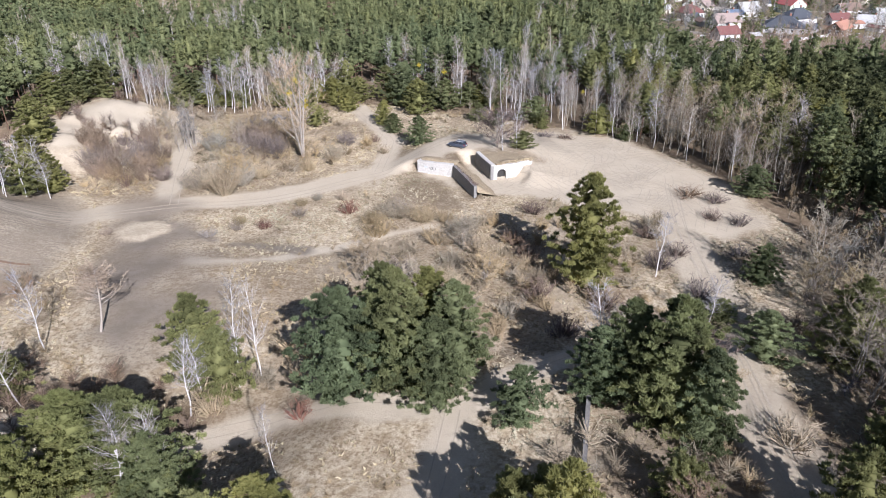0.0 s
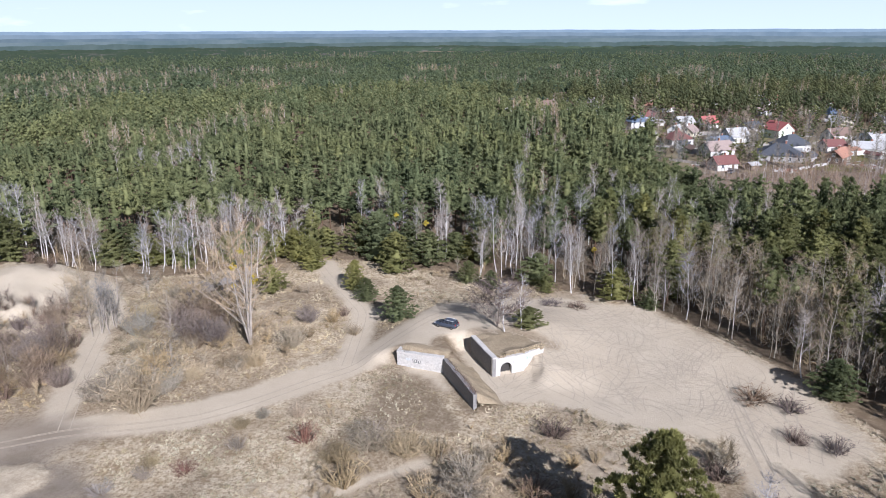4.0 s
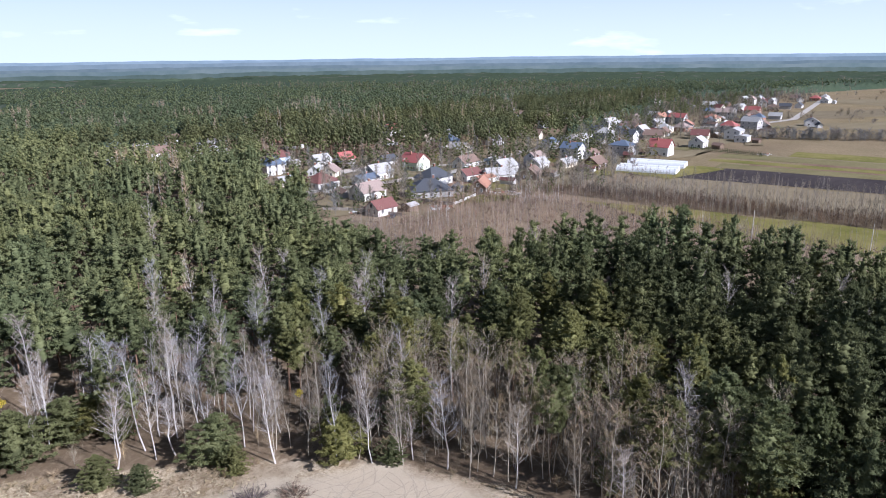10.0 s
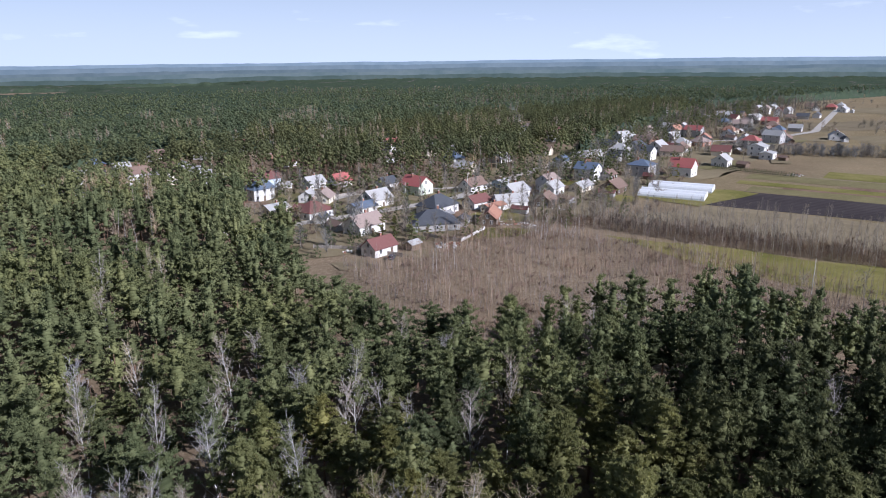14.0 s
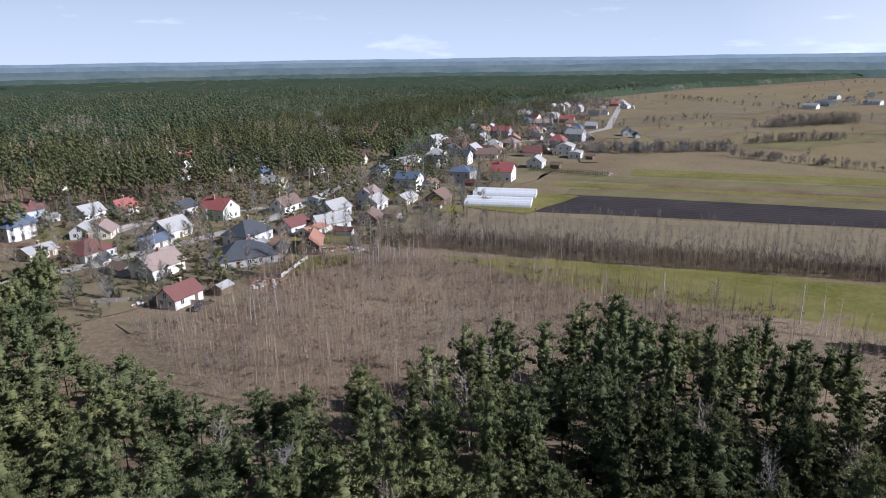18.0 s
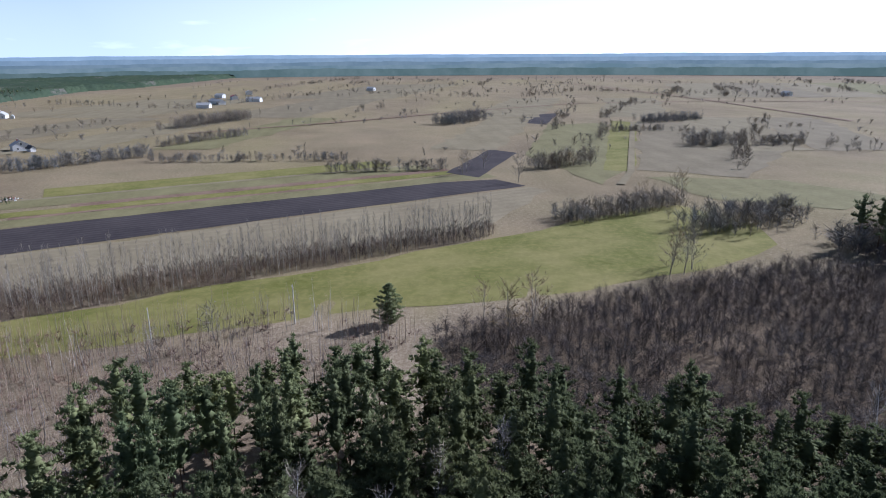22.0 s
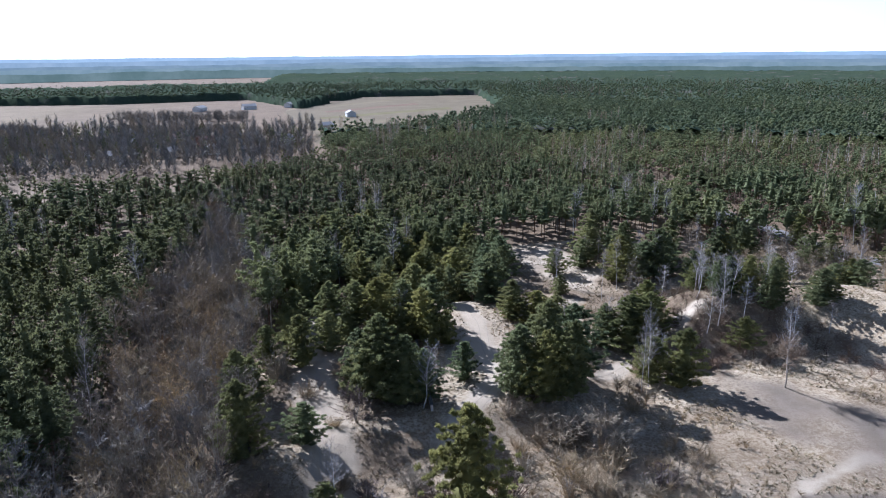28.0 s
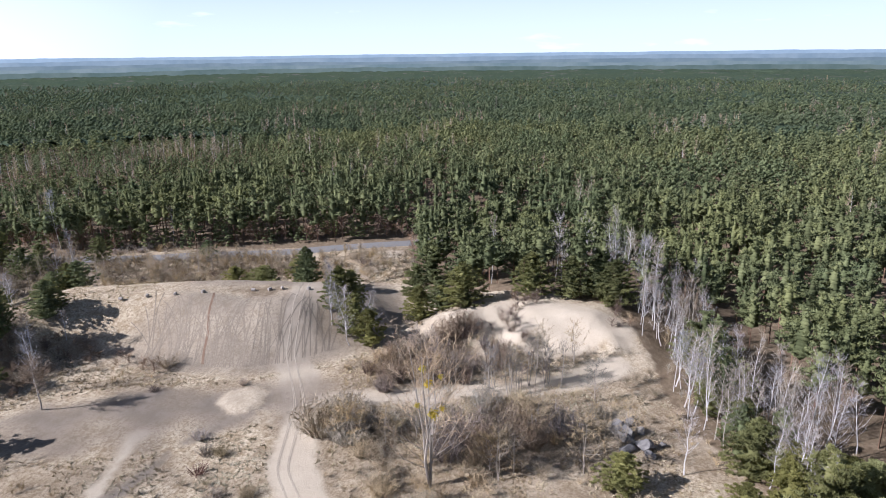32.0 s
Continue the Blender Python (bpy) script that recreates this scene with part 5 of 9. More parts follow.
x, y = spread(RNG, (42, 28, 75, 92), 3.4, lambda x, y: ~inside(x, y, CLEARING) & (to_line(x, y, N_EDGE) < 13))
bare_stand("edge_scrub", "brown leafless scrub under the trees", x, y, 4.5, 1.8, 70, 0.055, M_GREYBARK, M_TWIG_TAN, 0.6, 1.2)
x, y = spread(RNG, (-120, 60, 60, 150), 5.0, lambda x, y: ~inside(x, y, CLEARING) & (to_line(x, y, N_EDGE) < 16))
bare_stand("edge_scrub", "low brown undergrowth of the forest edge", x, y, 2.8, 1.5, 60, 0.05, M_GREYBARK, M_TWIG_TAN, 0.5, 1.3)
# copses and hedges of the plain
for cx, cy, ln, wide, ang, h in ((594.1, 325.1, 90, 20, -20, 11), (600.1, 117.9, 55, 22, -36, 11), (375.9, 60.4, 40, 18, -52, 10), (458.5, -39.2, 30, 22, -85, 10), (459.3, -76.4, 40, 14, -85, 8), (339, -159.7, 75, 22, -17, 10), (303.7, -193, 40, 22, -60, 11), (609.2, -53.2, 60, 20, -60, 9),
                             (535.8, -11.1, 40, 12, -80, 6), (358.5, 334, 130, 16, -40, 8), (388.8, 228.4, 110, 9, -86, 6), (357.8, 149.2, 60, 9, -80, 7), (476.7, 286.1, 70, 12, -30, 7), (218.7, -343.9, 130, 34, -15, 10), (275, -441.3, 140, 26, -35, 10), (135.1, -400.7, 80, 30, 10, 10), (159.7, -526.9, 120, 20, -10, 11), (392.1, -536, 160, 24, -20, 9), (255.5, 15.3, 50, 22, -60, 9), (232.4, -18.2, 40, 20, -70, 9)):
    a = radians(ang)
    n = int(ln * wide / 7)
    u, v = RNG.uniform(-ln / 2, ln / 2, n), RNG.normal(0, wide / 4, n)
    bare_stand("copse", "purplish copse of leafless bushes on the plain", cx + u * math.cos(a) - v * math.sin(a), cy + u * math.sin(a) + v * math.cos(a), 1.05 * h, 0.3 * h, 40, 0.16, M_GREYBARK, M_TWIG_GREY, 0.5, 1.25, "copse", 0.02)
n = 5200
ax, ay = RNG.uniform(400, 2100, n), RNG.uniform(-760, 640, n)
k = inside(ax, ay, EAST) & (vnoise(ax, ay, 170, 91) > 0.42) & (vnoise(ax, ay, 45, 92) > 0.52)
bare_stand("plain_bushes", "scattered leafless bushes and trees on the far plain", ax[k], ay[k], 5.5, 2.8, 24, 0.26, M_GREYBARK, M_TWIG_GREY, 0.4, 1.3, "bushes", 0.02)
# long hedgerows across the plain
hx, hy = [], []
for _ in range(46):
    cx, cy, ln, a = RNG.uniform(420, 1500), RNG.uniform(-620, 560), RNG.uniform(60, 330), radians(RNG.choice([-12, -16, 70, 62, -20]) + RNG.normal(0, 6))
    m = int(ln / 4.5)
    t = RNG.uniform(-ln / 2, ln / 2, m)
    t = t[vnoise(t + cx, 0 * t + cy, 25, 93) > 0.35]
    hx.append(cx + t * math.cos(a) + RNG.normal(0, 3, len(t)))
    hy.append(cy + t * math.sin(a) + RNG.normal(0, 3, len(t)))
hx, hy = np.concatenate(hx), np.concatenate(hy)
k = inside(hx, hy, EAST)
bare_stand("hedgerow", "leafless hedgerow across the plain", hx[k], hy[k], 8.5, 2.8, 34, 0.22, M_GREYBARK, M_TWIG_GREY, 0.5, 1.3, "hedge", 0.02)
# the wooded southern hamlet
x, y = spread(RNG, (30, -420, 240, -200), 5.2, lambda x, y: inside(x, y, EAST) & (y < -215 - 0.2 * np.abs(x - 130)) & (vnoise(x, y, 30, 94) > 0.3))
bare_stand("hamlet_trees", "tall leafless trees round the southern hamlet", x, y, 12.0, 3.6, 44, 0.36, M_GREYBARK, M_TWIG_GREY, 0.5, 1.3)
x, y = spread(RNG, (50, -420, 260, -235), 9.5, lambda x, y: inside(x, y, EAST) & (vnoise(x, y, 25, 95) > 0.55))
P = np.stack([x, y, 0 * x], -1)
tagged(new("hamlet_pines", np_mesh("hamlet_pines", *tile(*tuft_crown(RNG, 10.0, 2.6, 12, 3, 0.9, 0.1), P, RNG.uniform(0, 6, len(x)), RNG.uniform(0.7, 1.2, len(x)), RNG.uniform(0.6, 1.2, len(x))), M_FOREST_DARK)), "dark conifers in the southern hamlet", "conifers", kind="stuff")

# ---------------------------------------------------------------- the clearing's woods, shrubs and grass
def near_spot(x, y):
    """True on the open sand spots of the southern slope and just north-east of them."""
    near = np.zeros(np.shape(x), bool)
    for spot in SAND_SPOTS:
        for t in (0, 4, 8):
            near |= inside(x - 0.3 * t, y - 0.95 * t, spot)
    return near


x, y = spread(RNG, (-24, -98, 48, 4), 6.0, lambda x, y: inside(x, y, DENSE) & ~near_spot(x, y) & (to_line(x, y, TRACK_EAST) > 5))
for k in range(len(x)):
    put_tree("pine_tree", PINE_MID, x[k], y[k], RNG.uniform(0.8, 1.35), RNG.uniform(0.7, 1.35), RNG.uniform(0, 6.28), "dark bushy pine in a thicket beside the track", "pine tree", "pines of the thicket")
for px_, py_, h, s in ((0.7, 87.4, 4, 0.8), (34.2, 18.6, 6.5, 0.9), (31.7, 29.5, 4, 0.7), (35.8, -6, 10, 1), (30.7, -11.5, 8, 0.9), (12.2, -9.6, 7, 0.8), (-7.2, -27.5, 4, .7), (-22.7, -41.3, 5, .8), (-46.4, -47.2, 10, 1.3), (-54.6, -16.8, 8, 0.9), (-84.8, -21.5, 7, .9), (-68.7, -12.5, 6, .9),
                       (-102.2, 7.7, 5, 1.1), (-102.7, 15, 5, 1.2), (-93.9, -49.5, 9, 1.0), (-27.5, 7.3, 11, 1.1), (-23.5, 4.4, 9, 1.0), (-71.5, -53.4, 9, 1.1), (-106.1, 24.5, 9, 1.1), (-85, 47.4, 9, 1.0), (-82.7, 51.4, 8, 0.9), (-80.9, -24.9, 6, .8), (-50.3, 101.2, 6, .9), (-59.3, 117.5, 9, 1.1),
                       (-115.6, 62.4, 10, 1.2), (-116.8, 74.9, 10, 1.2), (-109.3, 51.6, 9, 1.2), (-102.6, 59.3, 7, 1.0), (-121.7, 50.6, 11, 1.3), (-102.3, -66.3, 10, 1.1), (-111.9, -42.9, 8, 0.9), (-34.8, -59.3, 8, 1.1), (-26.3, -55.8, 7, 1.0), (-55.5, -59.9, 9, 1.1), (-62.8, -46.9, 7, 1.0), (-122.3, -15.3, 6, 0.8)):
    put_tree("pine_tree", PINE_MID, px_, py_, s * 1.1, h / 9, RNG.uniform(0, 6.28), "green pine standing alone on sandy ground", "pine tree", "pines of the clearing")
for bx, by, h in ((-3.1, 85.1, 8), (-0.5, 86.5, 9), (8.1, 109.7, 12), (16.8, 11.6, 11), (17.8, -18.9, 8), (-25.3, -10.8, 9), (-25.5, 3.4, 8), (-43.2, -31, 8), (-45.5, -19.5, 7), (-48.5, -18.3, 7), (-74.2, 110.5, 10), (-56.9, 109, 10), (-96.1, 105.2, 8), (-78.2, 111.9, 11), (-62.7, 127.1, 12), (-84.1, 46.3, 10), (-85.8, 50.6, 10), (-80.9, 48.1, 9), (-131.9, -35.1, 11), (-52.7, 123.2, 11), (-81.4, 123.6, 10)):
    put_tree("birch_tree", BIRCH, bx, by, 1.1, h / 14, RNG.uniform(0, 6.28), "bare pale birch on dry grass", "birch tree", "bare birches")
put_tree("ash_tree", bare_variants(1, M_GREYBARK, M_TWIG_PALE, 9.0, 4.0, 70, 2400, 0.045, 0.38, 0.02, 0.55, trunk_r=0.17), -44, 11.5, 1.0, 1.0, 0.3, "pale bare tree on dark trampled ground", "tree", "")
for bx, by, h, s in ( (-47.9, 85.7, 10, 1), (-52.7, 96.3, 9, 1), (-80.1, 86.2, 8, 0.8), (-83.8, 90.7, 8, 0.8), (-76.3, 81.8, 7, 0.8), (-82.3, 84.3, 8, .8), (-72.6, 77.3, 7, .7)):
    put_tree("alder_tree", OPENTREE, bx, by, s, h / 9, RNG.uniform(0, 6.28), "spreading leafless tree on dry grass", "tree", "spreading bare trees")


for v, bx, by, s, label in ((0, -7.1, 23.8, 1.0, "wide tan leafless bush on dry grass"), (2, -4.6, 87.0, 1.3, "wide dark leafless bush behind the bunker"), (1, -16.5, 33, 0.8, "wide tan leafless bush on dry grass"), (0, 1, 33, 0.85, "wide tan leafless bush on dry grass"), (1, -4, 44, 0.8, "wide tan leafless bush on dry grass"), (0, -52, 62, 0.9, "wide tan leafless bush beside the track"), (1, -50, 84, 0.9, "wide tan leafless bush beside the track"), (0, -60, 88, 1.0, "wide tan leafless bush in a thicket"), (2, 27, 14, 0.8, "wide dark leafless bush beside the track"), (2, 24, -8, 0.8, "wide dark leafless bush beside the track")):
    put_tree("brush_tree", BRUSHTREE[v:v + 1], bx, by, s, s, RNG.uniform(0, 6.28), label, "bush", "wide leafless bushes")
for bx, by, h, s in ((45.2, -31.5, 9, 1.1), (38.5, -16.7, 8, 1.0), (38.1, -40, 9, 1.1), (42.5, 4.1, 8, 1.0), (23.2, -5, 6, 0.9), (9.6, -10.7, 7, 0.9), (8.7, 3, 7, 0.9), (27.5, -15, 6, 0.9), (41, -8, 8, 1.0), (37.5, -25, 8, 1.0)):
    put_tree("pine_tree", PINE_MID, bx, by, s, h / 9, RNG.uniform(0, 6.28), "dark green pine beside the sandy track", "pine tree", "pines of the clearing")


def put_shrub(kind, x, y, s, tall, label):
    ob = tagged(new("shrub", SHRUBS[kind][int(RNG.integers(2))]), label, "shrub", kind + " shrubs")
    ob.matrix_basis = Matrix.LocRotScale((x, y, float(terrain(x, y)) - 0.05), Euler((0, 0, RNG.uniform(0, 6.28))), (s, s, tall))


def put_bush(kind, x, y, r, h, label):
    ob = tagged(new("bush", BUSHES[kind][int(RNG.integers(2))]), label, "bush", kind + " bushes")
    ob.matrix_basis = Matrix.LocRotScale((x, y, float(terrain(x, y)) - 0.1), Euler((0, 0, RNG.uniform(0, 6.28))), (r / 3.2, r / 3.2 * RNG.uniform(0.85, 1.15), h / 5.0))


BUSH_SOUTH = ((-2.5, 20, 4.4, 5.2), (3.5, 14.5, 2.6, 3.2), (-3, 31, 3.0, 3.0), (-13, 30, 2.2, 2.4), (29.5, 26, 2.4, 2.6), (20, 26.5, 2.8, 3.2))
# large rounded bushes west of the bunkers: x, y, radius, height
for kind, label, spots in (
        ("dark", "dark brown rounded leafless bush", ((-56, 79, 4.0, 6.0), (-50.5, 77.5, 3.4, 6.0), (-53, 82.5, 3.6, 5.5), (-38.5, 88.7, 2.6, 3.4), (-60, 84, 3.4, 5.5), (-57, 88.5, 3.4, 5.0), (-61, 92, 3.4, 5.0), (-53, 76, 2.6, 4.0))),
        ("straw", "wide straw-coloured leafless bush on dry grass", ((-65.3, 79.5, 3.6, 5.0), (-51.7, 57.5, 4.8, 6.5), (-55, 61, 4.2, 5.5), (-50.5, 62.5, 3.4, 4.4), (-57.5, 58.5, 3.4, 4.0), (-37.4, 78.6, 3.0, 4.0), (-40.8, 72, 2.4, 3.0), (-48, 66, 2.6, 3.0), (-66.5, 84.5, 3.0, 4.2))),
        ("dark", "dark leafless bush in a dense thicket", ((-82.7, 63, 3.6, 5.5), (-75.5, 58.5, 3.2, 4.4), (-79, 60, 3.4, 5.0), (-72.8, 64.9, 3.4, 5.0), (-70.5, 61, 2.8, 4.0), (-77, 72.5, 3.2, 5.0), (-87, 69, 3.6, 5.0), (-80.1, 66.8, 3.6, 5.5), (-84, 67, 3.4, 5.5), (-76, 67.5, 3.4, 5.0), (-73.4, 70, 3.0, 4.6), (-79.5, 78, 2.6, 7.0), (-66.5, 61.5, 2.4, 3.4))),
        ("straw", "wide tan leafless bush on the southern slope", BUSH_SOUTH),
        ("tan", "tan leafless bush in front of the bunkers", ((-17.3, 54, 3.6, 3.6), (-12.6, 53.5, 3.0, 3.2), (-20.5, 50.5, 2.4, 2.4), (-35.5, 55.5, 1.4, 1.8), (-42.8, 46.2, 1.4, 1.6), (-33.5, 58.2, 1.2, 1.6)))):
    for bx, by, br, bh in spots:
        put_bush(kind, bx, by, br, bh, label)


for k in range(13):
    u = (k + 0.5) / 13
    put_tree("alder_tree", ROWTREE, -69.5 - 8 * u + RNG.normal(0, 0.8), 78 + 11 * u + RNG.normal(0, 0.8), RNG.uniform(0.8, 1.2), RNG.uniform(0.7, 1.15), RNG.uniform(0, 6.28), "slender brown leafless tree in a row beside the sandy path", "tree", "row of bare trees on the dune")
LABELS = {"tan": "tan leafless shrub on dry grass", "brown": "dark brown leafless shrub on dry grass", "red": "low rust-red shrub on pale grass", "grey": "pale grey leafless shrub on sand"}
for poly, gap, kinds, smin, smax in ((THICK_WEST, 7.0, ("brown", "brown", "brown"), 0.8, 1.3), (THICK_MID, 8.0, ("tan", "tan", "brown"), 0.8, 1.4), (BRUSH, 5.6, ("tan", "tan", "tan"), 0.6, 1.15)):
    xs = [p[0] for p in poly]
    ys = [p[1] for p in poly]
    x, y = spread(RNG, (min(xs), min(ys), max(xs), max(ys)), gap, lambda x, y: inside(x, y, poly))
    for k in range(len(x)):
        kind = kinds[int(RNG.integers(3))]
        put_shrub(kind, x[k], y[k], RNG.uniform(smin, smax), RNG.uniform(smin, smax), LABELS[kind])
for kind, sx, sy, s, tall in (("red", -38, 45.8, 1.0, 0.6), ("red", -26, 53.8, 1.3, 0.9), ("tan", -18.7, 46.4, 1.6, 1.5), ("tan", -36.5, 82.7, 1.2, 1.0), ("grey", -45.5, 40.6, 1.0, 0.6), ("grey", -42.2, 43.9, 0.9, 0.6), ("grey", -34.1, 51.4, 0.9, 0.7), ("grey", -28.7, 58.8, 0.9, 0.7), ("grey", -17.7, 55.8, 1.3, 1.0),
                              ("grey", -61.7, 37.2, 0.7, 0.5), ("brown", 5.2, 60.1, 1.6, 0.9), ("brown", 24.2, 54.1, 1.6, 0.9), ("brown", 32.5, 73.3, 2.0, 0.6), ("brown", 37, 71.3, 1.6, 0.6), ("brown", 39.6, 61.7, 1.3, 0.8), ("brown", 35.1, 63.2, 1.2, 0.8), ("brown", 25.2, 43.8, 1.6, 1.1), ("brown", 37.5, 50.2, 1.4, 0.8),
                              ("tan", -63.4, 19.9, 1.4, 0.9), ("brown", -11.7, 32.2, 1.8, 1.4), ("tan", -6.7, 28.3, 1.9, 1.8), ("tan", 30.2, 14.6, 1.0, 0.7), ("brown", 17.2, 30.4, 1.8, 1.2), ("brown", 26.2, 27.5, 1.3, .9), ("tan", 44.2, 1.8, 1.6, 2.2), ("tan", 39.4, -2.1, 1.6, 2.4), ("tan", -19.6, 43.9, 0.8, .7), ("tan", -8.7, 46, 1.5, 1.2), ("tan", -4.7, 50, 1.7, 1.3),
                              ("tan", -1.7, 44.1, 1.6, 1.3), ("brown", 3.3, 48.1, 1.6, 1.0), ("tan", -11.7, 42, 1.4, 1.0), ("brown", 6.3, 42.2, 1.5, 1.2), ("tan", 0.3, 38.2, 1.6, 1.2), ("tan", -4.7, 38.1, 1.4, 1.1), ("brown", 8.3, 31.3, 1.7, 1.3), ("brown", 12.3, 23.5, 1.6, 1.4), ("tan", 5.3, 26.4, 1.5, 1.1), ("tan", -16.6, 13.3, 1.3, 1.2), ("tan", -23.5, 1.5, 1.4, 1.6),
                              ("red", -13.5, 1.5, 0.9, 0.8), ("brown", 30.2, 36.4, 1.4, 1.2), ("brown", 28.2, 48.2, 1.3, 1.0), ("tan", 34.2, 4.8, 1.6, 1.2), ("brown", 40.2, 28.5, 1.5, 1.0), ("tan", -28.8, 85.5, 1.0, .9), ("tan", -33.9, 89.9, 1.2, .9), ("brown", 4.1, 102.7, 1.6, 0.4), ("brown", 9.1, 101.8, 1.4, 0.4), ("brown", -54.9, 24.4, 0.8, 0.4), ("brown", -32.9, 92.8, .8, .8)):
    put_shrub(kind, sx, sy, s, tall, LABELS[kind])
x, y = spread(RNG, (-135, -60, -40, 62), 4.4, lambda x, y: ((to_line(x, y, ROAD_ASPHALT) > 5) & (to_line(x, y, ROAD_ASPHALT) < 24) & (terrain(x, y) < 5.5) & (x < -70)) | ((depth_in(x, y, BANK) > -1) & (depth_in(x, y, BANK) < 9) & (y < 12) & (x > -60)))
for k in RNG.permutation(len(x))[:70]:
    kind = ("tan", "brown", "tan", "grey")[int(RNG.integers(4))]
    put_shrub(kind, x[k], y[k], RNG.uniform(0.7, 1.4), RNG.uniform(0.5, 1.2), LABELS[kind])


def open_ground(x, y):
    """True away from tracks and sand spots."""
    ok = np.min([to_line(x, y, r) for r in (ROAD_FORK, ROAD_FORK2, TRACK_EAST)], axis=0) > 3.2
    for spot in SAND_SPOTS:
        ok &= ~inside(x, y, spot)
    return ok


for kind, px_, py_, h, s in (("p", -52.4, -14.2, 8, 0.8), ("p", -54.6, -9.2, 9, 0.9), ("p", -66.4, -10.7, 8, 1.1), ("p", -46.5, -23, 7, 1), ("p", -69.8, -54, 11, 1.3), ("p", -84.9, -24.7, 8, 1.1), ("p", -39.6, -46.4, 12, 1.4), ("p", -50.7, -48.4, 13, 1.5), ("p", -40.7, -68.8, 13, 1.5), ("p", -46, -60, 12, 1.4),
                             ("p", -60, -62, 12, 1.4), ("p", -82, -62, 10, 1.2), ("p", -57, -12, 9, 0.9), ("p", -100.8, 27.8, 9, 1.2), ("p", -89, 42.4, 10, 1.1), ("p", -91, 44, 9, 1.0), ("p", -97, 66, 10, 1.4), ("p", -103, 79, 10, 1.5), ("p", -104, 87, 9, 1.3), ("p", -103, 96, 10, 1.5), ("p", -93, 58, 8, 1.1),
                             ("b", -25.3, -10.3, 10, 1), ("b", -25.2, 0.2, 9, 0.9), ("b", -42.4, -15.5, 9, 1), ("b", -45.9, -14, 9, 1), ("b", -77, -33.4, 8, 1), ("b", -87, 41, 10, 0.9), ("b", -86, 43.5, 9, 0.8), ("b", -88, 40.5, 10, 0.8), ("b", -84.5, 42.5, 9, 0.8), ("b", -24.6, -48, 9, 1.1), ("b", -64, -4, 6, 0.9)):
    if kind == "p":
        put_tree("pine_tree", PINE_FULL, px_, py_, 0.85 * s, h / 12, RNG.uniform(0, 6.28), "green pine among scrub on the sandy slope", "pine tree", "pines of the clearing")
    else:
        put_tree("birch_tree", BIRCH, px_, py_, s, h / 14, RNG.uniform(0, 6.28), "bare pale birch on dry grass", "birch tree", "bare birches")
x, y = spread(RNG, (-70, -32, -34, 4), 6.4, lambda x, y: inside(x, y, BANK_WOOD) & (vnoise(x, y, 9, 129) > 0.3))
for k in range(len(x)):
    if k % 4 == 0:
        put_tree("pine_tree", PINE_MID, x[k], y[k], RNG.uniform(0.75, 1.1), RNG.uniform(0.6, 0.95), RNG.uniform(0, 6.28), "dark pine on the shaded bank of the pit", "pine tree", "pines of the bank")
    else:
        put_tree("birch_tree", BIRCH, x[k], y[k], RNG.uniform(0.8, 1.1), RNG.uniform(0.5, 0.75), RNG.uniform(0, 6.28), "bare pale birch on the shaded bank of the pit", "birch tree", "bare birches")
x, y = spread(RNG, (-112, -84, -12, -12), 14.0, lambda x, y: inside(x, y, SCRUB) & open_ground(x, y) & ~near_spot(x, y) & (vnoise(x, y, 18, 121) > 0.4))
for k in range(len(x)):
    put_tree("pine_tree", PINE_MID, x[k], y[k], RNG.uniform(0.7, 1.1), RNG.uniform(0.5, 0.95), RNG.uniform(0, 6.28), "green pine among scrub on the sandy slope", "pine tree", "pines of the scrub")
x, y = spread(RNG, (-112, -84, -12, -12), 7.0, lambda x, y: inside(x, y, SCRUB) & open_ground(x, y) & ~near_spot(x, y) & (vnoise(x, y, 18, 121) < 0.6))
for k in range(len(x)):
    put_tree("grey_tree", OPENTREE if k % 3 else BIRCH, x[k], y[k], RNG.uniform(0.5, 0.9), RNG.uniform(0.5, 0.9), RNG.uniform(0, 6.28), "leafless tree in brown scrub", "tree", "leafless trees of the scrub")
x, y = spread(RNG, (-66, -38, -24, 20), 2.6, lambda x, y: (depth_in(x, y, BANK) > -3) & (depth_in(x, y, BANK) < 15) & (x > -64) & (vnoise(x, y, 7, 122) > 0.2))
bare_stand("bank_scrub", "dark leafless scrub on the shaded bank", x, y, 2.8, 1.6, 70, 0.05, M_TWIG_BROWN, M_TWIG_BROWN, 0.5, 1.3, "scrub", 0.02)
x, y = spread(RNG, (-125, -70, -60, 60), 4.6, lambda x, y: (to_line(x, y, ROAD_ASPHALT) > 4.5) & (to_line(x, y, ROAD_ASPHALT) < 17) & (x > -0.55 * y - 140) & inside(x, y, CLEARING))
for k in range(len(x)):
    put_tree("roadside_tree", OPENTREE, x[k], y[k], RNG.uniform(0.45, 0.8), RNG.uniform(0.35, 0.7), RNG.uniform(0, 6.28), "tan leafless young tree beside the asphalt road", "tree", "leafless roadside trees")
x, y = spread(RNG, (-100, 52, -36, 130), 12.0, lambda x, y: (inside(x, y, THICK_WEST) | inside(x, y, THICK_MID)))
for k in range(len(x)):
    put_tree("alder_tree", OPENTREE, x[k], y[k], RNG.uniform(0.6, 1.0), RNG.uniform(0.5, 0.85), RNG.uniform(0, 6.28), "brown leafless tree in a thicket", "tree", "leafless trees of the thicket")


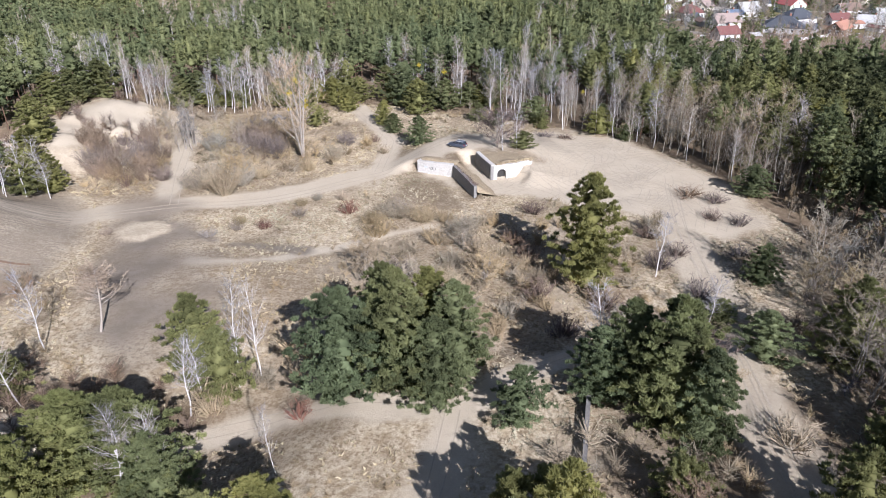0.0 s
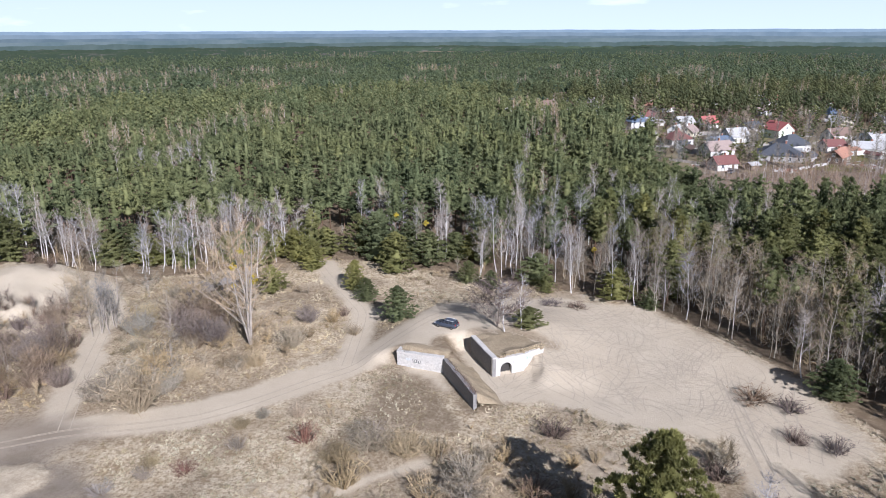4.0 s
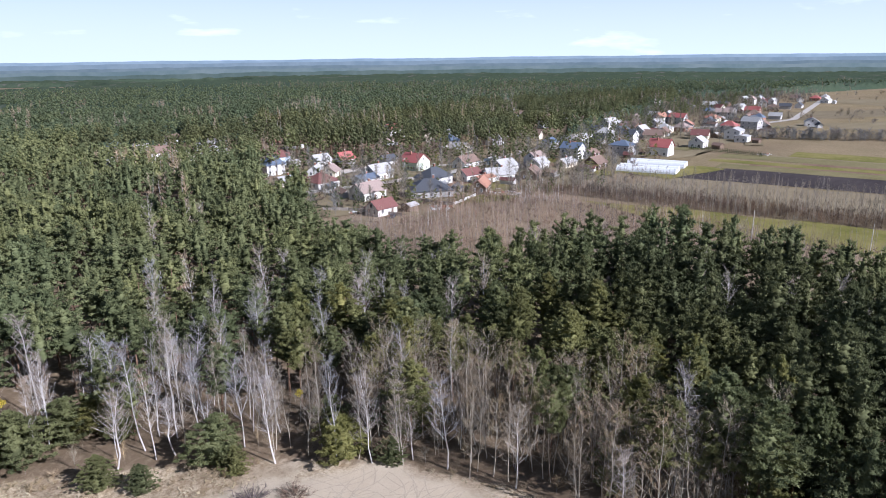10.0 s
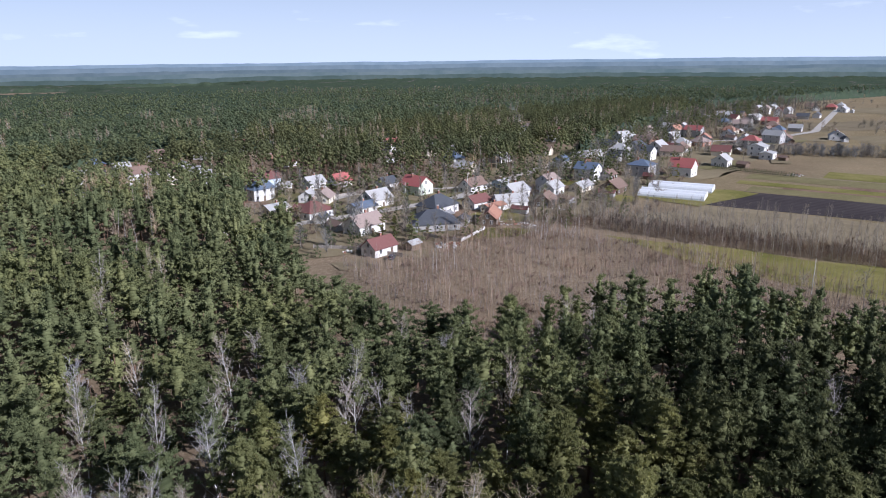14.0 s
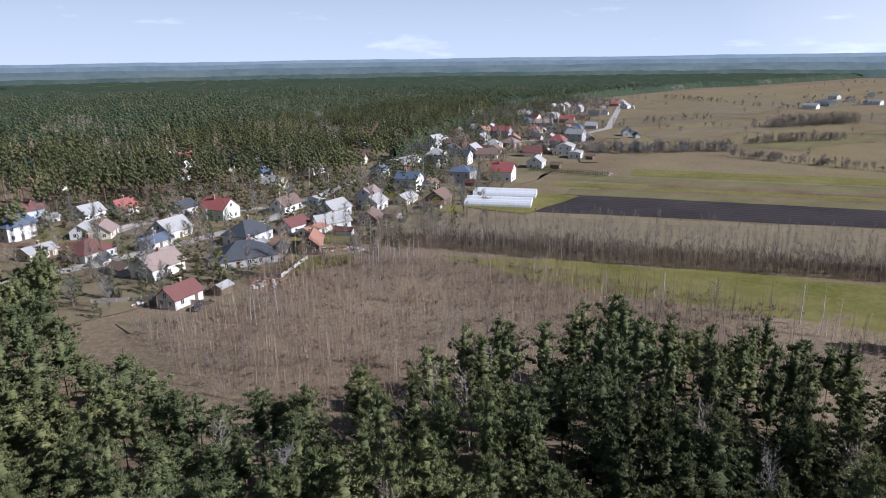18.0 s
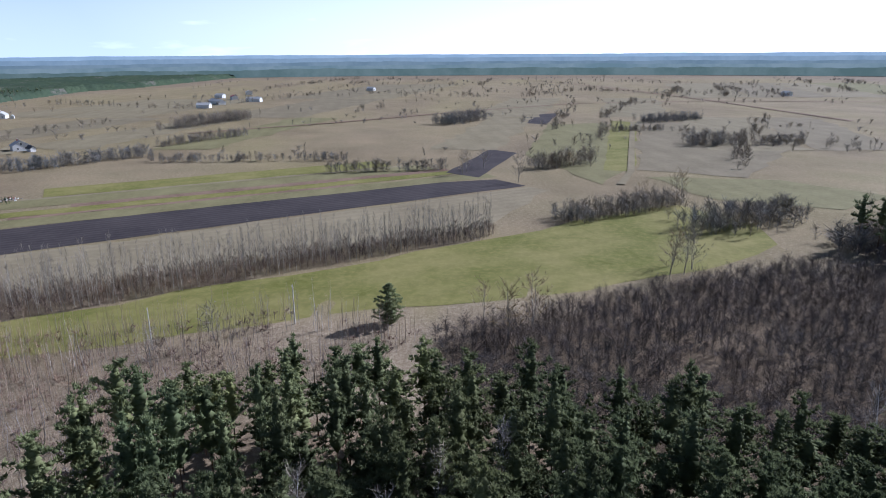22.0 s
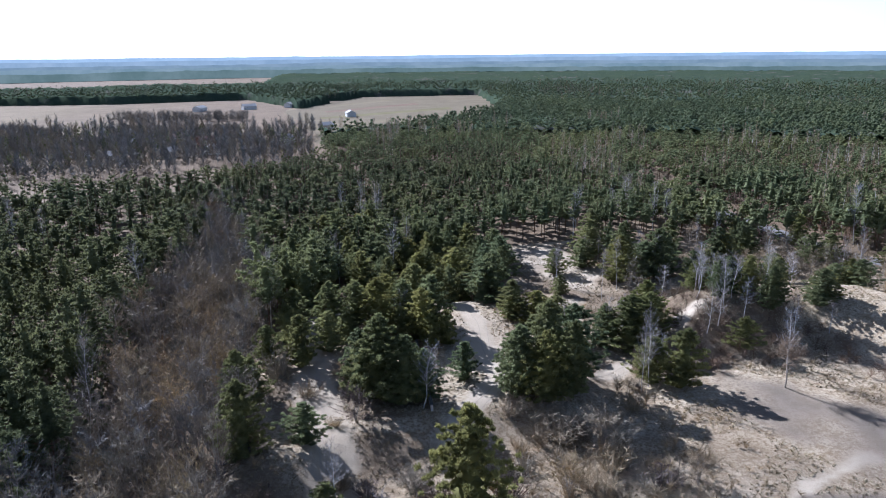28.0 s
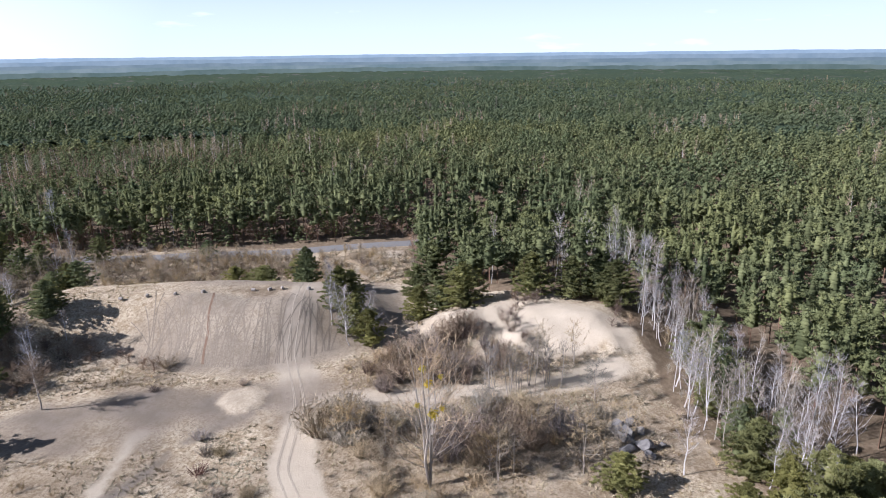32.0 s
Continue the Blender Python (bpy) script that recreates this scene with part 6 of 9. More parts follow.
x, y = RNG.uniform(-130, 50, 4200), RNG.uniform(-84, 130, 4200)
k = inside(x, y, CLEARING) & open_ground(x, y) & ~inside(x, y, PARKING) & ~inside(x, y, WHITE_SAND) & ~inside(x, y, ASH) & (np.min([to_line(x, y, r) for r in (ROAD_MAIN, ROAD_WEST, ROAD_NORTH, ROAD_ASPHALT)], axis=0) > 3.5) & (vnoise(x, y, 11, 123) + 0.5 * vnoise(x, y, 4, 124) > 0.72) & (terrain(x, y) < 5) & ~((depth_in(x, y, BANK) > -4) & (x < -56))
bare_stand("low_scrub", "low brown scrub and dead stalks on dry grass", x[k], y[k], 0.9, 0.9, 36, 0.04, M_TWIG_TAN, M_TWIG_TAN, 0.5, 1.4, "scrub", 0.02)
x, y = RNG.uniform(-100, -34, 320), RNG.uniform(52, 132, 320)
k = inside(x, y, THICK_WEST) | inside(x, y, THICK_MID)
bare_stand("thicket_scrub", "dense brown leafless undergrowth", x[k], y[k], 3.2, 1.7, 70, 0.05, M_GREYBARK, M_TWIG_TAN, 0.5, 1.3, "scrub", 0.02)


x, y = RNG.uniform(-26, 42, 700), RNG.uniform(-4, 62, 700)
k = open_ground(x, y) & (vnoise(x, y, 9, 125) > 0.6) & (np.min([to_line(x, y, r) for r in (PATH_MID, ROAD_MAIN)], axis=0) > 2.5) & ~inside(x, y, PARKING) & (np.hypot(x + 13, y - 68) > 9) & (x > -24 + 0.2 * y)
bare_stand("brushwood", "tan leafless brushwood between the pines", x[k], y[k], 2.4, 1.7, 60, 0.075, M_GREYBARK, M_TWIG_TAN, 0.5, 1.4, "scrub", 0.02)
x, y = RNG.uniform(-100, -36, 260), RNG.uniform(54, 128, 260)
k = (np.min([to_line(x, y, r) for r in (ROAD_MAIN, ROAD_WEST, ROAD_NORTH)], axis=0) > 3) & ~inside(x, y, WHITE_SAND) & (vnoise(x, y, 12, 126) > 0.5) & inside(x, y, CLEARING)
bare_stand("brushwood", "tan leafless brushwood on dry grass", x[k], y[k], 2.4, 1.7, 80, 0.05, M_GREYBARK, M_TWIG_TAN, 0.4, 1.3, "scrub", 0.02)


x, y = RNG.uniform(-104, -74, 260), RNG.uniform(56, 104, 260)
k = (depth_in(x, y, DUNE) > 0) & inside(x, y, CLEARING) & (vnoise(x, y, 7, 127) > 0.62)
bare_stand("dune_scrub", "leafless scrub on the sandy dune", x[k], y[k], 3.0, 1.6, 70, 0.05, M_GREYBARK, M_TWIG_BROWN, 0.4, 1.3, "scrub", 0.02)


x, y = RNG.uniform(-140, -60, 2600), RNG.uniform(-75, 56, 2600)
e = to_line(x, y, ROAD_ASPHALT)
k = (e > 4) & (e < 34) & (x > -0.55 * y - 140) & ((depth_in(x, y, BANK) < 3) | (depth_in(x, y, BANK) > 21)) & (vnoise(x, y, 8, 128) > 0.25) & inside(x, y, CLEARING)
bare_stand("roadside_scrub", "tan leafless scrub beside the asphalt road", x[k], y[k], 3.2, 1.6, 60, 0.06, M_GREYBARK, M_TWIG_TAN, 0.4, 1.4, "scrub", 0.02)


def grass():
    """Tufts of dry grass over the clearing, but not on the bare sand."""
    n = 85000
    x, y = RNG.uniform(-130, 55, n), RNG.uniform(-70, 135, n)
    bare = np.minimum.reduce([to_line(x, y, l) - w for l, w in ((ROAD_MAIN, 3.2), (ROAD_WEST, 2.5), (ROAD_NORTH, 2.5), (TRACK_EAST, 3.4), (ROAD_FORK, 2.0), (ROAD_FORK2, 2.0), (PATH_MID, 1.1))])
    k = inside(x, y, CLEARING) & (bare > 0) & ~inside(x, y, PARKING) & ~inside(x, y, ASH) & ~inside(x, y, WHITE_SAND) & (vnoise(x, y, 5, 95) > 0.35) & ~((depth_in(x, y, BANK) > -2) & (x < -60) & (y > 0))
    x, y = x[k], y[k]
    n = len(x)
    P = np.stack([x, y, terrain(x, y)], -1)
    V, F = [], []
    for _ in range(3):
        d = np.stack([RNG.normal(0, 0.2, n), RNG.normal(0, 0.2, n), RNG.uniform(0.1, 0.4, n)], -1)
        V.append(slivers(P + RNG.normal(0, 0.12, (n, 3)) * [1, 1, 0], P + d, RNG.uniform(0.08, 0.2, n), RNG))
    tagged(new("dry_grass", np_mesh("dry_grass", *heap(*V), M_DRY)), "tufts of pale dry grass on sand", "grass", kind="stuff")


grass()


# ---------------------------------------------------------------- building helpers
BOXF = np.array([(0, 2, 1), (0, 3, 2), (4, 5, 6), (4, 6, 7), (0, 1, 5), (0, 5, 4), (1, 2, 6), (1, 6, 5), (2, 3, 7), (2, 7, 6), (3, 0, 4), (3, 4, 7)])


def box(cx, cy, cz, sx, sy, sz, rz=0.0, taper=1.0):
    """A box on its base centre (cx, cy, cz), turned by rz."""
    V = np.array([(-1, -1, 0), (1, -1, 0), (1, 1, 0), (-1, 1, 0), (-1, -1, 1), (1, -1, 1), (1, 1, 1), (-1, 1, 1)], float) * (sx / 2, sy / 2, sz)
    V[4:, :2] *= taper
    c, s = math.cos(rz), math.sin(rz)
    return np.stack([V[:, 0] * c - V[:, 1] * s + cx, V[:, 0] * s + V[:, 1] * c + cy, V[:, 2] + cz], -1), BOXF.copy()


def slab(p, thick):
    """A plate from four corners (counted round), of a thickness downwards."""
    P = np.asarray(p, float)
    return np.concatenate([P - [0, 0, thick], P]), BOXF.copy()


def plate(P, z, lift=0.0):
    """A flat outline as triangles round its middle."""
    P = [(x, y, z + lift) for x, y in P]
    bm = bmesh.new()
    f = bm.faces.new([bm.verts.new(p) for p in P])
    bmesh.ops.triangulate(bm, faces=[f])
    return bm


M_WALL = {"white": surface("white_render", (0.60, 0.59, 0.56), (0.74, 0.73, 0.70), 0.5, 5, relief=0.1), "cream": surface("cream_render", (0.62, 0.56, 0.44), (0.72, 0.66, 0.53), 0.5, 5, relief=0.1),
          "grey": surface("grey_render", (0.36, 0.35, 0.34), (0.48, 0.47, 0.45), 0.5, 5, relief=0.2), "brick": surface("brick_wall", (0.30, 0.16, 0.11), (0.42, 0.24, 0.17), 0.8, 8, relief=0.4),
          "wood": surface("dark_boards", (0.12, 0.085, 0.06), (0.2, 0.15, 0.11), 0.8, 8, relief=0.4), "green": surface("pale_green_render", (0.55, 0.62, 0.5), (0.65, 0.7, 0.58), 0.5, 5, relief=0.1),
          "blue": surface("pale_blue_render", (0.5, 0.58, 0.66), (0.6, 0.68, 0.74), 0.5, 5, relief=0.1)}
M_ROOF = {"red": surface("red_roof", (0.30, 0.09, 0.08), (0.39, 0.13, 0.115), 0.7, 6, 0.6, 0.35, 0.4), "orange": surface("orange_tiles", (0.31, 0.155, 0.105), (0.4, 0.22, 0.155), 0.7, 6, 0.8, 0.2, 0.4),
          "maroon": surface("maroon_roof", (0.14, 0.062, 0.055), (0.2, 0.092, 0.08), 0.7, 6, 0.7, 0.25, 0.4), "dark": surface("graphite_roof", (0.05, 0.056, 0.065), (0.09, 0.095, 0.105), 0.7, 6, 0.55, 0.4, 0.3),
          "grey": surface("grey_sheet_roof", (0.32, 0.32, 0.31), (0.45, 0.44, 0.42), 0.6, 5, 0.7, 0.3, 0.3), "brown": surface("brown_roof", (0.15, 0.1, 0.08), (0.23, 0.165, 0.13), 0.7, 6, 0.8, 0.2, 0.4),
          "blue": surface("slate_blue_roof", (0.09, 0.12, 0.17), (0.14, 0.18, 0.24), 0.7, 6, 0.5, 0.4, 0.2), "pink": surface("faded_red_roof", (0.25, 0.19, 0.165), (0.34, 0.27, 0.235), 0.7, 6, 0.8, 0.2, 0.3)}
M_FRAME = surface("window_frame", (0.7, 0.7, 0.68), (0.8, 0.8, 0.78), 2, 20, 0.5, 0.4, 0)
M_GLASS = shader("dark_glass", 0.08, 0.6)[0]
M_GLASS.node_tree.nodes["Principled BSDF"].inputs["Base Color"].default_value = (0.03, 0.035, 0.045, 1)
M_BRICK = surface("chimney_brick", (0.28, 0.13, 0.09), (0.4, 0.21, 0.15), 2, 14, relief=0.4)
M_BOARD = surface("weathered_boards", (0.26, 0.23, 0.2), (0.38, 0.345, 0.3), 1, 10, relief=0.4)
M_ASPHALT = surface("pale_asphalt", (0.16, 0.155, 0.145), (0.23, 0.22, 0.205), 0.2, 4, relief=0.2)
M_GRAVEL = surface("gravel_lane", (0.34, 0.31, 0.27), (0.46, 0.43, 0.38), 0.3, 4, relief=0.3)
FRAME_MESH = np_mesh("window_frame", *heap(box(0, 0, -0.65, 0.09, 0.08, 1.3), box(-0.5, 0, -0.65, 0.09, 0.08, 1.3), box(0.5, 0, -0.65, 0.09, 0.08, 1.3), box(0, 0, -0.7, 1.1, 0.085, 0.09), box(0, 0, 0.61, 1.1, 0.085, 0.09)), M_FRAME)
PANE_MESH = np_mesh("pane", *box(0, 0, -0.62, 1.0, 0.05, 1.24), M_GLASS)
DOOR_MESH = np_mesh("door", *heap(box(0, 0, 0, 1.0, 0.1, 2.05), box(0.36, -0.06, 1.0, 0.05, 0.06, 0.14)), M_WALL["wood"])


def child(name, mesh, parent, m):
    ob = new(name, mesh)
    ob.parent = parent
    ob.matrix_local = m
    return ob


def house(x, y, ang, w, d, h, rise, wall, roof, label, hip=False, storeys=1, chimney=True, windows=True, kind="house", group="houses of the village", z=None):
    """A house: w along the ridge, d across, walls h high, the roof's rise; ang: the ridge's turn in degrees."""
    e = tagged(new(kind), label, kind.replace("_", " "), group)
    e.matrix_basis = pose(x, y, float(terrain(x, y)) if z is None else z, 0, 0, ang)
    hw, hd, o = w / 2, d / 2, 0.45
    if hip:
        k = min(hd, hw * 0.85)
        V, F = box(0, 0, -0.3, w, d, h + 0.3)
        rz, dz = h + rise, -o * rise / hd
        A, B, C, D = (-hw - o, -hd - o, h + dz), (hw + o, -hd - o, h + dz), (hw + o, hd + o, h + dz), (-hw - o, hd + o, h + dz)
        R1, R2 = (-hw + k, 0, rz), (hw - k, 0, rz)
        low = [(p[0], p[1], p[2] - 0.16) for p in (A, B, C, D)]
        RV = np.array([A, B, C, D, R1, R2, *low])
        RF = np.array([(0, 1, 5), (0, 5, 4), (1, 2, 5), (2, 3, 4), (2, 4, 5), (3, 0, 4), (6, 8, 7), (6, 9, 8), (0, 6, 7), (0, 7, 1), (1, 7, 8), (1, 8, 2), (2, 8, 9), (2, 9, 3), (3, 9, 6), (3, 6, 0)])
    else:
        V, F = box(0, 0, -0.3, w, d, h + 0.3)
        n = len(V)
        V = np.concatenate([V, [(-hw, 0, h + rise - 0.05), (hw, 0, h + rise - 0.05)]])
        F = np.concatenate([F, [(4, 7, n), (5, n + 1, 6)]])
        dz = -o * rise / hd
        RV, RF = heap(slab([(-hw - o, -hd - o, h + dz + 0.12), (hw + o, -hd - o, h + dz + 0.12), (hw + o, 0, h + rise + 0.12), (-hw - o, 0, h + rise + 0.12)], 0.16),
                      slab([(-hw - o, 0, h + rise + 0.123), (hw + o, 0, h + rise + 0.123), (hw + o, hd + o, h + dz + 0.12), (-hw - o, hd + o, h + dz + 0.12)], 0.16))
    part("wall", (V, F), M_WALL[wall], e)
    part("roof", (RV, RF), M_ROOF[roof], e)
    if chimney:
        c = part("chimney", box(hw * 0.25, hd * 0.2, h + rise * 0.5, 0.6, 0.6, rise * 0.5 + 0.9), M_BRICK, e)
        part("chimney_cap", box(hw * 0.25, hd * 0.2, h + rise + 0.9, 0.8, 0.8, 0.12), M_CONCRETE, c)
    if windows:
        spots = []
        for s in range(storeys):
            zc = 1.55 + 2.8 * s
            if zc + 0.8 > h:
                break
            n = max(2, int(w / 3.2))
            for i in range(n):
                u = -hw + w * (i + 0.5) / n
                spots += [(u, -hd - 0.02, zc, 0), (u, hd + 0.02, zc, 180)]
            for u in (-hd * 0.45, hd * 0.45):
                spots += [(hw + 0.02, u, zc, 90), (-hw - 0.02, u, zc, -90)]
        if not hip and rise > 1.8:
            spots += [(hw + 0.02, 0, h + rise * 0.3, 90), (-hw - 0.02, 0, h + rise * 0.3, -90)]
        for i, (u, v, zc, a) in enumerate(spots):
            if i == 2:
                child("door", DOOR_MESH, e, pose(u, v, 0, 0, 0, a))
                continue
            f = child("window", FRAME_MESH, e, pose(u, v, zc, 0, 0, a))
            child("pane", PANE_MESH, f, Matrix.Identity(4))
    return e


# x, y, turn, length, depth, wall height, rise, wall, roof, label, hip, storeys
HOUSES = []
for row in (
        (64.7, 244.4, 27, 9, 6, 2.7, 2.4, "white", "maroon", "small white house with a maroon roof near the woods"), (67.9, 271.5, 27, 11.5, 8, 3.4, 3.0, "white", "pink", "white gabled house with weathered pinkish tiles"),
        (57, 301.5, 27, 11, 10, 3.2, 3.0, "white", "maroon", "white house with a hipped maroon roof", True), (84, 310.9, 27, 10.5, 8.5, 3.4, 3.2, "white", "grey", "white gabled house with a pale grey roof"),
        (75.5, 301.1, 27, 10, 6, 2.6, 1.6, "white", "blue", "low white outbuilding with a slate-blue roof"), (61.2, 330.2, 60, 7, 6, 2.8, 2.2, "white", "grey", "small white house with a grey roof"),
        (66.6, 326.1, 60, 8.5, 7, 2.8, 2.6, "cream", "pink", "cream house with faded red tiles"), (81.3, 358.6, 27, 8.5, 7, 3.2, 3.0, "white", "red", "white house with a bright red roof by the pines"),
        (69.3, 358.8, 27, 9, 7, 3.2, 2.6, "white", "grey", "white house with a pale metal roof by the pines"), (43.2, 344.3, 27, 10, 9, 5.2, 2.6, "white", "blue", "two-storey white house with a slate-blue roof", True, 2),
        (52.4, 372, 27, 8, 7, 4.5, 2.4, "blue", "maroon", "pale blue house half hidden by pines", False, 2), (107, 327.3, 117, 11, 9, 4.4, 3.4, "green", "red", "pale green house with a bright red roof", False, 2),
        (99.1, 344.3, 27, 8, 7, 3, 2.4, "white", "dark", "white house with a graphite roof"), (45.1, 312.6, 27, 9, 6, 2.6, 1.5, "cream", "grey", "low cream outbuilding with a grey roof"),
        (90.8, 267.2, -10, 16, 12, 3.0, 3.6, "grey", "dark", "wide modern bungalow with a graphite hipped roof", True), (100.8, 287.8, 27, 13, 9.5, 3.8, 3.6, "white", "dark", "large white house with a dark hipped roof", True),
        (117.7, 289.5, 20, 9, 6.5, 3.2, 2.2, "white", "maroon", "white house with a maroon roof beside a lane"), (112.1, 266.3, 55, 13, 6, 2.8, 2.4, "wood", "orange", "wooden barn with an orange-red roof"),
        (120.7, 281.5, 20, 9, 5, 2.6, 0.9, "white", "orange", "low white garage with an orange roof"), (129.7, 285.3, -5, 12, 7, 3.0, 2.4, "white", "grey", "white barn with a grey sheet roof"),
        (140.7, 301.9, 20, 10, 8, 3.4, 2.8, "white", "grey", "white house with a grey roof"), (143.6, 282, 45, 9.5, 7, 2.8, 2.6, "wood", "brown", "dark wooden barn with a brown roof"),
        (157.6, 300.6, 30, 9, 7, 3.6, 2.4, "white", "grey", "white house with a pale roof"), (162.1, 311.4, 30, 9, 7, 4.6, 2.4, "white", "pink", "white house with a faded red roof", False, 2), (130.9, 321.9, 30, 12, 7, 3.2, 2.8, "white", "brown", "long white house with a brown roof"),
        (145.8, 324.6, 30, 6, 5, 3.0, 0.8, "blue", "grey", "small pale blue outbuilding"), (190.6, 322.8, 120, 10, 8.5, 6.0, 2.6, "white", "blue", "two-storey white house with a blue-grey roof", False, 2),
        (199.5, 319.6, 30, 7, 6, 3.0, 2.0, "grey", "brown", "grey outbuilding with a brown roof"), (220.4, 322.2, 120, 11, 10, 6.0, 2.2, "grey", "blue", "two-storey grey house with a hipped roof", True, 2),
        (238.2, 313.8, 120, 11, 9, 5.0, 3.6, "white", "red", "white two-storey house with a red roof", False, 2), (256.5, 365.1, 120, 10, 9, 5.4, 2.6, "white", "dark", "white house with a dark roof", False, 2),
        (277.1, 328.9, 30, 9, 8, 3.6, 2.8, "white", "grey", "white house with a grey roof by the fields"), (227.8, 377.6, 20, 20, 10, 4.5, 0.8, "white", "grey", "long white workshop with a flat roof"),
        (183.4, 293.1, 30, 10, 8, 3.0, 2.8, "wood", "brown", "dark wooden barn beside the greenhouses"), (173.5, 302.3, 30, 11, 6, 2.6, 1.8, "cream", "grey", "low cream shed with a grey roof"), (324.9, 350.7, 30, 11, 9, 5.4, 1.6, "white", "grey", "modern white house with a low roof", False, 2),
        (318.9, 337.9, 30, 9, 7, 3.4, 0.7, "white", "grey", "white flat-roofed building by the fields")):
    HOUSES.append(row[:2])
    house(*row)
FAR = ((348.7, 447.7, "orange"), (311.5, 398.8, "grey"), (340.4, 410.1, "orange"), (357.5, 438.6, "red"), (372.3, 422.3, "dark"), (326.4, 398.4, "pink"), (276.5, 378.6, "grey"), (279.4, 369.6, "brown"), (276.7, 398.5, "dark"), (248.6, 377.2, "grey"), (493.5, 513.3, "grey"), (477.2, 482.7, "red"),
       (542.4, 533.1, "red"), (439.6, 494.5, "blue"), (386.9, 388.1, "brown"), (378, 388.3, "grey"), (-27.6, 422.3, "grey"), (-17.6, 420.3, "dark"), (-3.7, 407.2, "brown"), (6.3, 401.2, "grey"), (-29.7, 375.8, "dark"), (23.3, 397, "grey"), (44.2, 353.2, "blue"), (299.7, 419.9, "brown"), (364.7, 458.3, "grey"),
       (394.4, 442.7, "orange"), (409, 417.5, "dark"), (419.3, 457.1, "pink"), (329.6, 429.2, "grey"), (451.1, 456.4, "brown"), (289.8, 430, "grey"), (264.8, 410.7, "dark"), (428.5, 382.2, "grey"), (344, 374.2, "red"), (359.1, 393.7, "grey"), (504.7, 544.9, "dark"), (559.6, 563.6, "pink"), (519.2, 499.7, "brown"),
       (599.7, 592.7, "grey"), (469.7, 525.8, "grey"), (638.8, 541.8, "grey"), (659.1, 571.3, "red"), (160.3, 412.7, "grey"), (190.2, 422, "dark"), (215.1, 416.6, "brown"), (150.2, 388.1, "blue"), (180.1, 392.5, "grey"), (205.4, 461.5, "grey"), (140.6, 462.7, "red"))
WALLS = ("white", "cream", "white", "grey", "white", "brick")
for i, (hx, hy, roof) in enumerate(FAR):
    house(hx, hy, 30 + 90 * (i % 2) + 7 * ((i * 37) % 5 - 2), 9 + (i * 13) % 4, 7.5 + (i * 7) % 3, 3.4 + 2.2 * (i % 3 == 0), 2.8, WALLS[i % 6], roof, WALLS[i % 6] + " village house with a " + roof + " roof among trees", i % 4 == 1, 2, i % 2 == 0)
# more houses of the far village, and those in the pines
def village_fill():
    rng, out = random.Random(17), []
    poly = [(225, 340), (330, 352), (470, 440), (700, 588), (640, 640), (470, 565), (348, 478), (282, 430), (215, 372), (160, 345)]
    while len(out) < 28:
        x, y = rng.uniform(160, 700), rng.uniform(335, 640)
        if inside(np.array([x]), np.array([y]), poly)[0] and min(math.hypot(x - a[0], y - a[1]) for a in list(HOUSES) + list(FAR) + out) > 14:
            out.append((x, y))
    return out


ROOFS = ("grey", "pink", "brown", "dark", "grey", "grey", "pink", "blue", "maroon")
FILL = village_fill() + WOOD_HOUSES
for i, (hx, hy) in enumerate(FILL):
    w, r = WALLS[(i * 5) % 6], ROOFS[(i * 7) % 9]
    house(hx, hy, 30 + 90 * (i % 2) + 9 * ((i * 31) % 5 - 2), 7 + (i * 11) % 5, 6 + (i * 7) % 3, 3.0 + 1.6 * (i % 5 == 0), 2.4 + 0.3 * (i % 3), w, r, w + " village house with a " + r + " roof " + ("among pines" if (hx, hy) in WOOD_HOUSES else "among bare trees"), i % 3 == 1, 1, False, False)
# the southern hamlet, halls on the plain, and houses at the forest road
for i, (hx, hy, roof, wd) in enumerate(((144.5, -286, "dark", 10), (119.8, -295.1, "grey", 11), (97.1, -304.1, "grey", 9), (73.7, -308.2, "brown", 10), (150.3, -336.3, "grey", 18), (107.4, -344.6, "maroon", 10), (56.9, -342.5, "dark", 10), (33, -421.3, "grey", 9), (160.9, -632, "grey", 16), (113.7, -644.9, "grey", 14), (72.4, -663, "grey", 12),
                                        (126.7, -365.4, "brown", 9), (80.8, -373.5, "grey", 9), (11.2, -529.7, "grey", 11), (169.8, -307, "brown", 9), (755.6, 399, "grey", 14), (815.2, 407.4, "grey", 34), (854.3, 376.5, "grey", 18), (894.5, 415.4, "red", 10), (924.7, 444.7, "grey", 12), (1003.7, 432.7, "grey", 12), (1091.1, 270.7, "grey", 12), (940.5, -288.3, "grey", 12))):
    house(hx, hy, 15 + (i * 41) % 90, wd, 8, 3.8, 2.0, "white" if i > 7 else WALLS[i % 6], roof, "distant " + ("white" if i > 7 else WALLS[i % 6]) + " building with a " + roof + " roof", False, 1, False, False, "house", "distant houses")


